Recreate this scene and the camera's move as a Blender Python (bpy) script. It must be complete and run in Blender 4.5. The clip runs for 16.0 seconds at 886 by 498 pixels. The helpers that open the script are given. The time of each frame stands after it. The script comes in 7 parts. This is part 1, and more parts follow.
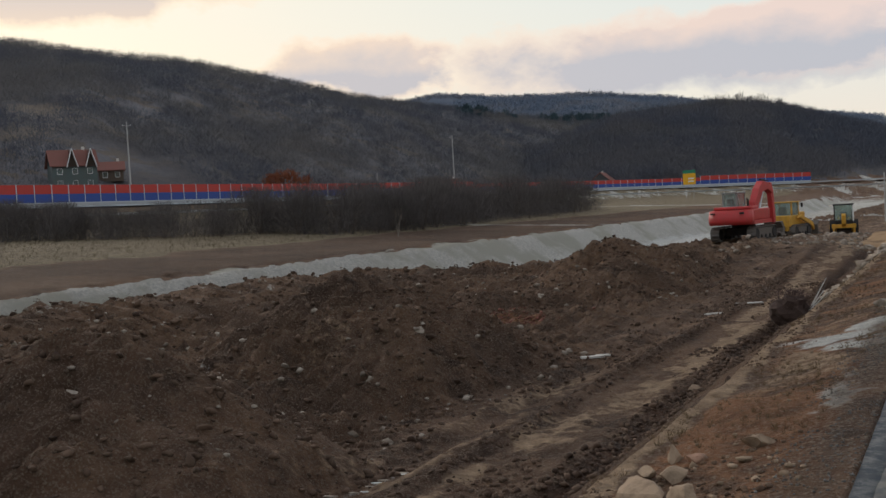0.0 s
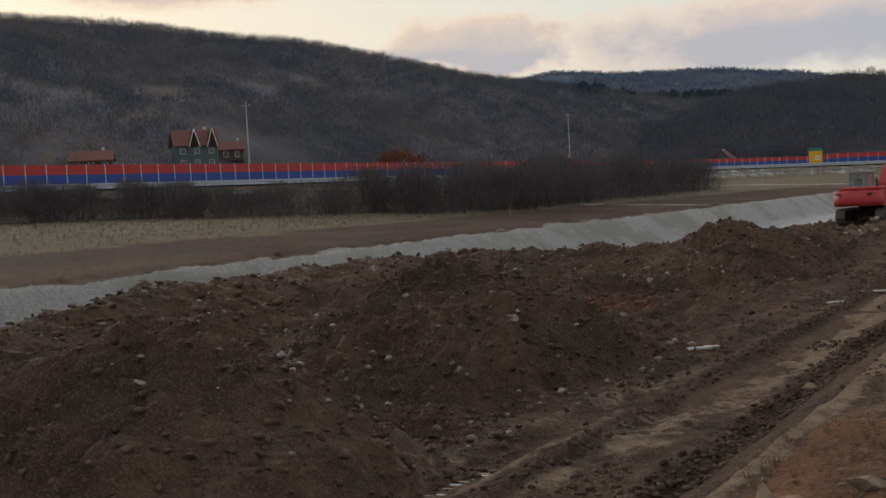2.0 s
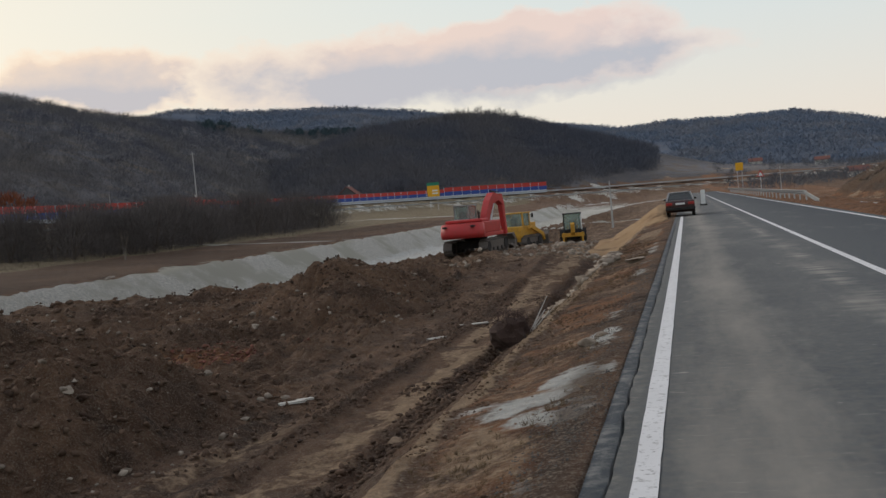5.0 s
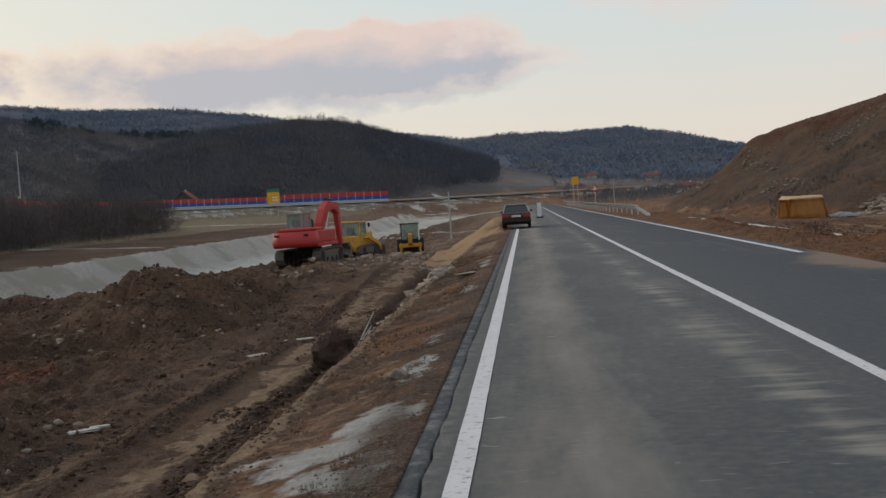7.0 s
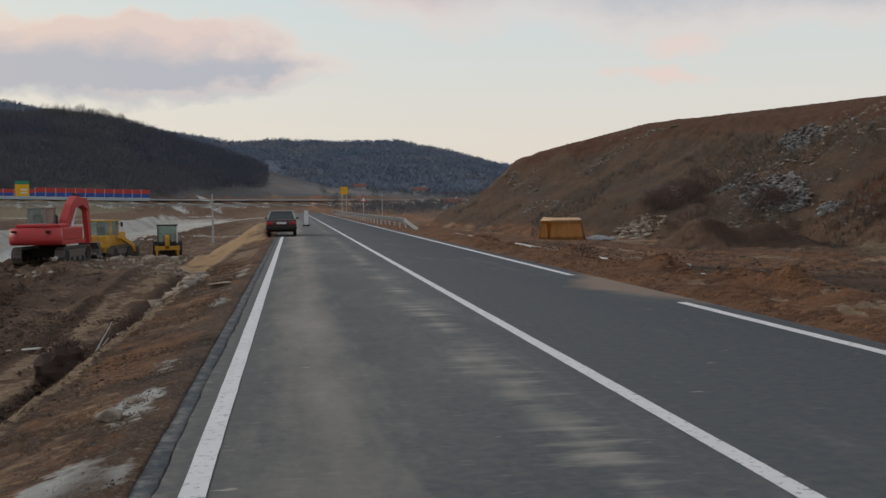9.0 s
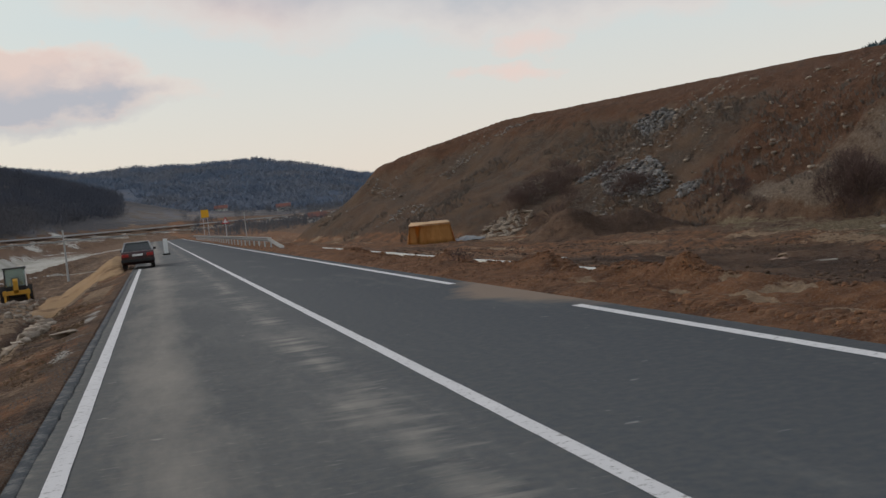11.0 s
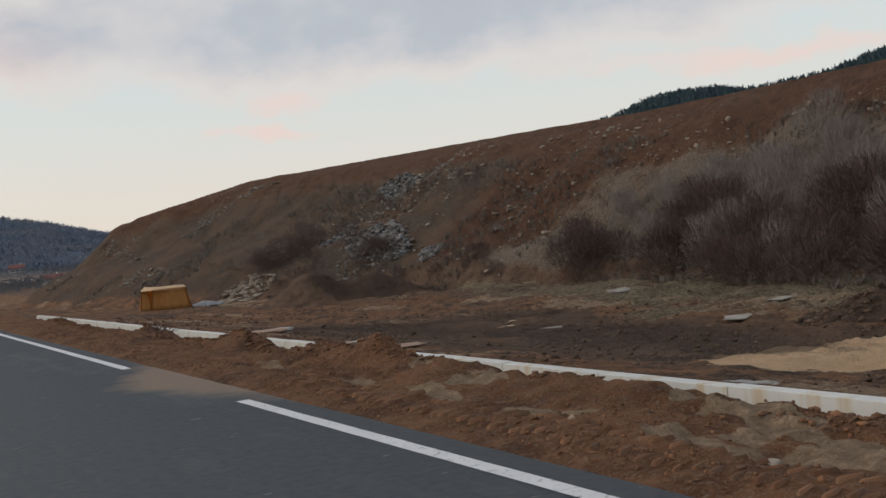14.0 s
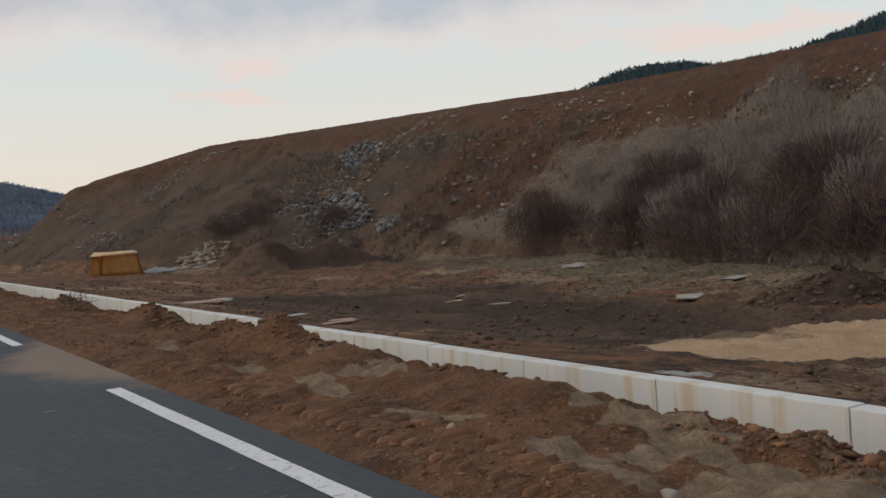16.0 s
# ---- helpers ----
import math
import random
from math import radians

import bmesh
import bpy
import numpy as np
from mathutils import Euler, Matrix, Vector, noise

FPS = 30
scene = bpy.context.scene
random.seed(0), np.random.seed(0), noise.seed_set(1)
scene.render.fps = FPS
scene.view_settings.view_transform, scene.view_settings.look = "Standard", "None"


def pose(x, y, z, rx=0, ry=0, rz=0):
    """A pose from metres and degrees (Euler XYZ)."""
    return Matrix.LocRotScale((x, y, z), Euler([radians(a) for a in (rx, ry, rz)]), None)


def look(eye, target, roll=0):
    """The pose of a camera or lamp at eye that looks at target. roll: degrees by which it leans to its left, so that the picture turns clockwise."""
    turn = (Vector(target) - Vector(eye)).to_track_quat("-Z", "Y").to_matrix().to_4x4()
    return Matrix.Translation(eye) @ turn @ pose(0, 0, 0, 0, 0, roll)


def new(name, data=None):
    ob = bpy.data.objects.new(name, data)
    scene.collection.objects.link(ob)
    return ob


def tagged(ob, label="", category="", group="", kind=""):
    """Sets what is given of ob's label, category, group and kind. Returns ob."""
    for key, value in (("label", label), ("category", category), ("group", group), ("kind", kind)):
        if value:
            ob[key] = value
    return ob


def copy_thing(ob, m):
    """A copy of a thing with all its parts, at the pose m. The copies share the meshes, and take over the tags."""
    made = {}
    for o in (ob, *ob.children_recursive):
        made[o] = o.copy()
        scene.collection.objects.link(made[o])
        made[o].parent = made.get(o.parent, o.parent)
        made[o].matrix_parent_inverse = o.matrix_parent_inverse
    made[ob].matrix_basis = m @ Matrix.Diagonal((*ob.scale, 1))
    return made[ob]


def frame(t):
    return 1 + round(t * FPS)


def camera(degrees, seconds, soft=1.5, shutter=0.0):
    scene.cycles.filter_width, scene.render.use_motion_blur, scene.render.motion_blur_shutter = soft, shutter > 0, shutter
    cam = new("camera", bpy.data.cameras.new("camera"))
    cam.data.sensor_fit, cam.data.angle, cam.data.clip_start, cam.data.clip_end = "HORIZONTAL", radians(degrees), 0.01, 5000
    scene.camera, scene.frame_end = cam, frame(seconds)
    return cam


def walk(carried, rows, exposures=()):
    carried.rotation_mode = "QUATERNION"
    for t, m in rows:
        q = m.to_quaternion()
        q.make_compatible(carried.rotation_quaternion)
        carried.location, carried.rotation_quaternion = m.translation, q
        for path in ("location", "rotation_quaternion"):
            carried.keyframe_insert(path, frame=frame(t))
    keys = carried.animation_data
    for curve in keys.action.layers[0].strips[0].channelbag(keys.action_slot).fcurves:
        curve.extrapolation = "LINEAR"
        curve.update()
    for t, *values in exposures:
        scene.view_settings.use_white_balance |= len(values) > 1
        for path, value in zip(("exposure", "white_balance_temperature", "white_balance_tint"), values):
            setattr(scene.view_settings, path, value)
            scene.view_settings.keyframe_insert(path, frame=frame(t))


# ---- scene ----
cam = camera(46.1, 16.0)
PATH = [
    (0, (0.262, 1.5, 1.607), (-0.644, 3.281, 1.537), -3.4),
    (0.5, (0.18, 1.777, 1.599), (-0.83, 3.499, 1.48), -4.5),
    (1, (0.108, 2.073, 1.615), (-0.962, 3.756, 1.471), -5.7),
    (1.5, (0.158, 2.356, 1.657), (-0.94, 4.025, 1.56), -1.7),
    (2, (0.15, 2.656, 1.655), (-0.949, 4.324, 1.557), -3.3),
    (2.5, (0.156, 3.004, 1.678), (-0.827, 4.744, 1.595), -4.6),
    (3, (0.257, 3.439, 1.68), (-0.609, 5.241, 1.618), -1.8),
    (3.5, (0.259, 3.856, 1.671), (-0.552, 5.682, 1.598), -4.0),
    (4, (0.302, 4.314, 1.667), (-0.383, 6.192, 1.598), -4.7),
    (4.5, (0.363, 4.787, 1.681), (-0.193, 6.707, 1.61), -3.0),
    (4.7, (0.362, 4.946, 1.684), (-0.152, 6.878, 1.609), -4.0),
    (6.8, (0.477, 6.622, 1.676), (0.27, 8.609, 1.588), -4.0),
    (7, (0.511, 6.809, 1.678), (0.348, 8.801, 1.593), -4.0),
    (7.5, (0.587, 7.308, 1.697), (0.516, 9.306, 1.646), -1.4),
    (8, (0.614, 7.86, 1.686), (0.683, 9.859, 1.646), -1.0),
    (8.5, (0.615, 8.289, 1.658), (0.848, 10.274, 1.571), -2.2),
    (8.7, (0.604, 8.445, 1.643), (0.863, 10.426, 1.556), -1.5),
    (10.8, (0.812, 10.231, 1.705), (1.299, 12.169, 1.61), -4.4),
    (11, (0.876, 10.372, 1.704), (1.405, 12.299, 1.618), -6.0),
    (11.5, (1.127, 10.638, 1.695), (1.744, 12.538, 1.6), -5.3),
    (12, (1.458, 10.898, 1.711), (2.182, 12.76, 1.621), -4.4),
    (12.5, (1.734, 11.185, 1.73), (2.567, 13.002, 1.671), -4.3),
    (13, (2.074, 11.399, 1.725), (2.974, 13.184, 1.668), -4.4),
    (13.5, (2.412, 11.612, 1.754), (3.328, 13.389, 1.71), -5.2),
    (14, (2.765, 11.913, 1.772), (3.736, 13.661, 1.756), -5.7),
    (14.5, (3.17, 12.144, 1.744), (4.211, 13.851, 1.744), -3.0),
    (15, (3.562, 12.4, 1.733), (4.63, 14.091, 1.69), -4.2),
    (15.5, (3.792, 12.638, 1.765), (4.89, 14.307, 1.691), -6.7),
    (16, (4.101, 12.691, 1.761), (5.122, 14.408, 1.682), -4.5),
]
EXPOSURES = [(0, 0.14), (0.3, 0.06), (0.6, -0.65), (0.8, -0.62), (1.0, -0.03), (1.2, 0.5), (1.35, 0.92), (1.6, 0.85), (1.8, 0.2), (2.0, -0.06), (2.5, -0.12), (3.0, 0.0), (3.5, 0.1), (4.0, 0.12), (4.7, 0.1), (8, -0.03), (13, 0.0), (16, 0.05)]
walk(cam, [(t, look(eye, target, roll)) for t, eye, target, roll in PATH], EXPOSURES)

# ---- world and sun ----
world = bpy.data.worlds.new("dusk_sky")
scene.world = world
world.use_nodes = True
wt = world.node_tree
wt.nodes.clear()


def wn(kind, **kw):
    n = wt.nodes.new(kind)
    for k, v in kw.items():
        if k == "op":
            n.operation = v
        elif k == "blend":
            n.blend_type = v
    return n


def wlink(a, b):
    wt.links.new(a, b)


def wmath(op, a, b=None, clamp=False):
    n = wt.nodes.new("ShaderNodeMath")
    n.operation, n.use_clamp = op, clamp
    for i, v in enumerate((a, b)):
        if v is None:
            continue
        if isinstance(v, (int, float)):
            n.inputs[i].default_value = v
        else:
            wlink(v, n.inputs[i])
    return n.outputs[0]


def wmix(fac, a, b):
    n = wt.nodes.new("ShaderNodeMix")
    n.data_type = "RGBA"
    for sock, v in ((n.inputs[0], fac), (n.inputs[6], a), (n.inputs[7], b)):
        if isinstance(v, (int, float)):
            sock.default_value = v
        elif isinstance(v, tuple):
            sock.default_value = (*v, 1)
        else:
            wlink(v, sock)
    return n.outputs[2]


SUN_AZ, SUN_EL = 62.0, 4.0          # degrees left of the road's direction, and up
geo = wn("ShaderNodeTexCoord")
sep = wn("ShaderNodeSeparateXYZ")
wlink(geo.outputs["Generated"], sep.inputs[0])
dx, dy, dz = sep.outputs
az = wmath("MULTIPLY", wmath("ARCTAN2", wmath("MULTIPLY", dx, -1.0), dy), 57.2958)
el = wmath("MULTIPLY", wmath("ARCSINE", dz), 57.2958)
sky = wn("ShaderNodeTexSky")
sky.sky_type, sky.sun_disc = "NISHITA", False
sky.sun_elevation, sky.sun_rotation = radians(SUN_EL), radians(-SUN_AZ)
sky.air_density, sky.dust_density, sky.ozone_density = 1.0, 2.0, 2.0
# clear evening air: warm low down and towards the set sun, pale blue above
up = wmath("DIVIDE", wmath("MAXIMUM", el, 0.0), 11.0, True)
high = wmix(up, (0.79, 0.68, 0.58), (0.60, 0.675, 0.69))
zen = wmath("DIVIDE", wmath("SUBTRACT", el, 14.0), 40.0, True)
high = wmix(zen, high, (0.42, 0.55, 0.72))
glow = wmath("POWER", wmath("MAXIMUM", wmath("MULTIPLY", wmath("ADD", wmath("COSINE", wmath("MULTIPLY", wmath("SUBTRACT", az, 50.0), 0.01745)), 0.0), 1.0), 0.0), 5.0)
air = wmix(wmath("MULTIPLY", glow, 0.6), high, (1.0, 0.84, 0.62))
nish = wn("ShaderNodeMix")
nish.data_type, nish.blend_type = "RGBA", "ADD"
nish.inputs[0].default_value = 0.02
wlink(air, nish.inputs[6])
wlink(sky.outputs[0], nish.inputs[7])
air = nish.outputs[2]
# clouds: flat banks drifting at a few places of the sky, torn by noise
dirv = wn("ShaderNodeCombineXYZ")
wlink(wmath("MULTIPLY", az, 0.07), dirv.inputs[0])
wlink(wmath("MULTIPLY", el, 0.11), dirv.inputs[1])
cn = wn("ShaderNodeTexNoise")
cn.inputs["Scale"].default_value, cn.inputs["Detail"].default_value, cn.inputs["Roughness"].default_value = 2.0, 6.0, 0.5
wlink(dirv.outputs[0], cn.inputs["Vector"])
ragged = wmath("SUBTRACT", cn.outputs["Fac"], 0.5)
cw = wn("ShaderNodeTexNoise")
cw.inputs["Scale"].default_value, cw.inputs["Detail"].default_value, cw.inputs["Roughness"].default_value = 3.2, 5.0, 0.6
wlink(dirv.outputs[0], cw.inputs["Vector"])
cws = wn("ShaderNodeSeparateColor")
wlink(cw.outputs["Color"], cws.inputs[0])
waz = wmath("ADD", az, wmath("MULTIPLY", wmath("SUBTRACT", cws.outputs[0], 0.5), 10.0))
wel = wmath("ADD", el, wmath("MULTIPLY", wmath("SUBTRACT", cws.outputs[1], 0.5), 3.4))


def bank(a0, e0, ra, re, tilt=0.0):
    """How deep a direction lies in a bank of cloud centred on (a0, e0), in degrees; tilt: its rise towards the left."""
    da = wmath("SUBTRACT", waz, a0)
    de = wmath("SUBTRACT", wmath("SUBTRACT", wel, e0), wmath("MULTIPLY", da, tilt))
    q = wmath("ADD", wmath("POWER", wmath("DIVIDE", wmath("ABSOLUTE", da), ra), 2.0), wmath("POWER", wmath("DIVIDE", wmath("ABSOLUTE", de), re), 2.0))
    return wmath("SUBTRACT", 1.0, q)


banks = [(12.0, 7.6, 15.5, 2.2, 0.0), (8.0, 8.9, 9.0, 1.4, 0.0), (30.8, 8.1, 6.0, 1.7, 0.0), (46.0, 12.8, 10.0, 2.2, 0.0), (-30.0, 12.5, 33.0, 3.9, 0.0)]
wisps = [(-21.2, 8.6, 2.8, 0.9, 0.0), (-20.4, 6.9, 3.2, 0.45, 0.0), (-47.0, 8.1, 9.0, 0.7, 0.05)]
thin = None
for b in wisps:
    d = bank(*b)
    thin = d if thin is None else wmath("MAXIMUM", thin, d)
deep = None
for b in banks:
    d = bank(*b)
    deep = d if deep is None else wmath("MAXIMUM", deep, d)
deep = wmath("ADD", deep, wmath("MULTIPLY", ragged, 1.35))
high_deck = wmath("MULTIPLY", wmath("SUBTRACT", el, 17.5), 0.25)
deep = wmath("MAXIMUM", deep, wmath("ADD", high_deck, wmath("MULTIPLY", ragged, 5.0)))
east = wmath("DIVIDE", wmath("SUBTRACT", -5.0, az), 8.0, True)
cover = wmath("DIVIDE", wmath("ADD", wmath("MAXIMUM", deep, wmath("ADD", wmath("MULTIPLY", thin, 0.7), wmath("MULTIPLY", ragged, 1.2))), 0.15), wmath("ADD", 0.7, wmath("MULTIPLY", east, 0.6)), True)
core = wmath("DIVIDE", wmath("SUBTRACT", deep, wmath("ADD", 0.08, wmath("MULTIPLY", east, 0.2))), wmath("ADD", 0.5, wmath("MULTIPLY", east, 0.12)), True)
lit_top = wmath("MULTIPLY", wmath("DIVIDE", wmath("SUBTRACT", wel, 7.7), 1.6, True), wmath("MULTIPLY", wmath("DIVIDE", wmath("SUBTRACT", 13.0, el), 3.0, True), wmath("DIVIDE", wmath("ADD", az, 14.0), 8.0, True)))
core = wmath("MULTIPLY", core, wmath("SUBTRACT", 1.0, wmath("MULTIPLY", lit_top, 0.75)))
core = wmath("MAXIMUM", core, wmath("MULTIPLY", wmath("DIVIDE", wmath("SUBTRACT", 7.2, wel), 1.2, True), wmath("DIVIDE", wmath("ADD", az, 14.0), 8.0, True)))
rim = wmix(wmath("MULTIPLY", glow, 0.9), (0.84, 0.64, 0.58), (1.0, 0.76, 0.52))
body = wmix(wmath("MULTIPLY", glow, 0.3), (0.45, 0.47, 0.53), (0.76, 0.60, 0.52))
cloud = wmix(core, rim, body)
shown = wmix(wmath("MULTIPLY", cover, 0.92), air, cloud)
bg = wn("ShaderNodeBackground")
wlink(shown, bg.inputs[0])
SKY = 1.0
bg.inputs[1].default_value = SKY
wo = wn("ShaderNodeOutputWorld")
wlink(bg.outputs[0], wo.inputs[0])

sun = new("sun", bpy.data.lights.new("sun", "SUN"))
sun.data.energy, sun.data.angle, sun.data.color = 1.1, radians(22), (1.0, 0.91, 0.80)
sun.matrix_world = look((0, 0, 0), (math.sin(radians(SUN_AZ)), -math.cos(radians(SUN_AZ)), -math.tan(radians(20))))

# ---- materials ----


class Mat:
    """A small wrapper for building node materials."""

    def __init__(self, name):
        self.m = bpy.data.materials.new(name)
        self.m.use_nodes = True
        self.t = self.m.node_tree
        self.b = self.t.nodes["Principled BSDF"]
        self.co = self.t.nodes.new("ShaderNodeTexCoord").outputs["Object"]

    def node(self, kind):
        return self.t.nodes.new(kind)

    def set(self, sock, v):
        if isinstance(v, (int, float)):
            sock.default_value = v
        elif isinstance(v, tuple):
            sock.default_value = (*v, 1) if len(v) == 3 else v
        else:
            self.t.links.new(v, sock)

    def noise(self, scale, detail=4.0, rough=0.6, vec=None, stretch=None):
        n = self.node("ShaderNodeTexNoise")
        v = vec or self.co
        if stretch:
            mp = self.node("ShaderNodeMapping")
            mp.inputs["Scale"].default_value = stretch
            self.set(mp.inputs["Vector"], v)
            v = mp.outputs[0]
        self.set(n.inputs["Vector"], v)
        n.inputs["Scale"].default_value, n.inputs["Detail"].default_value, n.inputs["Roughness"].default_value = scale, detail, rough
        return n.outputs["Fac"]

    def mix(self, f, a, b, blend="MIX"):
        n = self.node("ShaderNodeMix")
        n.data_type, n.blend_type = "RGBA", blend
        self.set(n.inputs[0], f)
        self.set(n.inputs[6], a)
        self.set(n.inputs[7], b)
        return n.outputs[2]

    def math(self, op, a, b=0.0, clamp=False):
        n = self.node("ShaderNodeMath")
        n.operation, n.use_clamp = op, clamp
        self.set(n.inputs[0], a)
        self.set(n.inputs[1], b)
        return n.outputs[0]

    def step(self, v, lo, hi):
        n = self.node("ShaderNodeMapRange")
        n.inputs["From Min"].default_value, n.inputs["From Max"].default_value = lo, hi
        self.set(n.inputs["Value"], v)
        return n.outputs[0]

    def island(self):
        return self.node("ShaderNodeNewGeometry").outputs["Random Per Island"]

    def obrand(self):
        return self.node("ShaderNodeObjectInfo").outputs["Random"]

    def attr(self, name):
        n = self.node("ShaderNodeAttribute")
        n.attribute_name = name
        s = self.node("ShaderNodeSeparateColor")
        self.set(s.inputs[0], n.outputs["Color"])
        return s.outputs

    def bump(self, h, strength, dist):
        n = self.node("ShaderNodeBump")
        n.inputs["Strength"].default_value, n.inputs["Distance"].default_value = strength, dist
        self.set(n.inputs["Height"], h)
        self.set(self.b.inputs["Normal"], n.outputs[0])

    def done(self, colour, rough=0.8, metal=0.0, spec=0.5):
        self.set(self.b.inputs["Base Color"], colour)
        self.set(self.b.inputs["Roughness"], rough)
        self.b.inputs["Metallic"].default_value = metal
        self.b.inputs["Specular IOR Level"].default_value = spec
        return self.m


def plain(name, c, rough=0.6, metal=0.0, wear=0.25, scale=6.0, dirt=(0.14, 0.10, 0.07), spec=0.5):
    """Paint, plastic or metal with grime in patches and a fine uneven tone."""
    m = Mat(name)
    n = m.noise(scale, 5)
    f = m.noise(scale * 9, 3)
    col = m.mix(m.math("MULTIPLY", m.step(n, 0.45, 0.75), wear), c, dirt)
    col = m.mix(0.15, col, m.mix(f, tuple(v * 0.6 for v in c), tuple(min(1, v * 1.3) for v in c)))
    return m.done(col, m.math("ADD", rough, m.math("MULTIPLY", n, 0.15)), metal, spec)


def ground_material():
    m = Mat("earth")
    g = m.node("ShaderNodeNewGeometry").outputs["Position"]
    big, mid, fine, grit = [m.step(n, 0.33, 0.67) for n in (m.noise(0.12, 4, vec=g), m.noise(0.9, 6, 0.65, vec=g), m.noise(5.0, 6, 0.7, vec=g), m.noise(28.0, 4, 0.7, vec=g))]
    wide = m.noise(0.25, 4, 0.6, vec=g)
    along = m.noise(1.1, 5, 0.65, vec=g, stretch=(1.0, 0.16, 1.0))
    A, B = m.attr("zone_a"), m.attr("zone_b")
    dark = m.mix(mid, (0.036, 0.022, 0.0155), (0.182, 0.115, 0.078))
    dark = m.mix(m.math("MULTIPLY", m.step(fine, 0.55, 0.9), 0.6), dark, (0.20, 0.138, 0.096))
    dark = m.mix(m.math("MULTIPLY", m.step(wide, 0.46, 0.6), 0.75), dark, m.mix(fine, (0.085, 0.047, 0.028), (0.235, 0.148, 0.092)))
    dark = m.mix(m.math("MULTIPLY", m.step(grit, 0.5, 0.9), 0.8), dark, m.mix(mid, (0.03, 0.021, 0.016), (0.20, 0.155, 0.12)))
    ochre = m.mix(m.step(along, 0.40, 0.62), (0.085, 0.052, 0.034), (0.36, 0.255, 0.175))
    ochre = m.mix(m.step(fine, 0.45, 0.7), ochre, (0.20, 0.14, 0.095))
    ochre = m.mix(m.math("MULTIPLY", m.step(mid, 0.5, 0.62), 0.8), ochre, (0.085, 0.057, 0.040))
    red = m.mix(mid, (0.085, 0.040, 0.020), (0.28, 0.142, 0.072))
    red = m.mix(m.math("MULTIPLY", m.step(fine, 0.55, 0.9), 0.6), red, (0.31, 0.175, 0.098))
    grey = m.mix(fine, (0.32, 0.345, 0.345), (0.60, 0.625, 0.62))
    grey = m.mix(m.step(big, 0.45, 0.7), grey, (0.36, 0.38, 0.35))
    grass = m.mix(mid, (0.085, 0.070, 0.044), (0.205, 0.178, 0.120))
    grass = m.mix(m.step(fine, 0.5, 0.8), grass, (0.27, 0.235, 0.165))
    sand = m.mix(mid, (0.58, 0.41, 0.25), (0.76, 0.57, 0.38))
    lime = m.mix(fine, (0.40, 0.44, 0.455), (0.66, 0.71, 0.73))
    # woodland floor: blue-grey because the valley haze is put into its colour
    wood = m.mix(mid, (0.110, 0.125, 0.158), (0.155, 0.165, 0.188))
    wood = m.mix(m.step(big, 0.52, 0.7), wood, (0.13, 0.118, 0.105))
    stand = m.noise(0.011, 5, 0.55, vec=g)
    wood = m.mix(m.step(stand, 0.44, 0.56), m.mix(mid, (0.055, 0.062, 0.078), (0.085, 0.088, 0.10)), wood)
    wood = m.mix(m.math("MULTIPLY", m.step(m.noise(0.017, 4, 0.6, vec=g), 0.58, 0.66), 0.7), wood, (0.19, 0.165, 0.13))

    def zone(w, soft=0.22):
        jag = m.math("ADD", w, m.math("MULTIPLY", m.math("SUBTRACT", m.math("ADD", m.math("MULTIPLY", mid, 0.4), m.math("ADD", m.math("MULTIPLY", fine, 0.35), m.math("MULTIPLY", wide, 0.25))), 0.5), 0.85))
        return m.step(jag, 0.5 - soft / 2, 0.5 + soft / 2)
    col = m.mix(zone(A[2]), dark, ochre)
    col = m.mix(zone(B[0]), col, red)
    col = m.mix(zone(A[1]), col, grass)
    col = m.mix(zone(A[0], 0.15), col, grey)
    col = m.mix(zone(B[1], 0.15), col, sand)
    col = m.mix(zone(B[2]), col, lime)
    C = m.attr("zone_c")
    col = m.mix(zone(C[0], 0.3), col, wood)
    pale = m.mix(fine, (0.19, 0.136, 0.088), (0.46, 0.355, 0.25))
    pale = m.mix(m.step(grit, 0.55, 1.0), pale, (0.16, 0.11, 0.075))
    col = m.mix(zone(C[2], 0.25), col, pale)
    D = m.attr("zone_d")
    rusty = m.mix(mid, (0.050, 0.022, 0.012), (0.125, 0.060, 0.032))
    rusty = m.mix(m.math("MULTIPLY", m.step(fine, 0.55, 0.95), 0.55), rusty, (0.20, 0.125, 0.08))
    col = m.mix(m.math("MULTIPLY", zone(D[1], 0.35), 0.92), col, rusty)
    weedy = m.mix(fine, (0.095, 0.078, 0.062), (0.26, 0.220, 0.180))
    col = m.mix(zone(D[2], 0.35), col, weedy)
    # darkest brown of the soil
    umber = m.mix(mid, (0.022, 0.0125, 0.0085), (0.062, 0.037, 0.026))
    umber = m.mix(m.math("MULTIPLY", m.step(fine, 0.6, 0.95), 0.5), umber, (0.105, 0.068, 0.049))
    col = m.mix(m.math("MULTIPLY", zone(D[0], 0.4), 0.75), col, umber)
    scree = m.mix(m.step(grit, 0.45, 0.7), (0.050, 0.042, 0.035), (0.165, 0.150, 0.132))
    scree = m.mix(m.step(mid, 0.35, 0.75), scree, (0.068, 0.046, 0.033))
    scree = m.mix(m.math("MULTIPLY", m.step(wide, 0.47, 0.58), 0.6), scree, (0.13, 0.088, 0.058))
    col = m.mix(m.math("MULTIPLY", zone(C[1], 0.4), 0.85), col, scree)
    col = m.mix(m.math("MULTIPLY", m.step(grit, 0.58, 0.8), 0.35), col, (0.36, 0.31, 0.25))
    col = m.mix(1.0, col, (1.34, 1.24, 1.13), "MULTIPLY")
    vor = m.node("ShaderNodeTexVoronoi")
    m.set(vor.inputs["Vector"], g)
    vor.inputs["Scale"].default_value = 9.0
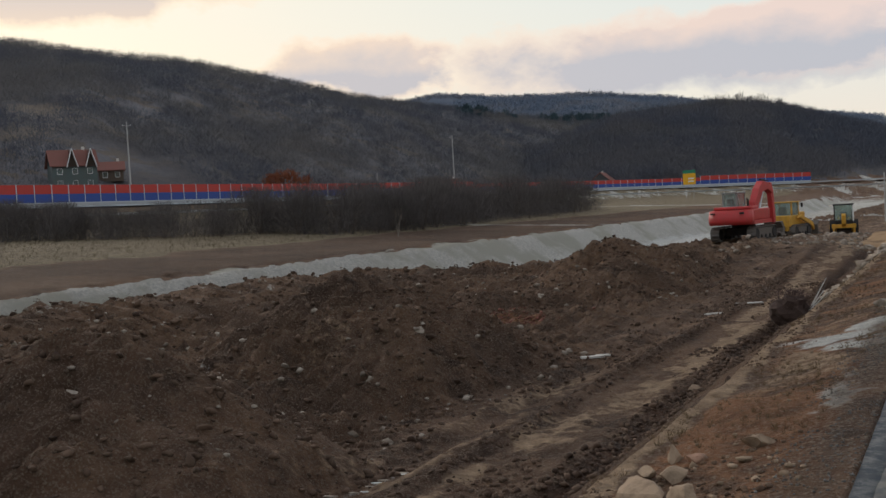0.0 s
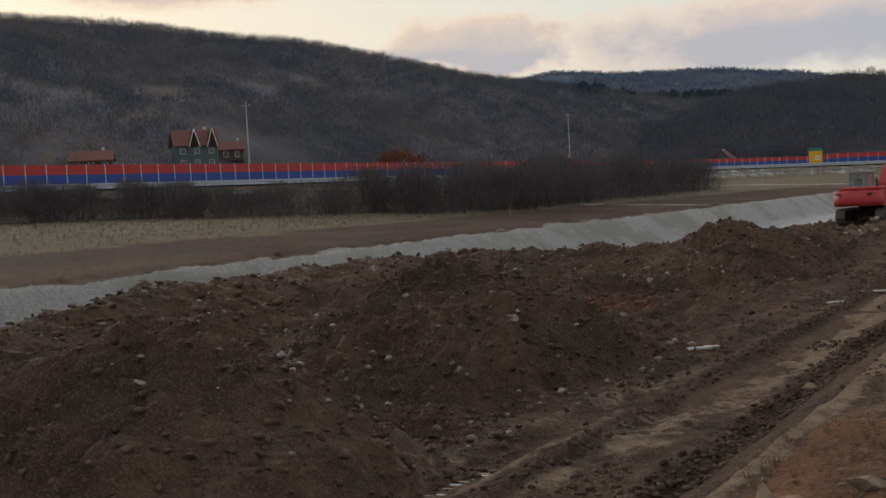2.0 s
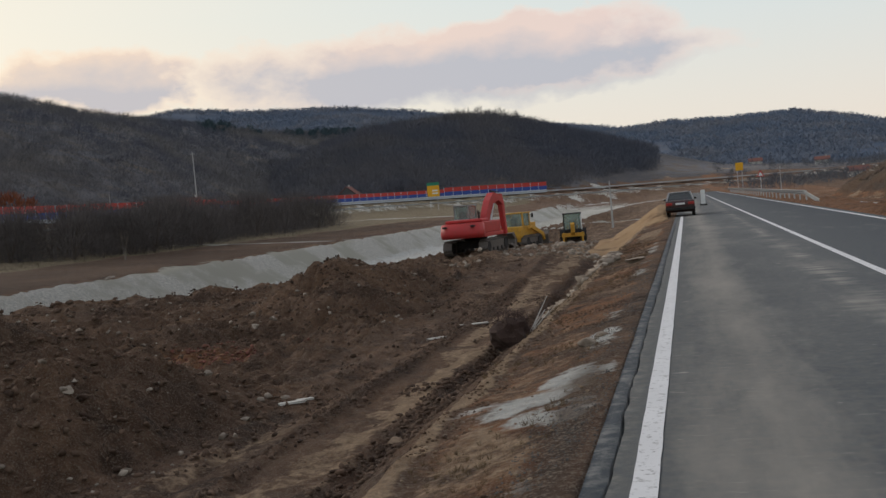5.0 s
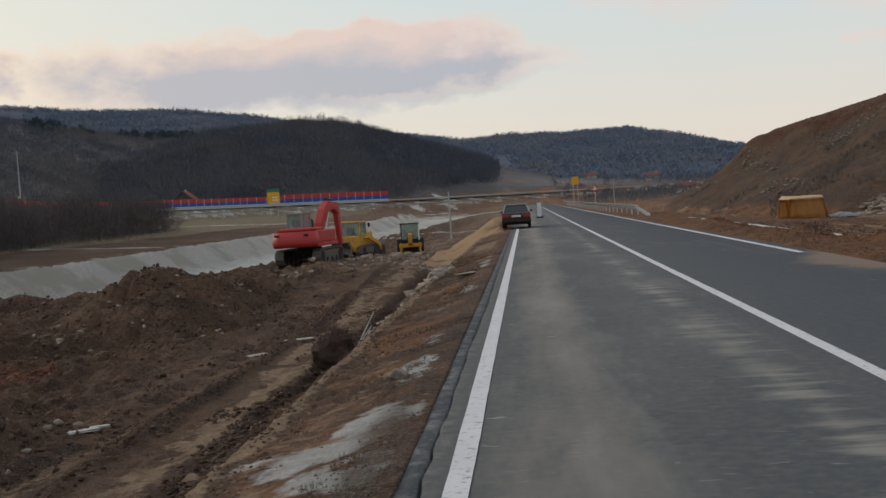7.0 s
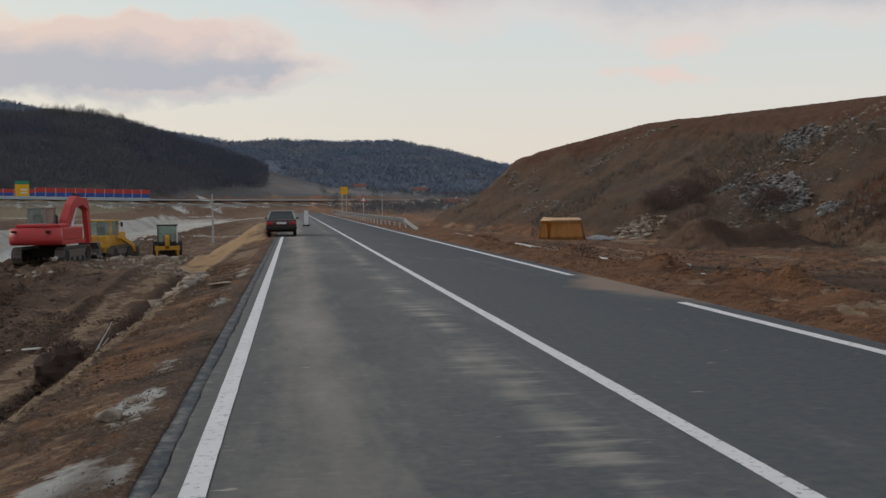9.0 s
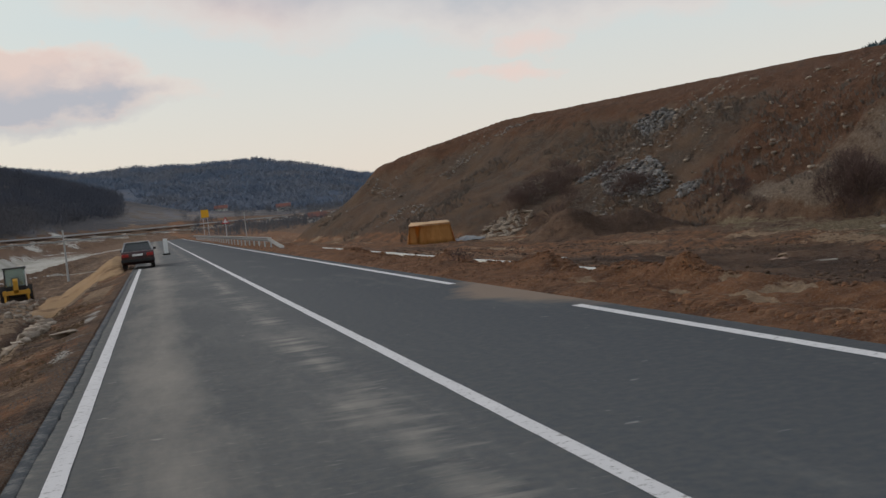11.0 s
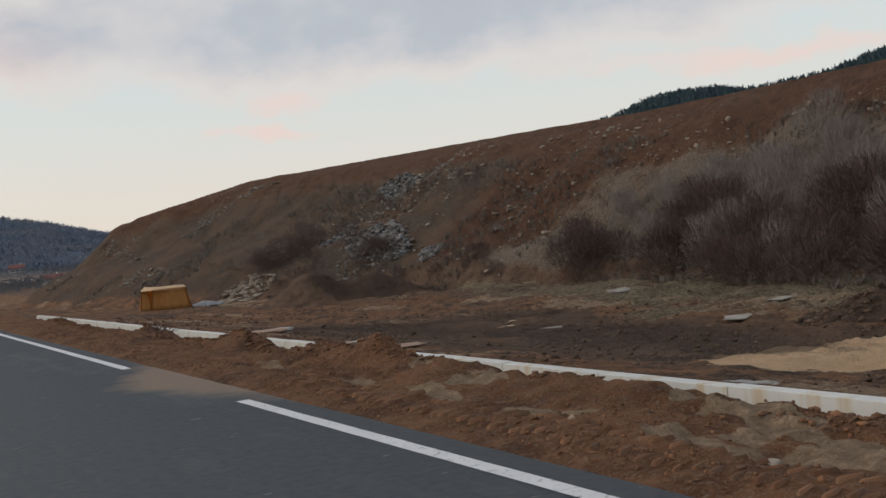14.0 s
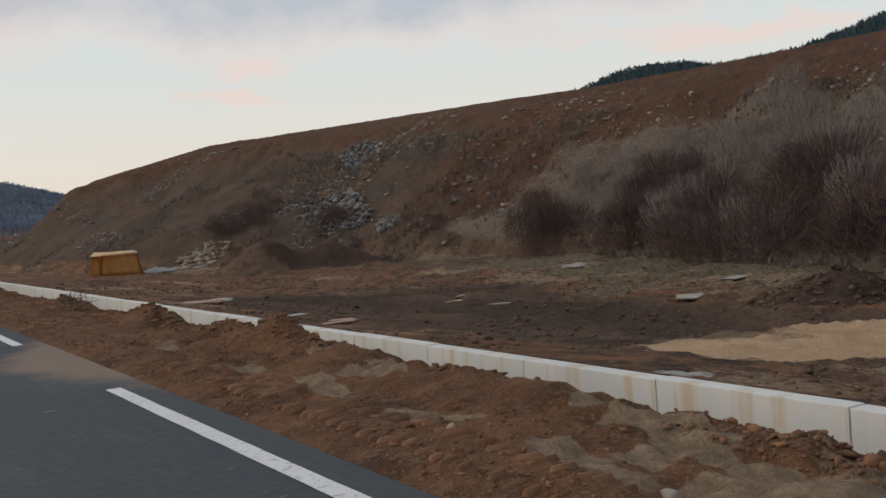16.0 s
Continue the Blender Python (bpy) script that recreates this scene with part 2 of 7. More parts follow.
    vor.inputs["Randomness"].default_value = 1.0
    lumps = m.math("SUBTRACT", 1.0, vor.outputs["Distance"])
    vor2 = m.node("ShaderNodeTexVoronoi")
    m.set(vor2.inputs["Vector"], g)
    vor2.inputs["Scale"].default_value = 31.0
    lumps = m.math("ADD", m.math("MULTIPLY", lumps, m.step(mid, 0.35, 0.65)), m.math("MULTIPLY", m.math("SUBTRACT", 1.0, vor2.outputs["Distance"]), 0.4))
    m.bump(m.math("ADD", m.math("ADD", m.math("MULTIPLY", fine, 1.0), m.math("MULTIPLY", grit, 0.35)), m.math("MULTIPLY", lumps, 0.16)), 1.0, 0.15)
    return m.done(col, 0.92, 0, 0.25)


def asphalt_material():
    m = Mat("asphalt")
    g = m.co
    fine, grit = m.noise(9, 5, vec=g), m.noise(220, 2, vec=g)
    dust = m.noise(0.55, 6, 0.7, vec=g, stretch=(1.0, 0.22, 1))
    bars = m.noise(2.4, 5, 0.6, vec=g, stretch=(0.28, 1.4, 1))
    sx = m.node("ShaderNodeSeparateXYZ")
    m.set(sx.inputs[0], g)
    x, y = sx.outputs[0], sx.outputs[1]
    # two pale wheel lanes of dried dust in the used lane
    def lane(c, w):
        return m.math("SUBTRACT", 1.0, m.math("DIVIDE", m.math("ABSOLUTE", m.math("SUBTRACT", x, c)), w), True)
    l1, l2 = lane(0.85, 0.75), lane(2.55, 0.75)
    base = m.mix(grit, (0.042, 0.0505, 0.057), (0.090, 0.1045, 0.114))
    base = m.mix(m.step(fine, 0.4, 0.8), base, (0.115, 0.112, 0.105))
    near_side = m.math("MULTIPLY", m.step(x, 3.6, 3.0), m.step(x, 0.05, 0.3))
    base = m.mix(m.math("MULTIPLY", m.step(dust, 0.42, 0.72), m.math("MULTIPLY", near_side, 0.35)), base, (0.21, 0.205, 0.19))
    w1 = m.math("MULTIPLY", m.step(m.math("ADD", dust, m.math("MULTIPLY", l1, 0.32)), 0.55, 0.95), 0.75)
    base = m.mix(w1, base, (0.27, 0.258, 0.230))
    patches = m.step(m.noise(0.7, 3, 0.5, vec=g, stretch=(1.2, 0.5, 1)), 0.42, 0.58)
    w2 = m.math("MULTIPLY", m.math("MULTIPLY", m.step(m.math("ADD", bars, m.math("MULTIPLY", l2, 0.35)), 0.72, 0.92), 0.6), patches)
    base = m.mix(w2, base, (0.34, 0.325, 0.28))
    flecks = m.step(m.noise(9.0, 3, 0.6, vec=g, stretch=(0.5, 2.2, 1)), 0.62, 0.70)
    base = m.mix(m.math("MULTIPLY", m.math("MULTIPLY", flecks, near_side), 0.4), base, (0.30, 0.29, 0.26))
    spots = m.step(m.noise(5.5, 2, 0.5, vec=g, stretch=(0.6, 1.6, 1)), 0.72, 0.76)
    base = m.mix(m.math("MULTIPLY", spots, 0.6), base, (0.36, 0.35, 0.32))
    # soil carried over the right-hand edge where a gap in the line is
    dy1 = m.math("ABSOLUTE", m.math("DIVIDE", m.math("SUBTRACT", y, 28.3), 4.6))
    dx1 = m.math("ABSOLUTE", m.math("DIVIDE", m.math("SUBTRACT", x, 7.2), 1.45))
    drag = m.math("SUBTRACT", m.math("SUBTRACT", 1.35, m.math("ADD", dy1, dx1)), m.math("MULTIPLY", m.noise(1.6, 5, vec=g), 0.7))
    base = m.mix(m.math("MULTIPLY", m.step(drag, 0.0, 0.4), 0.9), base, (0.33, 0.235, 0.16))
    crust = m.math("MULTIPLY", m.step(m.noise(5.0, 6, 0.75, vec=g), 0.47, 0.60), m.step(x, -0.10, -0.34))
    base = m.mix(m.math("MULTIPLY", crust, 0.75), base, (0.27, 0.26, 0.235))
    m.bump(m.math("ADD", grit, m.math("MULTIPLY", fine, 0.5)), 0.35, 0.006)
    return m.done(base, 0.82, 0, 0.3)


def line_material():
    m = Mat("road_paint")
    f, g = m.noise(14, 6, 0.7), m.noise(1.2, 4)
    c = m.mix(g, (0.56, 0.56, 0.56), (0.78, 0.78, 0.77))
    c = m.mix(m.step(f, 0.55, 0.66), c, (0.24, 0.235, 0.22))
    return m.done(c, 0.6)


def rock_material(name, a, b):
    m = Mat(name)
    r = m.island()
    n = m.noise(7, 5)
    c = m.mix(r, a, b)
    c = m.mix(m.step(n, 0.45, 0.75), c, (0.13, 0.09, 0.06))
    m.bump(n, 0.6, 0.05)
    return m.done(c, 0.9, 0, 0.25)


def twig_material(name, a, b, stand=None):
    """stand: the tone of whole stands of trees that differ from the rest."""
    m = Mat(name)
    c = m.mix(m.island(), a, b)
    c = m.mix(m.math("MULTIPLY", m.noise(0.05, 3), 0.4), c, tuple(v * 0.6 for v in a))
    if stand:
        c = m.mix(m.math("MULTIPLY", m.step(m.noise(0.014, 4, 0.6), 0.44, 0.6), 0.8), c, m.mix(m.island(), tuple(v * 0.8 for v in stand), stand))
    return m.done(c, 0.9, 0, 0.15)


EARTH, ASPHALT, PAINT = ground_material(), asphalt_material(), line_material()
CLOD = rock_material("clod_soil", (0.045, 0.027, 0.018), (0.150, 0.095, 0.064))
REDCLOD = rock_material("red_soil_clod", (0.110, 0.050, 0.025), (0.27, 0.135, 0.070))
STONE = rock_material("limestone", (0.20, 0.165, 0.128), (0.45, 0.385, 0.31))
OCHRESTONE = rock_material("ochre_stone", (0.22, 0.155, 0.10), (0.42, 0.31, 0.21))
TWIG = twig_material("winter_twigs", (0.085, 0.076, 0.074), (0.185, 0.165, 0.155))
# slope twigs, blued in the base colour to stand for haze
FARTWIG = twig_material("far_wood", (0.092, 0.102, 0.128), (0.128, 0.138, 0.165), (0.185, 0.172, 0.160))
# the far ridges' pale blue haze is mixed into this twig colour
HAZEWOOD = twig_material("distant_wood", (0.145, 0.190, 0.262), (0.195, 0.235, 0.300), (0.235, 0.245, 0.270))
# conifer green pushed towards teal, with haze put into the colour
PINE = twig_material("conifer_wood", (0.045, 0.078, 0.092), (0.07, 0.105, 0.118))
RUST = twig_material("rust_leaves", (0.20, 0.075, 0.040), (0.32, 0.12, 0.06))
GREYTWIG = twig_material("grey_twigs", (0.12, 0.10, 0.085), (0.27, 0.235, 0.20))
DRYGRASS = twig_material("dry_grass", (0.13, 0.105, 0.062), (0.27, 0.225, 0.145))


def concrete_material():
    m = Mat("concrete")
    n, f = m.noise(0.7, 5), m.noise(18, 5)
    streak = m.noise(1.5, 5, 0.6, stretch=(1, 1.6, 0.12))
    c = m.mix(n, (0.52, 0.53, 0.50), (0.72, 0.72, 0.68))
    c = m.mix(m.math("MULTIPLY", m.step(streak, 0.52, 0.68), 0.75), c, (0.52, 0.39, 0.22))
    c = m.mix(m.math("MULTIPLY", m.step(f, 0.6, 0.8), 0.4), c, (0.33, 0.31, 0.28))
    m.bump(f, 0.3, 0.01)
    return m.done(c, 0.85, 0, 0.3)


# far hillside ground, with the haze over it put into the base colour
def hazed_ground():
    m = Mat("hazed_hill_wood")
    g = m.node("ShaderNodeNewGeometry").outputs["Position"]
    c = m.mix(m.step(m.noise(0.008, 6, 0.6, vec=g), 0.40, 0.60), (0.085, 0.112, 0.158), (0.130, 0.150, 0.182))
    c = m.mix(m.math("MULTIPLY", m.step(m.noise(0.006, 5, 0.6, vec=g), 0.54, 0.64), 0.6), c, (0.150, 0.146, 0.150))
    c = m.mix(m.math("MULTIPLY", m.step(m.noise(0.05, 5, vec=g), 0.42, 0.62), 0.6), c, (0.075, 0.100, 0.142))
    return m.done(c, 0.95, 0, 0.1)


CONCRETE, HAZEGROUND = concrete_material(), hazed_ground()

# ---- helpers for meshes ----
RNG = np.random.default_rng(7)
TABLE = RNG.random((256, 256))


def vnoise(x, y, s, k=0):
    """Smooth value noise in 0..1 with cells of s metres."""
    u, v = x / s + 17.3 * k, y / s + 41.7 * k
    i, j = np.floor(u).astype(int), np.floor(v).astype(int)
    f, g = u - i, v - j
    f, g = f * f * (3 - 2 * f), g * g * (3 - 2 * g)
    T = TABLE
    i0, i1, j0, j1 = i % 256, (i + 1) % 256, j % 256, (j + 1) % 256
    return (T[i0, j0] * (1 - f) + T[i1, j0] * f) * (1 - g) + (T[i0, j1] * (1 - f) + T[i1, j1] * f) * g


def fbm(x, y, s, n=4, k=0):
    out, a, tot = 0.0, 1.0, 0.0
    for o in range(n):
        out, tot = out + a * (vnoise(x, y, s / 2 ** o, k + o) - 0.5), tot + a
        a *= 0.5
    return out / tot * 2


def smooth(a, b, v):
    t = np.clip((v - a) / (b - a), 0, 1)
    return t * t * (3 - 2 * t)


def mesh_np(name, verts, faces, mat=None, smooth_shade=False):
    """A mesh from numpy arrays; faces (n, 3) or (n, 4)."""
    me = bpy.data.meshes.new(name)
    n, k = faces.shape
    me.vertices.add(len(verts))
    me.vertices.foreach_set("co", np.ascontiguousarray(verts, dtype=np.float32).ravel())
    me.loops.add(n * k)
    me.loops.foreach_set("vertex_index", np.ascontiguousarray(faces, dtype=np.int32).ravel())
    me.polygons.add(n)
    me.polygons.foreach_set("loop_start", np.arange(0, n * k, k, dtype=np.int32))
    me.polygons.foreach_set("loop_total", np.full(n, k, dtype=np.int32))
    if smooth_shade:
        me.polygons.foreach_set("use_smooth", np.ones(n, dtype=bool))
    me.update(calc_edges=True)
    me.validate()
    if mat:
        me.materials.append(mat)
    return me


def zone_attr(me, name, rgb):
    a = me.color_attributes.new(name, "FLOAT_COLOR", "POINT")
    a.data.foreach_set("color", np.concatenate([rgb, np.ones((len(rgb), 1))], 1).astype(np.float32).ravel())


def spread(template_v, template_f, places, scales, turns, squash=None):
    """Joins copies of a template, turned about z, scaled and moved, into one pair of arrays."""
    n, m = len(places), len(template_v)
    c, s = np.cos(turns)[:, None], np.sin(turns)[:, None]
    tv = template_v[None] * scales[:, None, :]
    x, y = tv[..., 0] * c - tv[..., 1] * s, tv[..., 0] * s + tv[..., 1] * c
    v = np.stack([x, y, tv[..., 2]], -1) + places[:, None, :]
    f = template_f[None] + (np.arange(n) * m)[:, None, None]
    return v.reshape(-1, 3), f.reshape(-1, template_f.shape[1])


def part(name, bm, mat, parent, label="", smooth_shade=False):
    me = bpy.data.meshes.new(name)
    bm.normal_update()
    bm.to_mesh(me)
    bm.free()
    me.materials.append(mat)
    if smooth_shade:
        for p in me.polygons:
            p.use_smooth = True
    ob = new(name, me)
    ob.parent = parent
    if label:
        ob["label"] = label
    return ob


def empty(name, m=None, **tags):
    ob = new(name)
    ob.empty_display_size = 0.2
    if m is not None:
        ob.matrix_basis = m
    return tagged(ob, **tags)


def box(bm, x0, x1, y0, y1, z0, z1, bev=0.0, m=None):
    r = bmesh.ops.create_cube(bm, size=1)
    vs = r["verts"]
    for v in vs:
        v.co = Vector(((x0 + x1) / 2 + v.co.x * (x1 - x0), (y0 + y1) / 2 + v.co.y * (y1 - y0), (z0 + z1) / 2 + v.co.z * (z1 - z0)))
    if m is not None:
        bmesh.ops.transform(bm, matrix=m, verts=vs)
    if bev:
        es = list({e for v in vs for e in v.link_edges})
        bmesh.ops.bevel(bm, geom=es, offset=bev, segments=2, affect="EDGES", profile=0.6)
    return bm


def prism(bm, outline, x0, x1, bev=0.0):
    """An outline in (y, z) pushed from x0 to x1."""
    a = [bm.verts.new((x0, y, z)) for y, z in outline]
    b = [bm.verts.new((x1, y, z)) for y, z in outline]
    fs = [bm.faces.new(a[::-1]), bm.faces.new(b)]
    for i in range(len(a)):
        j = (i + 1) % len(a)
        fs.append(bm.faces.new((a[i], a[j], b[j], b[i])))
    bmesh.ops.recalc_face_normals(bm, faces=fs)
    if bev:
        es = list({e for f in fs for e in f.edges})
        bmesh.ops.bevel(bm, geom=es, offset=bev, segments=2, affect="EDGES", profile=0.6)
    return bm


def rod(bm, p, q, r, r2=None, n=8):
    p, q = Vector(p), Vector(q)
    d = q - p
    m = Matrix.Translation((p + q) / 2) @ d.to_track_quat("Z", "Y").to_matrix().to_4x4()
    bmesh.ops.create_cone(bm, cap_ends=True, segments=n, radius1=r, radius2=r if r2 is None else r2, depth=d.length, matrix=m)
    return bm


def B():
    return bmesh.new()


# ---- the lie of the land ----
# the valley road stands on a bank: highway line as (x, y, z)
HIGHWAY = [(-150, -140, 6.2), (-150, 230, 6.4), (-138, 330, 6.3), (-106, 400, 5.6), (-50, 446, 4.3), (60, 510, 3.2), (240, 570, 3.0)]
HEAPS = [(-12.0, 13.0, 4.6, 4.6, 2.5), (-13.4, 23.0, 4.6, 5.6, 2.5), (-14.0, 45.5, 4.2, 7.0, 1.95), (-17.5, 35.5, 2.6, 4.5, 0.9), (-20.5, 19.0, 2.4, 4.5, 0.7),
         (-20.0, 58.0, 4.0, 6.0, 0.35), (33.6, 36.2, 3.0, 2.4, 1.0), (34.0, 91.5, 3.6, 4.0, 2.3), (39.6, 90.5, 5.6, 3.6, 2.1)]
TIPS = [(9.45, 26.3, 0.55, 0.9, 0.34), (9.5, 28.6, 0.5, 1.2, 0.20), (9.4, 32.6, 0.6, 1.2, 0.30), (9.3, 40.5, 0.6, 1.4, 0.25)]  # barrow loads tipped on the verge
SPOIL_Y = [-60, 10, 39, 55, 70, 87, 93, 103, 124, 150, 165, 185, 205, 240]
SPOIL_FOOT = [38, 39, 42, 46, 50, 46, 44, 38, 28, 22, 20, 23, 60, 100]
SPOIL_CREST = [66, 66, 68, 69, 69, 68, 68, 67, 65, 50, 38, 41, 90, 120]
SPOIL_TOP = [11, 11.2, 11.5, 11.7, 11.8, 12.0, 12.2, 12.6, 13.2, 12.6, 9.4, 9.0, 6, 4]


def blob(x, y, cx, cy, rx, ry):
    return np.clip(1.2 - np.hypot((x - cx) / rx, (y - cy) / ry), 0, 1)


def channel_crest(y):
    return np.interp(y, [0, 45, 62, 95, 200], [-31, -30, -25, -19, -17]) + 1.2 * fbm(y, y * 0 + 3, 9, 2)


def along_line(x, y):
    """Distance from the highway's middle line, and its height there."""
    best, height = np.full(np.shape(x), 1e9), np.zeros(np.shape(x))
    for (ax, ay, az_), (bx, by, bz) in zip(HIGHWAY, HIGHWAY[1:]):
        ux, uy = bx - ax, by - ay
        t = np.clip(((x - ax) * ux + (y - ay) * uy) / (ux * ux + uy * uy), 0, 1)
        d = np.hypot(x - ax - t * ux, y - ay - t * uy)
        near = d < best
        best, height = np.where(near, d, best), np.where(near, az_ + t * (bz - az_), height)
    return best, height


RANGES = [  # ridge: bearings left of the road, heights in degrees, start and crest distances at those bearings
    ([-20, 2, 5, 7.6, 10, 12, 15, 19, 23, 27, 29.7, 32, 36.6, 41, 45, 50, 56, 90, 140],
     [0.0, 0.3, 1.2, 2.6, 3.6, 4.0, 4.3, 4.5, 4.8, 5.6, 6.05, 6.45, 7.7, 8.65, 9.05, 9.75, 10.1, 9, 6], [0, 10, 20, 26, 30, 40, 56, 90], [600, 560, 500, 370, 312, 243, 192, 165], 290),
    ([-180, -30, -14, -11.2, -8.4, -5.7, -2.4, 0.7, 3.2, 7, 11, 14.4, 18.6, 22.9, 27, 35, 60, 180],
     [2, 2, 1.5, 1.9, 2.7, 3.25, 3.2, 3.4, 3.25, 3.9, 4.7, 5.3, 5.85, 5.95, 6.3, 5, 4, 2], [-180, 3, 8, 180], [700, 750, 1000, 1000], 560),
    ([-180, -120, -65, -56, -50, -46, -44.4, -41.4, -38, -33, -28], [6, 7, 8.8, 7.9, 6.1, 5.7, 6.05, 6.0, 4.9, 2.8, 0], [-180, 180], [300, 300], 330),
    ([-20, -8, -2, 2, 5, 7.6, 10, 12, 15, 17, 19, 21.5, 24.5, 30], [0.2, 0.4, 0.9, 2.0, 3.0, 3.8, 4.5, 4.55, 4.45, 4.3, 3.8, 2.7, 0.9, 0.0], [0, 10, 20, 30], [480, 440, 400, 400], 170)]


def mud_patch(x, y):
    """Flat sheets of dried mud among the clods of the right-hand verge."""
    return smooth(0.08, 0.32, fbm(x, y * 0.6, 0.55, 4, 110) + 0.12 * fbm(x, y, 3.0, 2, 131)) * smooth(7.9, 8.4, x) * smooth(10.2, 9.7, x) * smooth(32, 26, y)


def land(x, y, rough=True):
    """Height of the ground at (x, y), both arrays."""
    xc = channel_crest(y)
    zc = np.interp(y, [0, 21, 29, 48, 60, 95, 140], [-2.3, -2.0, -1.15, -1.3, -2.2, -2.45, -2.4])
    site = np.interp(x, [-40, -24, -14, -8, -5.4, -4.2, -3.0, -2.3, -2.05, -1.6, -0.5, 0], [-2.4, -2.5, -2.45, -2.3, -2.15, -1.95, -1.35, -0.55, -0.33, -0.24, 0.006, 0.010])
    site = site + np.interp(y, [42, 58, 70, 84, 120], [0, 1.0, 1.0, 0.35, 0.3]) * smooth(-3.2, -7, x) * smooth(-22, -15, x)
    site = site + (zc - site) * np.exp(-((x - xc) / 5.0) ** 2) * smooth(-12, -16, x)
    for cx, cy, rx, ry, h in HEAPS[:6]:
        r = np.hypot((x - cx) / rx, (y - cy) / ry) * (1 + 0.25 * fbm(x, y, 2.5, 3, 5))
        site = site + h * np.clip(1 - r, 0, 1) ** 0.9
    # rutted haul track beside the heaps
    wander = 0.5 * fbm(y, y * 0, 14, 2, 9)
    for c, dpt, wd in ((-6.75, -0.14, 0.22), (-7.75, 0.10, 0.28), (-8.4, -0.08, 0.25)):
        site = site - dpt * np.exp(-((x - c - wander * 0.4) / wd) ** 2) * (y < 60)
    # narrow cut along the foot of the shoulder
    site = site - 0.30 * np.exp(-((x + 4.65 - 0.25 * fbm(y, y * 0 + 8, 4, 2, 3)) / 0.28) ** 2) * (0.35 + 0.65 * smooth(0.3, 0.6, vnoise(y, y * 0, 3.5, 4))) * (y < 60)
    site = site + 0.05 * np.exp(-((x + 2.06 - 0.12 * fbm(y, y * 0 + 8, 3, 2, 6)) / 0.13) ** 2)
    chan = np.maximum(zc - (xc - x) / 1.3, -4.3)
    far = np.interp(x, [-260, -125, -95, -75, -60, -44, -42, -38.5, -30], [3.0, 2.2, 1.3, 0.5, -0.5, -1.35, -1.5, -4.3, -9])
    left = np.where(x > xc, site, np.maximum(chan, far))
    # right-hand side: verge, trench, and the yard below the wall
    berm = np.interp(x, [7.0, 7.2, 7.7, 8.4, 9.2, 9.6, 9.9, 10.45, 12.0, 13.3, 13.45, 13.6, 18, 24, 30, 47, 200], [-0.08, -0.02, 0.06, 0.02, 0.0, -0.02, -0.12, -0.6, -1.7, -1.8, -1.8, -0.74, -1.4, -2.05, -2.3, -2.4, -2.4])
    open_ = np.interp(x, [7.0, 7.2, 9, 12, 20, 30, 47, 200], [-0.08, -0.05, -0.1, -0.7, -1.6, -2.2, -2.4, -2.4])
    w = smooth(96, 88, y)
    right = berm * w + open_ * (1 - w)
    lump = np.clip(fbm(y, y * 0 + 1, 6, 3, 21) + 0.05, 0, 1)
    right = right + np.interp(y, [14, 16.5, 18, 19.5, 21, 24, 26, 29, 32, 40, 60], [-0.14, -0.10, -0.01, 0.10, 0.14, 0.12, 0.08, 0.02, -0.03, -0.05, -0.05]) * np.exp(-((x - 9.4) / 0.5) ** 2) * w
    for cx, cy, rx, ry, h in TIPS:
        right = right + h * np.clip(1.1 - np.hypot((x - cx) / rx, (y - cy) / ry) * (1 + 0.3 * fbm(x, y, 0.6, 3, 22)), 0, 1)
    right = right + 0.42 * np.clip(blob(x, y, 23.2, 26.9, 5.8, 2.9), 0, 1) * (1 + 0.5 * fbm(x, y, 1.6, 3, 135))
    right = right + (0.10 + 0.16 * smooth(23, 27, y)) * lump * np.exp(-((x - 9.6) / 0.5) ** 2) * w
    F, C, T = np.interp(y, SPOIL_Y, SPOIL_FOOT), np.interp(y, SPOIL_Y, SPOIL_CREST), np.interp(y, SPOIL_Y, SPOIL_TOP)
    q = (x - F + 2.0 * fbm(x, y, 14, 3, 30) * smooth(8, 0, x - C + 12)) / (C - F)
    rise = np.where(q < 1, np.clip(q, 0, 1) ** 1.05, 1) * (T + 2.4) + np.clip(q - 1, 0, 4) * 0.4
    rill = 1.5 * fbm(x * 0.18, y, 4.5, 4, 32) * np.clip(q, 0, 1) ** 0.5 * smooth(1.0, 0.8, q)
    rise = rise + rill * (x > 22)
    terrace = 0.5 * np.sin(np.clip(q, 0, 1) * 9 + 1.5 * fbm(x, y, 20, 2, 31)) * smooth(0, 0.15, q) * smooth(1.0, 0.85, q)
    right = np.where(x > 20, right + rise + terrace, right)
    for cx, cy, rx, ry, h in HEAPS[6:]:
        r = np.hypot((x - cx) / rx, (y - cy) / ry) * (1 + 0.25 * fbm(x, y, 2.5, 3, 5))
        right = right + h * (smooth(1.05, 0.0, r) * 0.6 + 0.4 * np.clip(1 - r, 0, 1))
    z = np.where(x > 3, right, left)
    z = np.where((x > -0.36) & (x < 7.12) & (y < 265), -0.12, z)
    d, hz = along_line(x, y)
    bank_ = hz - np.clip(d - 9, 0, 40) / 2.2
    z = np.maximum(z, np.where(d < 60, bank_, -50))
    r, a = np.hypot(x - 1, y - 8), np.degrees(np.arctan2(-(x - 1), y - 8))
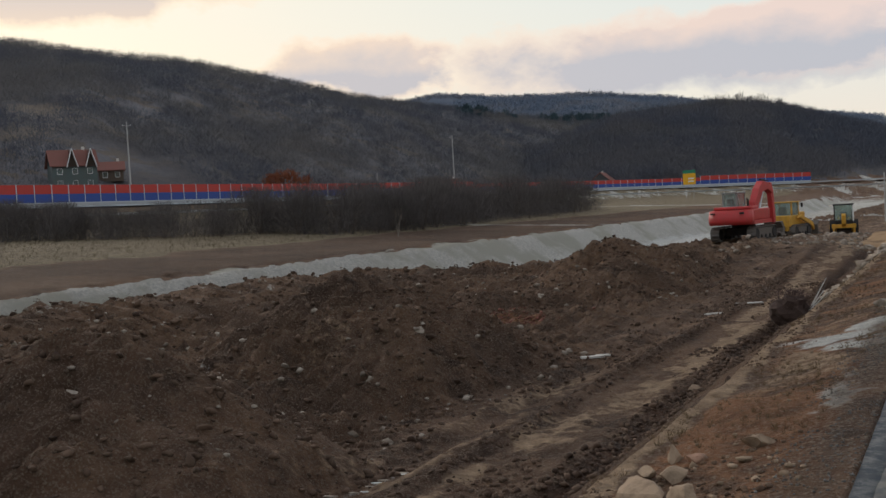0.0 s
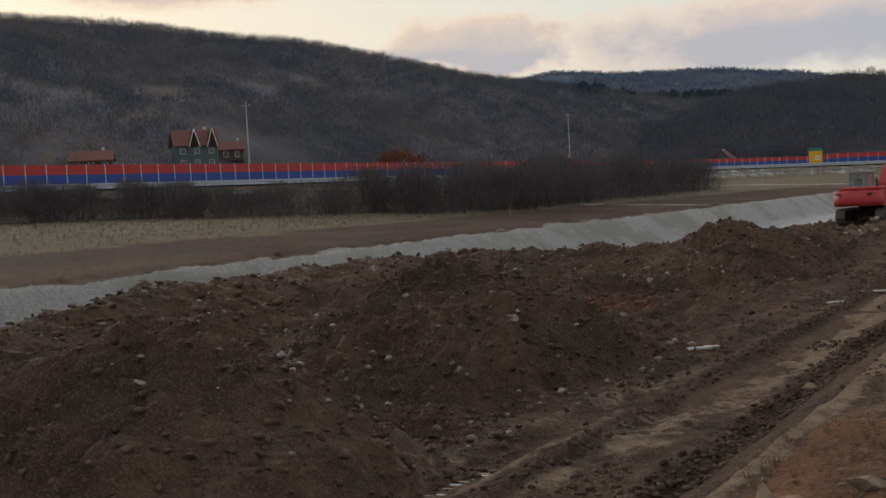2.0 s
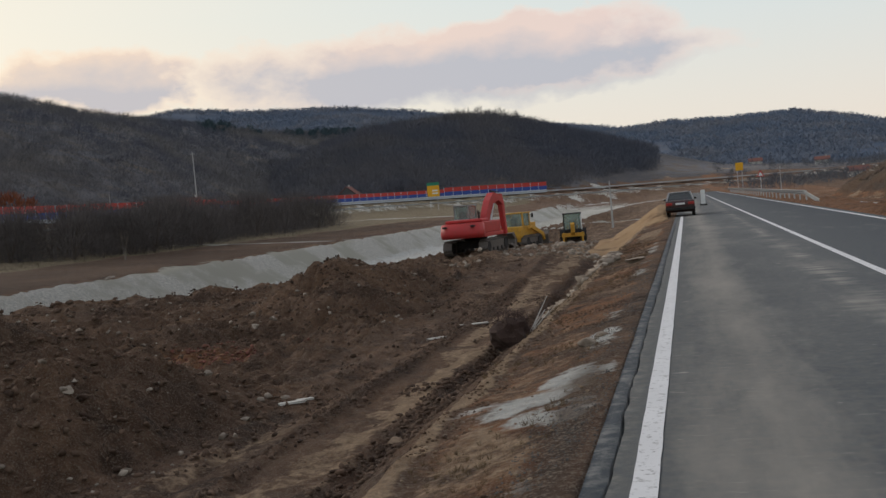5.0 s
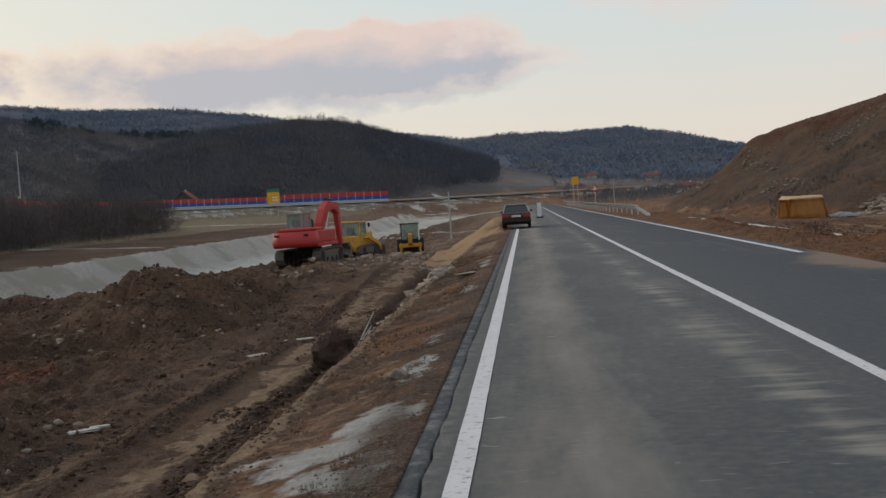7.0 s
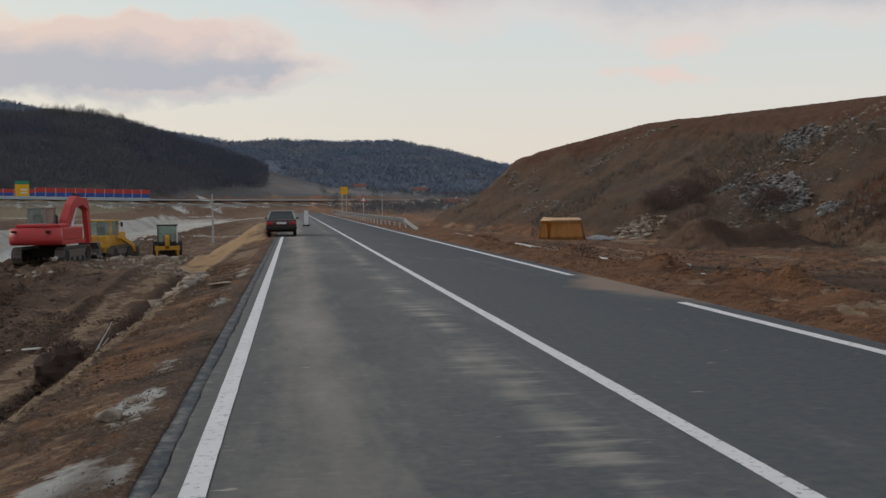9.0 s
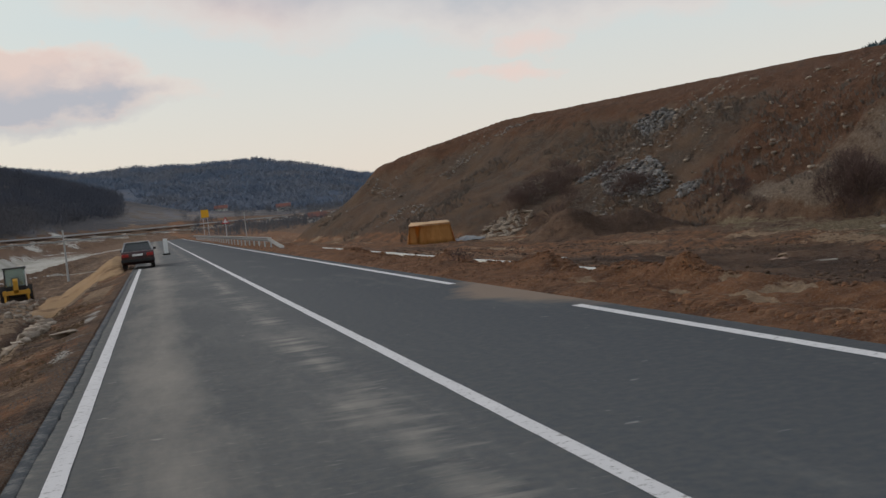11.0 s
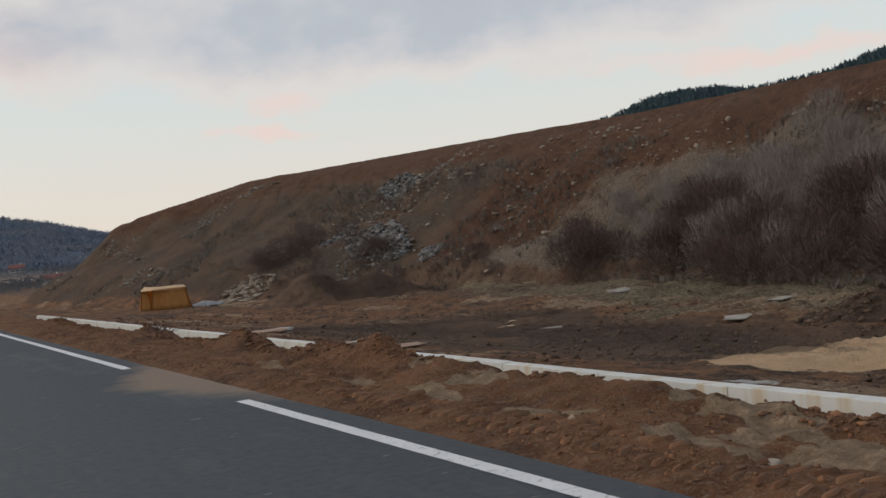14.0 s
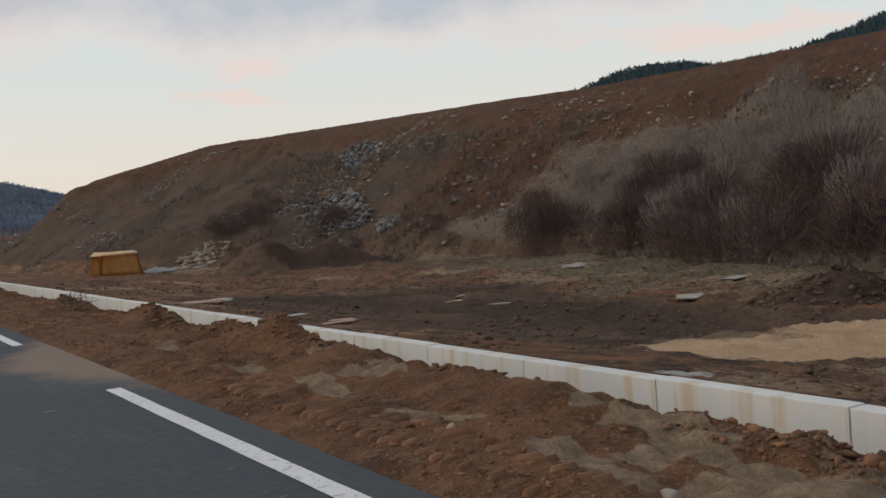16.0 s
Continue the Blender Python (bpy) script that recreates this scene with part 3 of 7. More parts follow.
    for bear, deg, ra, r0, depth in RANGES:
        e = np.interp(a, bear, deg) + 0.13
        s = np.interp(a, ra, r0)
        top = (s + depth) * np.tan(np.radians(e)) + 1.7
        t = np.clip((r - s) / depth, 0, 1)
        gully = 0.34 * fbm(a, r * 0.012, 5.0, 3, 52) * smooth(0.0, 0.3, t) * smooth(1.0, 0.6, t)
        prof = t ** 0.85 * (1 + (0.10 * fbm(x, y, 120, 3, 50) + gully) * (1 - t)) - 0.00025 * np.clip(r - s - depth, 0, 900)
        z = np.where(r > s, np.maximum(z, np.minimum(z, 6) * (1 - t) + top * prof + (np.where(r > 620, 5.0, 2.5) * fbm(x, y, 110, 3, 51) * t * smooth(1.05, 0.8, t))), z)
    if rough:
        onroad = (x > -0.36) & (x < 7.2) & (y < 265)
        near = np.where(onroad, 0, 1) * np.where((x > -45) & (x < 90) & (y < 250), 1, 0.3) * smooth(460, 300, r)
        amp = np.interp(x, [-40, -25, -10, -8.6, -3.4, -1.5, -0.7, 7.2, 8, 10.5, 13, 14, 22, 47, 52, 58, 62], [0.25, 0.30, 0.20, 0.06, 0.05, 0.035, 0.010, 0.03, 0.08, 0.14, 0.10, 0.05, 0.14, 0.35, 0.6, 0.5, 0.15])
        amp = np.where((x > 36) & (y > 10), amp * (1 - 0.85 * smooth(0.75, 0.95, q)), amp)
        z = z + near * amp * (fbm(x, y, 1.6, 4, 60) + 0.9 * np.abs(fbm(x, y, 0.5, 3, 61)) + 0.7 * fbm(x, y, 0.22, 2, 65))
        z = z + 0.022 * np.abs(fbm(x, y, 0.45, 3, 133)) * smooth(-1.1, -0.6, x) * (x < -0.36)
        z = z - 0.02 * mud_patch(x, y)
        track = smooth(-9.6, -8.6, x) * smooth(-4.2, -5.0, x) * (y < 70)
        z = z + track * (0.06 * fbm(x, y * 0.10, 0.45, 3, 66) + 0.05 * fbm(x, y * 0.5, 0.3, 3, 67))
        heapish = smooth(-8.5, -11, x) * smooth(-34, -24, x)
        z = z + near * heapish * (0.50 * fbm(x, y, 1.5, 4, 62) + 0.30 * (0.5 - np.abs(fbm(x, y, 0.75, 3, 63))) + 0.16 * fbm(x, y, 0.26, 2, 64))
    return z


def height(x, y):
    return float(land(np.array([float(x)]), np.array([float(y)]))[0])


def grade(*runs):
    out = []
    for a, b, s in runs:
        out.append(np.arange(a, b - 1e-6, s))
    return np.concatenate(out + [[runs[-1][1]]])


def zones(x, y, z):
    """What the ground is made of: (grey gravel, grass, ochre clay), (red earth, pale sand, lime), (winter scrub, scree)."""
    xc = channel_crest(y)
    n = fbm(x, y, 6, 3, 70)
    grey = ((x < xc - 0.6) & (x > -42.6)) * 1.0 * smooth(500, 250, y)
    grey = np.maximum(grey, 0.75 * smooth(-24, -30, x) * (x > -44) * smooth(0.0, 0.5, fbm(x, y, 5, 3, 71)))
    grey = np.maximum(grey, 0.52 * np.exp(-((x + 0.75 + 0.1 * n) / 0.30) ** 2) * smooth(0.45, 0.7, vnoise(x, y, 1.2, 72)) * (y < 40))
    grey = np.maximum(grey, 0.62 * ((x > -84) & (x < -6)) * np.exp(-((y - 335 - 1.1 * x) / 9.0) ** 2) * (0.7 + 0.5 * vnoise(x, y, 5.0, 79)))
    grey = np.maximum(grey, 0.7 * ((x > -70) & (x < -4)) * np.exp(-((y - 140 - 0.1 * x) / 2.5) ** 2))
    d0, _ = along_line(x, y)
    grey = np.maximum(grey, 0.60 * smooth(9, 10, d0) * smooth(19, 15, d0) * (y > 330) * (y < 640) * (0.75 + 0.4 * vnoise(x, y, 7, 127)))
    grass = smooth(-58, -62, x + 2 * n) * smooth(-150, -128, x) * 1.0
    grass = np.maximum(grass, 0.95 * smooth(-2, 3, x - 29.5 - 0.27 * (y - 34) + 5 * n) * smooth(53, 46, x + 2 * n) * smooth(33, 40, y) * smooth(94, 86, y) * (0.55 + 0.45 * smooth(0.3, 0.55, vnoise(x, y, 4.0, 73))) * smooth(1.0, -0.4, z + 2.2))
    grass = np.maximum(grass, 0.6 * smooth(-27, -31, x) * (x > xc) * smooth(30, 22, y))
    F, C = np.interp(y, SPOIL_Y, SPOIL_FOOT), np.interp(y, SPOIL_Y, SPOIL_CREST)
    q = (x - F) / (C - F)
    grass = np.maximum(grass, 0.60 * smooth(0.05, 0.15, q) * smooth(0.75, 0.45, q + 0.15 * n) * smooth(76, 66, y + 3 * n))
    ochre = smooth(-8.2, -6.4, x + 0.8 * n - 0.02 * (y - 15)) * smooth(-1.0, -2.0, x) * 0.36
    ochre = np.maximum(ochre, 0.66 * smooth(7.2, 7.8, x) * smooth(12.6, 11.0, x))
    ochre = np.maximum(ochre, 0.60 * smooth(52, 60, y) * smooth(-20, -12, x) * (x < 0))
    ochre = np.maximum(ochre, 0.42 * np.exp(-((x + 12.8) ** 2 / 8 + (y - 21.3) ** 2 / 6)))
    red = (0.46 + 0.5 * fbm(x, y, 1.6, 3, 125)) * smooth(-2.0, -1.8, x) * (x < 0) * smooth(-0.4, -0.7, x)
    red = np.maximum(red, 0.45 * np.exp(-((x + 4.65) / 0.4) ** 2) * (y < 60))
    red = np.maximum(red, 0.95 * np.exp(-(((x + 14.2) / 2.0) ** 2 + ((y - 34.4) / 1.5) ** 2)))
    red = np.maximum(red, (0.85 + 0.3 * fbm(x, y, 1.8, 3, 75)) * smooth(7.0, 7.3, x) * smooth(12.6, 11.0, x))
    red = np.maximum(red, 0.55 * smooth(13.5, 14, x) * (x < 40) + 0.25 * n * (x > 13.5))
    red = np.maximum(red, (0.33 + 0.5 * fbm(x, y, 9, 4, 107)) * smooth(0.2, 0.5, q + 0.25 * fbm(x, y, 12, 3, 77)) * (x > 20))
    red = np.maximum(red, 0.22 * ((x < -43) & (x > -61)))
    heap = np.maximum(blob(x, y, 34.0, 91.5, 3.6, 4.0), blob(x, y, 39.6, 90.5, 5.6, 3.6)) > 0.15
    red = np.where(heap, 0.35, red)
    churn = smooth(15.5, 18, x + 2 * n) * smooth(32, 28, x - 0.12 * (y - 34) + 2 * n) * smooth(27, 31, y + n) * smooth(62, 54, y)
    red = red * (1 - 0.75 * churn)
    sand = blob(x, y, 23.2, 26.9, 5.8, 2.9) * 3.0
    sand = np.maximum(sand, 0.55 * blob(x, y, 20.5, 30.3, 1.5, 0.9))
    lime = np.maximum.reduce([blob(x, y, -1.25, 14.4, 0.8, 0.55), blob(x, y, -0.75, 13.6, 0.35, 0.7), blob(x, y, -0.8, 15.4, 0.5, 1.0), blob(x, y, -0.8, 18.3, 0.3, 1.1), blob(x, y, -0.95, 13.6, 0.4, 0.4)]) * (0.10 + 0.85 * vnoise(x, y, 0.40, 114) + 0.75 * vnoise(x, y, 0.14, 134))
    lime = np.maximum(lime, 0.75 * blob(x, y, 14.3, 23.6, 0.6, 0.8))
    lime = np.maximum(lime, 0.75 * blob(x, y, -7.5, 14.4, 0.25, 1.3) * smooth(0.4, 0.6, vnoise(x, y, 0.22, 78)))
    lime = np.maximum(lime, 0.5 * blob(x, y, -15.4, 19.6, 1.6, 0.8))
    lime = np.maximum(lime, 0.6 * blob(x, y, -17.2, 38.4, 1.2, 1.2))
    lime = np.maximum(lime, 0.45 * smooth(30, 34, y) * smooth(42, 38, y) * np.exp(-((x + 2.6) / 0.7) ** 2))
    lime = np.maximum(lime, (0.78 + 0.3 * n) * (z < -4.05) * (x < -18) * (x > -39) * (y < 165))
    d, hz = along_line(x, y)
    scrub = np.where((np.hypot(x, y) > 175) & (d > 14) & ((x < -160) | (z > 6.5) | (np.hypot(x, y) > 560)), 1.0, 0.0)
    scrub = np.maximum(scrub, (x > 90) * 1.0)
    grass = np.maximum(grass, 0.20 * smooth(0.05, 0.15, q) * smooth(0.62, 0.45, q + 0.2 * n) * smooth(96, 106, y) * (x > 20))
    scree = 0.75 * blob(x, y, 46.6, 104, 4.0, 10.0) + 0.5 * blob(x, y, 56.5, 118, 3.5, 7) + 0.55 * smooth(0.08, 0.2, q) * smooth(0.75, 0.5, q) * smooth(98, 110, y) * smooth(0.2, 0.7, fbm(x, y, 7, 3, 80) + 0.45)
    scree = np.maximum(scree, (0.62 + 0.3 * n) * np.exp(-((x + 0.66) / 0.26) ** 2) * smooth(19, 15, y) * (x < 0))
    pale = 1.0 * np.exp(-((x + 2.06 - 0.12 * fbm(y, y * 0 + 8, 3, 2, 6) - 0.12 * fbm(x, y, 0.6, 3, 113)) / 0.16) ** 2) * (y < 90)
    stripe = fbm(x, (y - 0.3 * x) * 0.12, 0.8, 3, 99)
    pale = np.maximum(pale, (0.50 + 0.75 * stripe + 0.35 * fbm(x, y, 0.7, 3, 130)) * smooth(-6.6, -6.1, x + 0.5 * fbm(x, y, 1.4, 3, 111)) * smooth(-4.9, -5.25, x + 0.5 * fbm(x, y, 1.2, 3, 112)) * (y < 70))
    pale = np.maximum(pale, (0.25 + 0.55 * stripe) * smooth(-9, -8, x) * smooth(-6.9, -7.2, x))
    pale = np.maximum(pale, 0.95 * mud_patch(x, y))
    pale = np.maximum(pale, (0.22 + 0.7 * fbm(x * 0.6, y * 0.5, 2.0, 3, 68)) * smooth(13.6, 14.2, x) * smooth(46, 40, x))
    pale = np.maximum(pale, (0.36 + 0.6 * n) * smooth(-1.95, -1.5, x) * smooth(-0.6, -0.9, x))
    pale = np.maximum(pale, 0.40 * np.exp(-((x + 12.4) ** 2 / 3 + (y - 20.6) ** 2 / 4)))
    pale = np.maximum(pale, (0.02 + 0.55 * n) * smooth(0.15, 0.3, q) * smooth(0.95, 0.8, q) * (x > 20))
    weeds = (0.72 + 0.35 * n) * smooth(0.03, 0.10, q) * smooth(0.05, -0.04, q - 0.53 - np.clip((86 - y) * 0.0106, 0, 0.19) + 0.05 * fbm(x, y, 6, 3, 115)) * smooth(88, 83, y + 10 * (q - 0.3)) * (x > 20)
    dull = (0.66 + 0.45 * fbm(x, y * 0.5, 7, 4, 116)) * smooth(0.02, 0.08, q) * smooth(0.84, 0.72, q + 0.08 * n) * smooth(94, 101, y - 8 * (q - 0.4)) * (x > 20)
    rust = (0.78 + 0.4 * fbm(x, y, 8, 4, 117)) * smooth(0.04, 0.2, q) * (x > 20) * (1 - np.clip(1.2 * np.maximum(weeds, dull), 0, 1))
    # where the soil is darkest: churned yard, tipped heaps, ruts and verge cut
    deep_brown = 0.95 * churn * (0.55 + 0.6 * fbm(x, y * 0.6, 3.0, 4, 118)) + 0.55 * smooth(15, 17, x) * smooth(30, 24, x) * smooth(0.0, 0.5, fbm(x, y * 0.4, 2.5, 3, 119)) * (y > 20)
    deep_brown = np.maximum(deep_brown, 0.9 * (blob(x, y, 33.6, 36.2, 3.0, 2.4) > 0.1))
    deep_brown = np.maximum(deep_brown, 0.75 * (blob(x, y, 39.6, 90.5, 5.0, 3.4) > 0.1))
    deep_brown = np.maximum(deep_brown, (0.12 + 0.9 * fbm(x, y, 3.5, 3, 121)) * smooth(-8.2, -9.2, x) * smooth(-32, -26, x) * (y < 66))
    deep_brown = np.maximum(deep_brown, (0.12 + 0.8 * fbm(x, y * 0.2, 1.2, 3, 122)) * smooth(-8.8, -8.2, x) * smooth(-6.2, -6.7, x) * (y < 60))
    deep_brown = np.maximum(deep_brown, 0.85 * np.exp(-((x + 4.65) / 0.42) ** 2) * (y < 60))
    deep_brown = np.maximum(deep_brown, 0.75 * np.exp(-((x + 6.95 + 0.3 * fbm(x, y, 2.0, 3, 137)) / 0.35) ** 2) * (y < 50))
    deep_brown = np.maximum(deep_brown, (0.6 + 0.5 * n) * ((x < -43) & (x > -60)) * (y < 230))
    tip = (blob(x, y, 33.6, 36.2, 3.0, 2.4) > 0.15) | heap
    red, grass, pale = np.where(tip, 0.1, red), np.where(tip, 0, grass), np.where(tip, 0, pale)
    pale = pale * (1 - 0.8 * churn) * (1 - np.clip(1.6 * np.maximum(sand, lime), 0, 1))
    scree = np.where(x > 20, np.maximum(scree, 1.05 * dull), scree)
    pale = np.where((x > 20) & (q > 0.05), 0.12 * pale, pale)
    red = np.where((x > 20) & (q > 0.05), 0.6 * red, red)
    return np.stack([grey, grass, ochre], -1), np.stack([red, sand, lime], -1), np.stack([scrub, scree, pale], -1), np.stack([deep_brown, rust, weeds], -1)


def grid_sheet(name, X, Y, drop=0.0, hole=None):
    nx, ny = X.shape
    v = np.stack([X, Y, land(X, Y) - drop], -1).reshape(-1, 3)
    i = np.arange(nx * ny).reshape(nx, ny)
    f = np.stack([i[:-1, :-1], i[1:, :-1], i[1:, 1:], i[:-1, 1:]], -1).reshape(-1, 4)
    if hole is not None:
        keep = ~hole(v[f].mean(1))
        f = f[keep]
    me = mesh_np(name, v, f, EARTH, True)
    for key, col in zip(("zone_a", "zone_b", "zone_c", "zone_d"), zones(v[:, 0], v[:, 1], v[:, 2])):
        zone_attr(me, key, np.clip(col, 0, 1))
    return new(name, me)


gx = grade((-200, -75, 5), (-75, -45, 1.6), (-45, -25, 0.7), (-25, -16, 0.18), (-16, -0.37, 0.075), (-0.37, -0.33, 0.04), (-0.33, 7.1, 1.8575), (7.1, 11.5, 0.06), (11.5, 13.3, 0.15), (13.3, 13.7, 0.1), (13.7, 30, 0.3), (30, 76, 0.6), (76, 130, 4.5))
gy = grade((-60, 4, 3.2), (4, 5.6, 0.4), (5.6, 30, 0.085), (30, 60, 0.25), (60, 172, 0.65), (172, 340, 3.5))
X, Y = np.meshgrid(gx, gy, indexing="ij")
tagged(grid_sheet("ground", X, Y), "rutted bare earth of a valley construction site with gravel, clay and dry grass", "ground", kind="structure")
bear, dist = np.radians(np.linspace(-180, 180, 721)), np.concatenate([np.linspace(60, 900, 150), np.linspace(910, 1800, 90), [2300, 3500]])
R_, A_ = np.meshgrid(dist, bear, indexing="ij")
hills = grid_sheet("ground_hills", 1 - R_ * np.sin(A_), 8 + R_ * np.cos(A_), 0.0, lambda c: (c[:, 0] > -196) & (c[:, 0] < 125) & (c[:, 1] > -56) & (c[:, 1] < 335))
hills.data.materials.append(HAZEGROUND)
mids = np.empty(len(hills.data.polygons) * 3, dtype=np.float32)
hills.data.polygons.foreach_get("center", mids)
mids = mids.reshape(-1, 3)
# slopes beyond about 760 m take the ground with haze in its colour
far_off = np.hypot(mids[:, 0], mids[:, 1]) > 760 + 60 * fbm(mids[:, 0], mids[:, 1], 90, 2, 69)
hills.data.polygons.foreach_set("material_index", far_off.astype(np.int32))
tagged(hills, "wooded winter hills round the valley in dull brown, blued for haze", "hills", kind="structure")

# ---- road ----
def strip(name, x0, x1, y0, y1, z0, z1, mat, label, cat="road", step=4.0):
    ys = np.arange(y0, y1 + 1e-6, step)
    ys[-1] = y1
    bm = B()
    rows = []
    for y in ys:
        rows.append([bm.verts.new((x, y, z)) for x, z in ((x0, z0), (x0 + 0.01, z1), (x1 - 0.01, z1), (x1, z0))])
    for a, b in zip(rows, rows[1:]):
        for i in range(3):
            bm.faces.new((a[i], a[i + 1], b[i + 1], b[i]))
    bmesh.ops.recalc_face_normals(bm, faces=bm.faces)
    me = bpy.data.meshes.new(name)
    bm.to_mesh(me)
    bm.free()
    me.materials.append(mat)
    return tagged(new(name, me), label, cat, kind="structure")


def road_slab():
    """The carriageway with a ragged left edge and a longitudinal crack inside it."""
    ys = grade((-40, 4, 2.0), (4, 45, 0.12), (45, 110, 0.6), (110, 262, 6))
    n0 = fbm(ys, ys * 0 + 2, 1.3, 3, 90)
    edge = -0.41 - 0.10 * n0 - 0.06 * fbm(ys, ys * 0 + 4, 0.4, 3, 94) - np.where((ys > 12.5) & (ys < 17.5), -0.02, 0)
    crack = -0.235 + 0.045 * fbm(ys, ys * 0 + 6, 1.5, 4, 91) + 0.02 * fbm(ys, ys * 0 + 7, 0.35, 3, 128)
    cw = np.where((ys > 8) & (ys < 60), 0.004 + 0.035 * vnoise(ys, ys * 0, 0.25, 88) * np.clip(vnoise(ys, ys * 0, 0.5, 92), 0, 1), 0.001)
    right = 7.22 + 0.03 * fbm(ys, ys * 0 + 9, 2.0, 3, 93)
    cols = [(edge - 0.10, -0.06), (edge, -0.006), (edge + 0.04, -0.004), (crack - cw, -0.003), (crack - cw * 0.5, -0.10), (crack + cw * 0.5, -0.10), (crack + cw, 0.0), (ys * 0 + 3.4, 0.0), (right - 0.02, 0.0), (right, -0.10)]
    v = np.stack([np.stack([x, ys, np.full_like(ys, z)], -1) for x, z in cols], 0)
    i = np.arange(v.shape[0] * v.shape[1]).reshape(v.shape[:2])
    f = np.stack([i[:-1, :-1], i[1:, :-1], i[1:, 1:], i[:-1, 1:]], -1).reshape(-1, 4)
    ob = new("road", mesh_np("road", v.reshape(-1, 3), f, ASPHALT))
    return tagged(ob, "dark new asphalt road with dried pale dust in the wheel lanes", "road", kind="structure")


road_slab()


def paint_line(x, y0, y1, w, name, label):
    ys = grade((y0, min(y1, 60), 0.25), (min(y1, 60), y1, 3)) if y1 > 62 else np.arange(y0, y1, 0.2)
    j = 0.006 * fbm(ys, ys * 0 + x, 0.5, 3, 95)
    k = 0.006 * fbm(ys, ys * 0 + x + 5, 0.5, 3, 96)
    v = np.stack([np.stack([x - w / 2 + j, ys, ys * 0 + 0.004], -1), np.stack([x + w / 2 + k, ys, ys * 0 + 0.004], -1)], 0)
    n = len(ys)
    i = np.arange(2 * n).reshape(2, n)
    f = np.stack([i[0, :-1], i[1, :-1], i[1, 1:], i[0, 1:]], -1)
    tagged(new(name, mesh_np(name, v.reshape(-1, 3), f, PAINT)), label, "road marking", kind="structure")


paint_line(0.0, -30, 66.0, 0.155, "road_marking_1", "solid white painted edge line on the asphalt")
paint_line(3.4, -30, 250, 0.15, "road_marking_2", "solid white painted line between the lanes")
paint_line(6.8, -30, 25.0, 0.17, "road_marking_3", "solid white painted edge line, scuffed with soil")
paint_line(6.8, 31.5, 250, 0.17, "road_marking_4", "solid white painted edge line along the far verge")



def ribbon(name, off0, off1, z0, z1, mat, label, cat):
    """A band laid along the valley road, between two offsets from its middle."""
    pts = np.array(HIGHWAY, float)
    seg = np.diff(pts[:, :2], axis=0)
    seg /= np.linalg.norm(seg, axis=1)[:, None]
    tan = np.concatenate([seg[:1], seg[:-1] + seg[1:], seg[-1:]])
    tan /= np.linalg.norm(tan, axis=1)[:, None]
    nrm = np.stack([tan[:, 1], -tan[:, 0]], -1)
    rows = []
    for off, dz in ((off0, z0), (off1, z1)):
        rows.append(np.concatenate([pts[:, :2] + nrm * off, pts[:, 2:] + dz], 1))
    v = np.concatenate(rows)
    n = len(pts)
    i = np.arange(2 * n).reshape(2, n)
    f = np.stack([i[0, :-1], i[1, :-1], i[1, 1:], i[0, 1:]], -1)
    tagged(new(name, mesh_np(name, v, f, mat)), label, cat, kind="structure")


FARROAD = plain("far_asphalt", (0.16, 0.165, 0.17), 0.8, wear=0.1, scale=0.5)
RAILGREY = plain("far_rail_steel", (0.42, 0.44, 0.45), 0.6, wear=0.1, scale=0.5)
ribbon("highway_road", -8.6, 8.6, 0.06, 0.06, FARROAD, "grey asphalt valley road on its embankment", "road")
ribbon("highway_kerb", 13.0, 13.3, -1.9, -1.3, RAILGREY, "pale concrete kerb along the foot of the road bank", "kerb")
ribbon("highway_rail", 8.2, 8.25, 0.35, 0.85, RAILGREY, "long steel guard rail beside the valley road", "guard rail")
# ---- concrete drain wall on the right ----
def drain_wall():
    th = empty("drain_wall", label="pale cast concrete channel wall stained with clay below the verge", category="wall", kind="structure")
    y = 8.0
    k = 0
    while y < 90:
        L = 3.0
        bm = B()
        box(bm, 13.3, 13.58, y + 0.008, y + L - 0.008, -2.0, -0.70 + (0.012 if k % 3 == 1 else 0.0), 0.015)
        part("wall_segment", bm, CONCRETE, th)
        y += L
        k += 1
    return th


drain_wall()

# ---- twiggy plants ----
def twig_template(rng, n, h, spread_, width, low=0.05, reach=(0.35, 0.55)):
    """Bare twigs: thin tapering blades that fan up and out from a short stock."""
    v, f = [], []
    for i in range(n):
        a, u = rng.random() * 6.283, rng.random() ** 0.5
        zt = low + (1 - low) * rng.random() ** 0.8
        out = spread_ * u * math.sqrt(max(0.05, 1 - (zt * 1.25 - 0.45) ** 2))
        q = np.array([math.cos(a) * out, math.sin(a) * out, h * zt])
        back = np.array([math.cos(a) * out * 0.45, math.sin(a) * out * 0.45, h * zt * 0.5])
        p = q + (back - q) * (reach[0] + reach[1] * rng.random()) + rng.normal(size=3) * 0.05 * spread_
        side = np.cross(q - p, rng.normal(size=3))
        side = side / (np.linalg.norm(side) + 1e-6) * width
        k = len(v)
        v += [p - side, p + side, q]
        f.append((k, k + 1, k + 2))
        if rng.random() < 0.7:
            m_ = p + (q - p) * 0.5
            e = m_ + (q - p) * 0.4 + rng.normal(size=3) * 0.13 * spread_
            k = len(v)
            v += [m_ - side * 0.6, m_ + side * 0.6, e]
            f.append((k, k + 1, k + 2))
    return np.array(v), np.array(f)


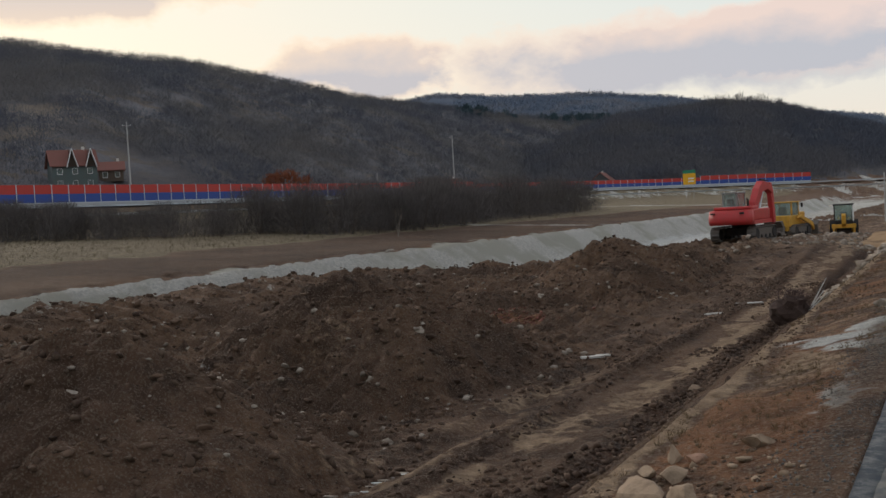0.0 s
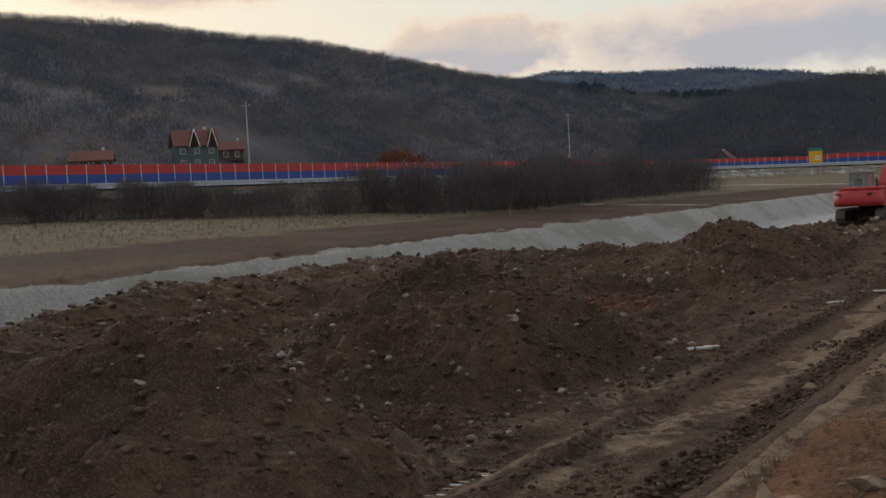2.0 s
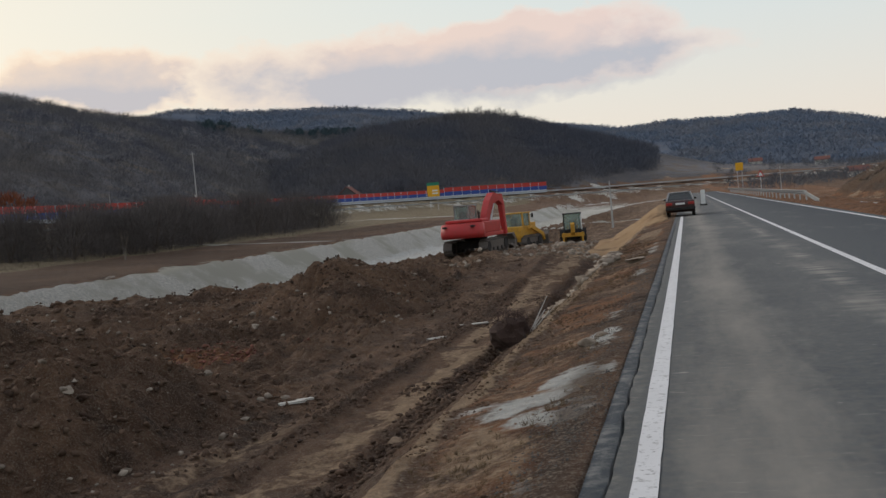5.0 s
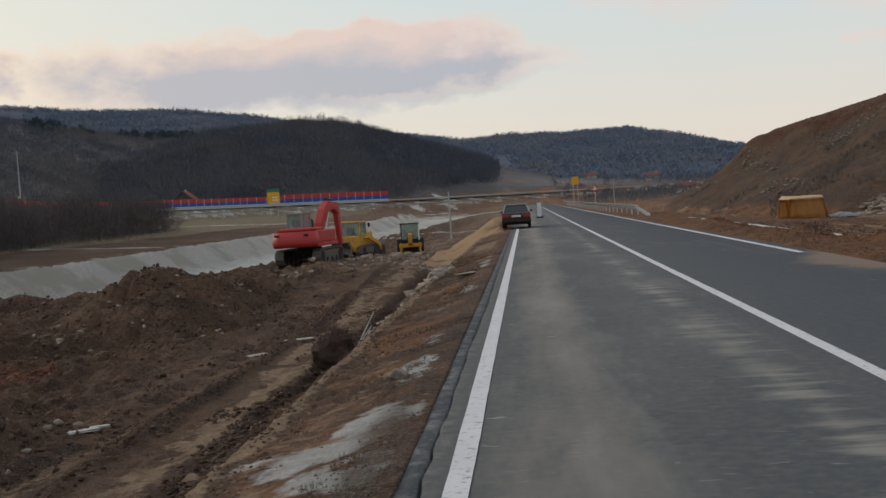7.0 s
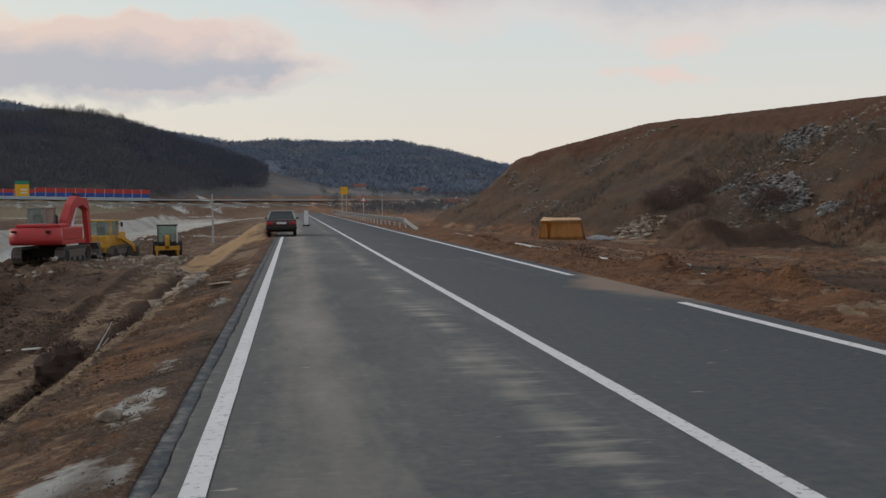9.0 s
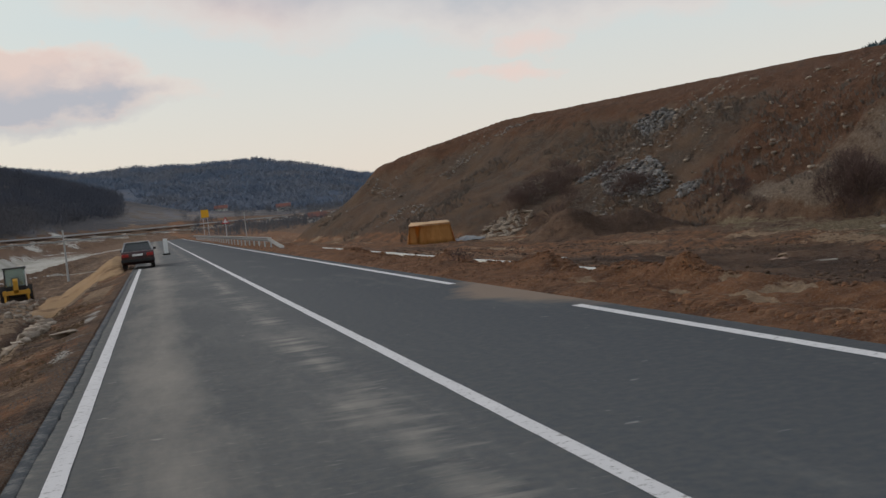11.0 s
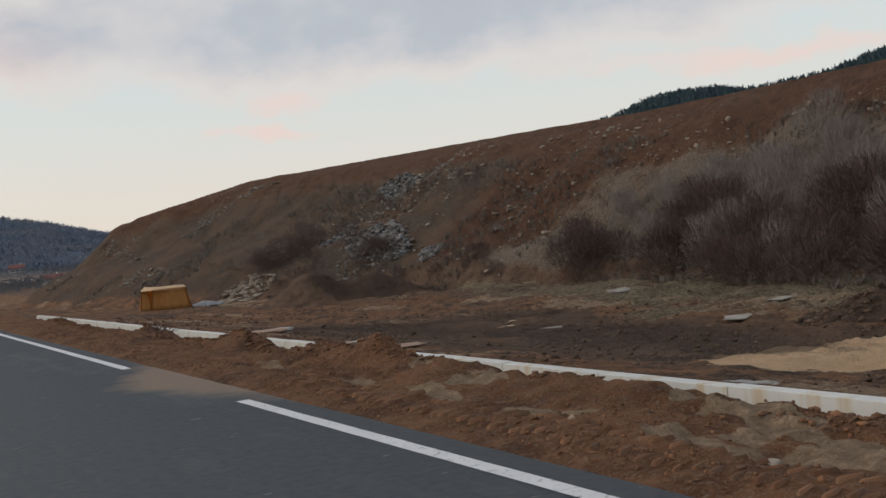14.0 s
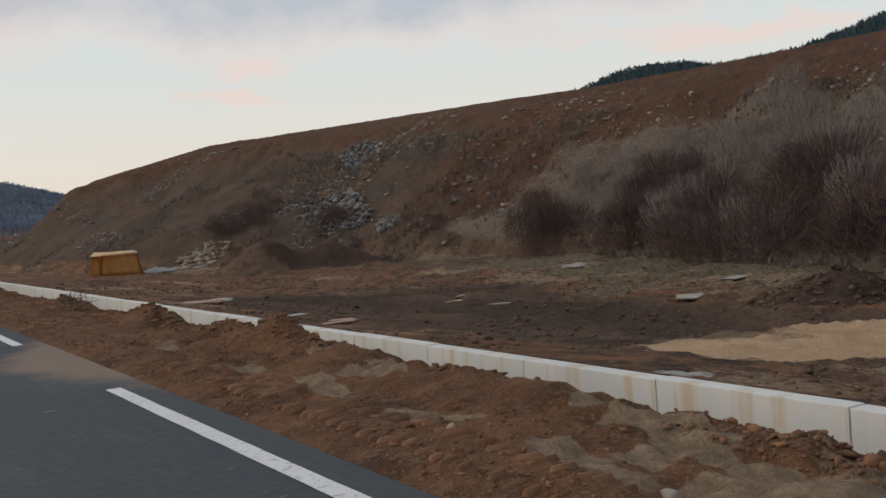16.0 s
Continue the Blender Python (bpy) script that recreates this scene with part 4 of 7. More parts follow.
def trunk_template(h, r):
    ang = np.arange(5) * 2 * math.pi / 5
    b = np.stack([np.cos(ang) * r, np.sin(ang) * r, ang * 0], -1)
    t = np.array([[0, 0, h]])
    v = np.concatenate([b, t])
    f = np.array([(i, (i + 1) % 5, 5) for i in range(5)])
    return v, f


def joined(*vf):
    vs, fs, n = [], [], 0
    for v, f in vf:
        vs.append(v)
        fs.append(f + n)
        n += len(v)
    return np.concatenate(vs), np.concatenate(fs)


def far_wood(name, keep, count, mat, label, size=(6.0, 10.0), seed=1, box_=(-620, 120, 20, 800), width=0.13, twigs=22, wide=0.36, down=0.3):
    """Bare winter woodland on the slopes, as one stand."""
    rng = np.random.default_rng(seed)
    vs, fs, tot = [], [], 0
    x = rng.uniform(box_[0], box_[1], count * 12)
    y = rng.uniform(box_[2], box_[3], count * 12)
    ok = keep(x, y)
    x, y = x[ok][:count], y[ok][:count]
    z = land(x, y, False)
    kinds = [joined(twig_template(rng, twigs, 1.0, wide, width / 8, 0.02), trunk_template(0.8, 0.018)) for _ in range(6)]
    pick = rng.integers(0, 6, len(x))
    for k, (tv, tf) in enumerate(kinds):
        s = pick == k
        if not s.any():
            continue
        hgt = rng.uniform(*size, s.sum())
        sc = np.stack([hgt * rng.uniform(0.8, 1.3, s.sum()), hgt * rng.uniform(0.8, 1.3, s.sum()), hgt], -1)
        v, f = spread(tv, tf, np.stack([x[s], y[s], z[s] - down], -1), sc, rng.uniform(0, 6.28, s.sum()))
        vs.append(v)
        fs.append(f + tot)
        tot += len(v)
    ob = new(name, mesh_np(name, np.concatenate(vs), np.concatenate(fs), mat))
    return tagged(ob, label, "woodland", kind="stuff")


def bearing(x, y):
    return np.degrees(np.arctan2(-(x - 1), y - 8)), np.hypot(x - 1, y - 8)


def on_slopes(x, y):
    a, r = bearing(x, y)
    s = np.interp(a, RANGES[0][2], RANGES[0][3])
    d, _ = along_line(x, y)
    patch = vnoise(x, y, 70, 12) + 0.4 * vnoise(x, y, 20, 13)
    t = (r - s) / 280
    return (a > 12) & (a < 60) & (d > 18) & (t > 0.0) & (t < 1.12) & ((patch > 0.22) | (t > 0.85))


def on_spur(x, y):
    a, r = bearing(x, y)
    t = (r - np.interp(a, RANGES[3][2], RANGES[3][3])) / RANGES[3][4]
    d, _ = along_line(x, y)
    return (a > 1.5) & (a < 22.5) & (d > 16) & (t > 0.10 + 0.25 * smooth(7, 2, a)) & (t < 1.1) & ((vnoise(x, y, 45, 16) > 0.12) | (t > 0.6))


def on_far(x, y):
    a, r = bearing(x, y)
    s = np.interp(a, RANGES[1][2], RANGES[1][3])
    t = (r - s) / 560
    return (a > -16) & (a < 32) & (t > 0.06) & (t < 1.04) & ((t > 0.93) | (vnoise(x, y, 90, 18) + 0.4 * vnoise(x, y, 25, 20) > 0.42))


def on_east(x, y):
    a, r = bearing(x, y)
    return (a < -36) & (a > -62) & (r > 480) & (r < 650)


# spur wood: tone lifted and blued to paint the haze before it
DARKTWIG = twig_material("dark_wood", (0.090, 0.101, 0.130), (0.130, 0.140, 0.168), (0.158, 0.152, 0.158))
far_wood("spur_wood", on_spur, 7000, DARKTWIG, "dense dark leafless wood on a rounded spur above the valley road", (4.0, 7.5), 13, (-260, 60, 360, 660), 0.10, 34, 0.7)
far_wood("hillside_wood", on_slopes, 17000, FARTWIG, "bare grey-brown winter woodland on the valley slope, haze in its colour", size=(2.6, 5.0), seed=3, width=0.10, twigs=34, wide=0.9)
far_wood("distant_wood", on_far, 15000, HAZEWOOD, "distant bare woodland on the far ridges, blue-grey with painted haze", (6, 9), 4, (-800, 420, 600, 1650), 0.6, 12, 0.9, 2.5)
far_wood("conifer_wood", on_east, 3000, PINE, "dark conifer wood on a far hill, teal with painted haze", (5, 8), 5, (250, 700, 200, 620), 0.6, 16, 0.45)



def in_valley(x, y):
    a, r = bearing(x, y)
    d, _ = along_line(x, y)
    return (a > -11) & (a < -1.2) & (r > 330) & (r < 640) & (d > 14) & (np.abs(x - 3.5) > 12) & (vnoise(x, y, 30, 17) > 0.45)


far_wood("valley_wood", in_valley, 700, twig_material("valley_scrub", (0.105, 0.112, 0.128), (0.16, 0.165, 0.18)), "dull bare trees and scrub along the valley floor", (2.5, 5.5), 6, (-80, 140, 260, 640), 0.16, 20, 0.5)



def on_top(x, y):
    a, r = bearing(x, y)
    s = np.interp(a, RANGES[3][2], RANGES[3][3])
    t = (r - s) / RANGES[3][4]
    return (a > 8.6) & (a < 12.6) & (t > 0.9) & (t < 1.05)




def pine_crest(x, y):
    a, r = bearing(x, y)
    s = np.interp(a, RANGES[0][2], RANGES[0][3])
    t = (r - s) / 290
    return (a > 15.0) & (a < 26.0) & (t > 0.86) & (t < 1.03) & (vnoise(x, y, 26, 14) > 0.42)


far_wood("crest_pines", pine_crest, 150, PINE, "dark pines in clumps along the lower hilltop", (4.5, 7.5), 9, (-400, -110, 480, 860), 0.4, 60, 0.45)
far_wood("crest_trees", on_top, 55, FARTWIG, "taller bare trees standing on the wooded hilltop", (6, 10), 8, (-150, -70, 540, 660), 0.10, 34, 0.35)


def bush(rng, mats, x, y, h, wide, n, name, label, category="bush", width=0.035, group=""):
    """One bush or small bare tree: stems below and a crown of twigs."""
    th = empty(name, pose(x, y, height(x, y) - 0.1, rz=rng.uniform(0, 360)), label=label, category=category, group=group)
    stems = B()
    for k in range(rng.integers(3, 6)):
        a = rng.uniform(0, 6.28)
        e = Vector((math.cos(a) * wide * 0.35, math.sin(a) * wide * 0.35, h * rng.uniform(0.45, 0.7)))
        rod(stems, (0.05 * math.cos(a), 0.05 * math.sin(a), 0), e, h * 0.006 + 0.008, 0.008, 5)
    part("stock", stems, mats[0], th)
    v, f = twig_template(rng, n, h, wide, width, 0.02, (0.15, 0.45))
    ob = new("crown", mesh_np("crown", v, f, mats[1]))
    ob.parent = th
    return th


BARK = plain("bark", (0.085, 0.068, 0.055), 0.9, wear=0.3)
PALEBARK = plain("pale_bark", (0.30, 0.27, 0.23), 0.9, wear=0.3)
rng = np.random.default_rng(11)
kinds = [bush(rng, (BARK, TWIG), -64, 108, 6.0, 3.0, 900, "bush", "leafless dark brown thorn bush in the rough grass", group="hedgerow bushes", width=0.020) for _ in range(5)]
row = [(-108, 62), (-92, 79), (-77, 89), (-61, 107), (-61, 130), (-64, 156), (-70, 212)]
for i in range(270):
    t = (i + 0.5 if i < 90 else rng.uniform(0, 90)) / 90 * (len(row) - 1) * 0.999
    k = int(t)
    ax, ay = row[k]
    bx, by = row[k + 1]
    x, y = ax + (bx - ax) * (t - k) - rng.uniform(0, 14), ay + (by - ay) * (t - k) + rng.uniform(-2, 2)
    way = math.degrees(math.atan2(1 - x, y - 8))
    s = rng.uniform(0.4, 1.0) * float(np.interp(way, [17, 18.5, 21, 25, 31, 36, 40, 43, 47, 51, 60], [0.3, 0.9, 1.5, 1.3, 1.2, 1.1, 1.0, 0.75, 0.65, 0.85, 0.95]))
    m = pose(x, y, height(x, y) - 0.1, rz=rng.uniform(0, 360)) @ Matrix.Diagonal((s * rng.uniform(0.9, 1.3), s * rng.uniform(0.9, 1.3), s, 1))
    if i < 5:
        kinds[i].matrix_basis = m
    else:
        ob = copy_thing(kinds[i % 5], Matrix())
        ob.matrix_basis = m

def by_hedge(x, y):
    """The rough strip along the bushes, thinning out across the field."""
    d = np.full(np.shape(x), 1e9)
    for (ax, ay), (bx, by) in zip(row, row[1:]):
        ux, uy = bx - ax, by - ay
        t = np.clip(((x - ax) * ux + (y - ay) * uy) / (ux * ux + uy * uy), 0, 1)
        d = np.minimum(d, np.hypot(x - ax - t * ux + 7, y - ay - t * uy))
    return d < 3 + 8 * vnoise(x, y, 9, 19)


far_wood("hedge_scrub", by_hedge, 900, TWIG, "low tangled scrub and brambles between the bushes", (1.2, 3.4), 14, (-135, -55, 55, 220), 0.06, 46, 0.85)

# ---- paints and fabrics ----
RED = plain("red_machine_paint", (0.50, 0.035, 0.034), 0.45, wear=0.35, scale=3)
YELLOW = plain("yellow_machine_paint", (0.62, 0.33, 0.03), 0.5, wear=0.45, scale=3)
BLACK = plain("black_rubber", (0.018, 0.018, 0.019), 0.8, wear=0.4, scale=4)
STEEL = plain("worn_track_steel", (0.16, 0.145, 0.13), 0.6, 0.5, wear=0.6, scale=5)
CABGREY = plain("cab_grey_paint", (0.24, 0.26, 0.25), 0.5, wear=0.3)
GALV = plain("galvanised_steel", (0.55, 0.57, 0.58), 0.45, 0.6, wear=0.15)
WHITE = plain("white_plastic", (0.75, 0.76, 0.74), 0.5, wear=0.2)
MAROON = plain("maroon_car_paint", (0.045, 0.016, 0.016), 0.3, wear=0.3, scale=4)
SKYLITROOF = plain("sky_lit_car_paint", (0.30, 0.31, 0.31), 0.3, wear=0.2, scale=4)
TAIL = plain("tail_lamp_red", (0.35, 0.02, 0.015), 0.25, wear=0.1)
BARRED = plain("red_barrier_panel", (0.52, 0.045, 0.032), 0.6, wear=0.2, scale=0.7)
BARBLUE = plain("blue_barrier_panel", (0.030, 0.075, 0.30), 0.6, wear=0.2, scale=0.7)
BARBASE = plain("pale_barrier_base", (0.55, 0.60, 0.63), 0.7, wear=0.2, scale=0.5)
SIGNYEL = plain("sign_yellow", (0.80, 0.42, 0.01), 0.5, wear=0.05)
SIGNGRN = plain("sign_green", (0.02, 0.24, 0.13), 0.5, wear=0.05)
SIGNRED = plain("sign_red", (0.55, 0.03, 0.03), 0.5, wear=0.05)
ROOF = plain("red_roof_tiles", (0.20, 0.080, 0.062), 0.8, wear=0.4, scale=1.0)
PLASTER = plain("house_plaster", (0.62, 0.60, 0.55), 0.85, wear=0.3, scale=0.6)
DARKWOOD = plain("dark_timber", (0.10, 0.075, 0.055), 0.8, wear=0.3, scale=1.0)
PALEWOOD = plain("pale_board", (0.52, 0.50, 0.45), 0.8, wear=0.3, scale=3)
POLE = plain("pole_concrete", (0.42, 0.42, 0.40), 0.8, wear=0.2)


def canvas_material():
    m = Mat("orange_canvas")
    n, f = m.noise(1.3, 5, stretch=(1, 1, 0.35)), m.noise(20, 3)
    c = m.mix(m.step(n, 0.3, 0.7), (0.58, 0.27, 0.07), (0.82, 0.45, 0.16))
    c = m.mix(m.math("MULTIPLY", f, 0.25), c, (0.30, 0.15, 0.06))
    m.bump(n, 0.8, 0.12)
    return m.done(c, 0.85, 0, 0.2)


def glass_material(name, c=(0.45, 0.56, 0.53)):
    m = Mat(name)
    m.b.inputs["Transmission Weight"].default_value = 0.8
    m.b.inputs["IOR"].default_value = 1.45
    return m.done(c, 0.08, 0, 0.6)


CANVAS, GLASS = canvas_material(), glass_material("dusty_glass", (0.62, 0.74, 0.70))


def sandpile_material():
    m = Mat("ochre_sand")
    n, f = m.noise(0.8, 5), m.noise(14, 5)
    c = m.mix(n, (0.26, 0.165, 0.09), (0.44, 0.30, 0.165))
    c = m.mix(m.step(f, 0.5, 0.8), c, (0.36, 0.25, 0.145))
    c = m.mix(m.math("MULTIPLY", m.step(m.noise(0.5, 5, 0.65), 0.5, 0.62), 0.8), c, (0.15, 0.09, 0.05))
    m.bump(f, 0.5, 0.06)
    return m.done(c, 0.95, 0, 0.2)


SANDM = sandpile_material()


# ---- machines ----
def crawler(th, x0, x1, y0, y1, h, n=22):
    """One crawler track as a loop of shoes round a frame with rollers."""
    r = h / 2
    bm = B()
    prism(bm, [(y0 + r, 0.10), (y1 - r, 0.10), (y1 - 0.1, r), (y1 - r, h - 0.10), (y0 + r, h - 0.10), (y0 + 0.1, r)], x0 + 0.08, x1 - 0.08, 0.03)
    tr = part("track_frame", bm, STEEL, th, "muddy track frame")
    bm = B()
    L = y1 - y0 - 2 * r
    per = 2 * L + 2 * math.pi * r
    shoe = per / n
    for i in range(n):
        s = i * shoe
        if s < L:
            p, a = (y0 + r + s, 0.03), 0
        elif s < L + math.pi * r:
            a = (s - L) / r
            p = (y1 - r + math.sin(a) * (r - 0.03), r - math.cos(a) * (r - 0.03))
        elif s < 2 * L + math.pi * r:
            a = math.pi
            p = (y1 - r - (s - L - math.pi * r), h - 0.03)
        else:
            a = math.pi + (s - 2 * L - math.pi * r) / r
            p = (y0 + r + math.sin(a) * (r - 0.03), r - math.cos(a) * (r - 0.03))
        m = Matrix.Translation(((x0 + x1) / 2, p[0], p[1])) @ Matrix.Rotation(a, 4, "X")
        box(bm, -(x1 - x0) / 2, (x1 - x0) / 2, -shoe * 0.46, shoe * 0.46, -0.025, 0.025, 0, m)
        box(bm, -(x1 - x0) / 2, (x1 - x0) / 2, -0.02, 0.02, -0.07, -0.02, 0, m)
    part("track_belt", bm, STEEL, th, "muddy steel crawler belt")
    for k in range(5):
        y = y0 + r + L * k / 4
        part("roller", rod(B(), (x0 + 0.03, y, 0.24), (x1 - 0.03, y, 0.24), 0.13, n=10), BLACK, tr)
    part("sprocket", rod(B(), (x0 + 0.02, y0 + r, r), (x1 - 0.02, y0 + r, r), r * 0.72, n=14), BLACK, tr)
    part("idler", rod(B(), (x0 + 0.02, y1 - r, r), (x1 - 0.02, y1 - r, r), r * 0.72, n=14), BLACK, tr)


def excavator():
    x, y = -12.15, 66.6
    th = empty("excavator", pose(x, y, height(x, y) + 0.02, 0, 0, -9) @ Matrix.Scale(0.93, 4), label="large red crawler excavator parked with its arm down on the earthworks", category="excavator")
    crawler(th, -1.5, -0.92, -2.1, 2.1, 0.92)
    crawler(th, 0.92, 1.5, -2.1, 2.1, 0.92)
    bm = B()
    box(bm, -0.95, 0.95, -0.9, 0.9, 0.35, 0.85, 0.05)
    rod(bm, (0, 0, 0.85), (0, 0, 1.08), 0.75, n=20)
    part("undercarriage", bm, BLACK, th)
    bm = B()
    box(bm, -1.4, 1.4, -2.2, 1.45, 1.08, 1.32, 0.03)
    box(bm, 0.28, 1.4, -2.0, 1.1, 1.32, 2.05, 0.08)
    box(bm, -1.4, -0.35, -2.0, -0.1, 1.32, 2.05, 0.08)
    part("upper_body", bm, RED, th, "red painted side housings")
    bm = B()
    out = [(-1.42, -2.0), (-1.40, -2.45), (-1.2, -2.78), (-0.7, -2.95), (0.7, -2.95), (1.2, -2.78), (1.40, -2.45), (1.42, -2.0)]
    lo = [bm.verts.new((a, b, 1.10)) for a, b in out]
    mid = [bm.verts.new((a * 1.02, b * 1.015, 1.45)) for a, b in out]
    hi = [bm.verts.new((a * 0.98, b * 0.98, 2.02)) for a, b in out]
    for a, b in ((lo, mid), (mid, hi)):
        for i in range(len(out)):
            j = (i + 1) % len(out)
            bm.faces.new((a[i], a[j], b[j], b[i]))
    bm.faces.new(lo[::-1])
    bm.faces.new(hi)
    bmesh.ops.recalc_face_normals(bm, faces=bm.faces)
    bmesh.ops.bevel(bm, geom=list(bm.edges), offset=0.04, segments=2, affect="EDGES")
    cw = part("counterweight", bm, RED, th, "rounded red counterweight", True)
    for xx in (-0.95, 0.95):
        bm = B()
        box(bm, xx - 0.14, xx + 0.14, -2.985, -2.86, 1.78, 1.90, 0.02)
        part("grip_recess", bm, BLACK, cw)
    bm = B()
    box(bm, -1.25, 1.25, -2.0, -0.6, 2.05, 2.24, 0.08)
    part("engine_hood", bm, RED, th)
    bm = B()
    rod(bm, (0.8, -1.3, 2.2), (0.8, -1.3, 2.62), 0.07, n=10)
    rod(bm, (0.8, -1.3, 2.62), (0.8, -1.42, 2.72), 0.06, n=10)
    part("exhaust", bm, BLACK, th)
    # cab with real openings between its pillars
    bm = B()
    x0, x1, y0, y1, z0, z1 = -1.38, -0.36, -0.05, 1.55, 1.32, 3.08
    for xx in (x0, x1 - 0.09):
        for yy in (y0, y1 - 0.09):
            box(bm, xx, xx + 0.09, yy, yy + 0.09, z0, z1, 0.015)
    box(bm, x0 - 0.02, x1 + 0.02, y0 - 0.03, y1 + 0.05, z1, z1 + 0.1, 0.04)
    box(bm, x0, x1, y0, y1, z0, z0 + 0.65, 0.03)
    box(bm, x0, x1, y0 - 0.005, y0 + 0.05, z0 + 0.6, z0 + 0.95, 0.01)
    ob = part("cab_frame", bm, CABGREY, th, "pale grey cab frame")
    for nm, bx in (("rear_window", (x0 + 0.09, x1 - 0.09, y0 + 0.03, y0 + 0.045, z0 + 0.95, z1)), ("side_window", (x0 + 0.03, x0 + 0.045, y0 + 0.09, y1 - 0.09, z0 + 0.65, z1)),
                   ("windscreen", (x0 + 0.09, x1 - 0.09, y1 - 0.05, y1 - 0.035, z0 + 0.65, z1)), ("inner_window", (x1 - 0.045, x1 - 0.03, y0 + 0.09, y1 - 0.09, z0 + 0.65, z1))):
        bm = B()
        box(bm, *bx)
        part(nm, bm, GLASS, ob)
    bm = B()
    box(bm, x0 + 0.25, x1 - 0.25, y0 + 0.25, y0 + 0.8, z0 + 0.6, z0 + 0.85, 0.05)
    box(bm, x0 + 0.25, x1 - 0.25, y0 + 0.2, y0 + 0.34, z0 + 0.8, z0 + 1.45, 0.05)
    part("driver_seat", bm, BLACK, ob)
    # boom, stick and bucket
    bm = B()
    prism(bm, [(0.9, 1.45), (1.35, 1.35), (2.0, 2.35), (2.9, 3.12), (3.9, 3.30), (4.95, 2.95), (5.05, 3.2), (4.2, 3.72), (3.0, 3.85), (2.1, 3.35), (1.3, 2.45)], -0.05, 0.40, 0.03)
    part("boom", bm, RED, th, "bent red main boom")
    bm = B()
    prism(bm, [(4.55, 3.75), (4.95, 3.72), (5.25, 3.1), (5.55, 0.9), (5.38, 0.75), (5.18, 0.85), (4.75, 2.85)], 0.02, 0.33, 0.025)
    part("stick", bm, RED, th, "red dipper stick")
    bm = B()
    prism(bm, [(5.1, 0.95), (5.6, 1.0), (6.0, 0.55), (5.85, 0.05), (5.3, -0.05), (4.85, 0.25), (4.95, 0.32), (5.3, 0.15), (5.6, 0.25), (5.65, 0.55), (5.35, 0.75)], -0.42, 0.77, 0.015)
    for k in range(5):
        box(bm, -0.38 + 0.27 * k, -0.30 + 0.27 * k, 4.62, 4.9, 0.18, 0.27, 0.01)
    part("bucket", bm, STEEL, th, "worn toothed digging bucket")
    for nm, p, q, r in (("boom_cylinder", (0.50, 1.3, 1.5), (0.50, 2.6, 3.1), 0.07), ("boom_cylinder", (-0.15, 1.3, 1.5), (-0.15, 2.6, 3.1), 0.07),
                        ("stick_cylinder", (0.18, 3.0, 3.95), (0.18, 4.65, 3.85), 0.07), ("bucket_cylinder", (0.18, 5.15, 3.0), (0.18, 5.68, 1.25), 0.055)):
        bm = B()
        mid = Vector(p) + (Vector(q) - Vector(p)) * 0.55
        rod(bm, p, mid, r, n=10)
        rod(bm, mid, q, r * 0.55, n=10)
        part(nm, bm, GALV if nm == "boom_cylinder" else BLACK, th, "hydraulic ram")


excavator()


def cab_box(th, x0, x1, y0, y1, z0, z1, sill, mat, post=0.07):
    bm = B()
    for xx in (x0, x1 - post):
        for yy in (y0, y1 - post):
            box(bm, xx, xx + post, yy, yy + post, z0, z1, 0.012)
    box(bm, x0 - 0.06, x1 + 0.06, y0 - 0.06, y1 + 0.06, z1, z1 + 0.09, 0.03)
    box(bm, x0, x1, y0, y1, z0, sill, 0.02)
    fr = part("cab_frame", bm, mat, th)
    for nm, bx in (("rear_window", (x0 + post, x1 - post, y0 + 0.02, y0 + 0.03, sill, z1)), ("side_window", (x0 + 0.02, x0 + 0.03, y0 + post, y1 - post, sill, z1)),
                   ("windscreen", (x0 + post, x1 - post, y1 - 0.03, y1 - 0.02, sill, z1)), ("side_window", (x1 - 0.03, x1 - 0.02, y0 + post, y1 - post, sill, z1))):
        bm = B()
        box(bm, *bx)
        part(nm, bm, GLASS, fr)
    bm = B()
    xm = (x0 + x1) / 2
    box(bm, xm - 0.28, xm + 0.28, y0 + 0.2, y0 + 0.75, sill - 0.1, sill + 0.12, 0.04)
    box(bm, xm - 0.28, xm + 0.28, y0 + 0.15, y0 + 0.28, sill, sill + 0.6, 0.04)
    part("driver_seat", bm, BLACK, fr)
    return fr


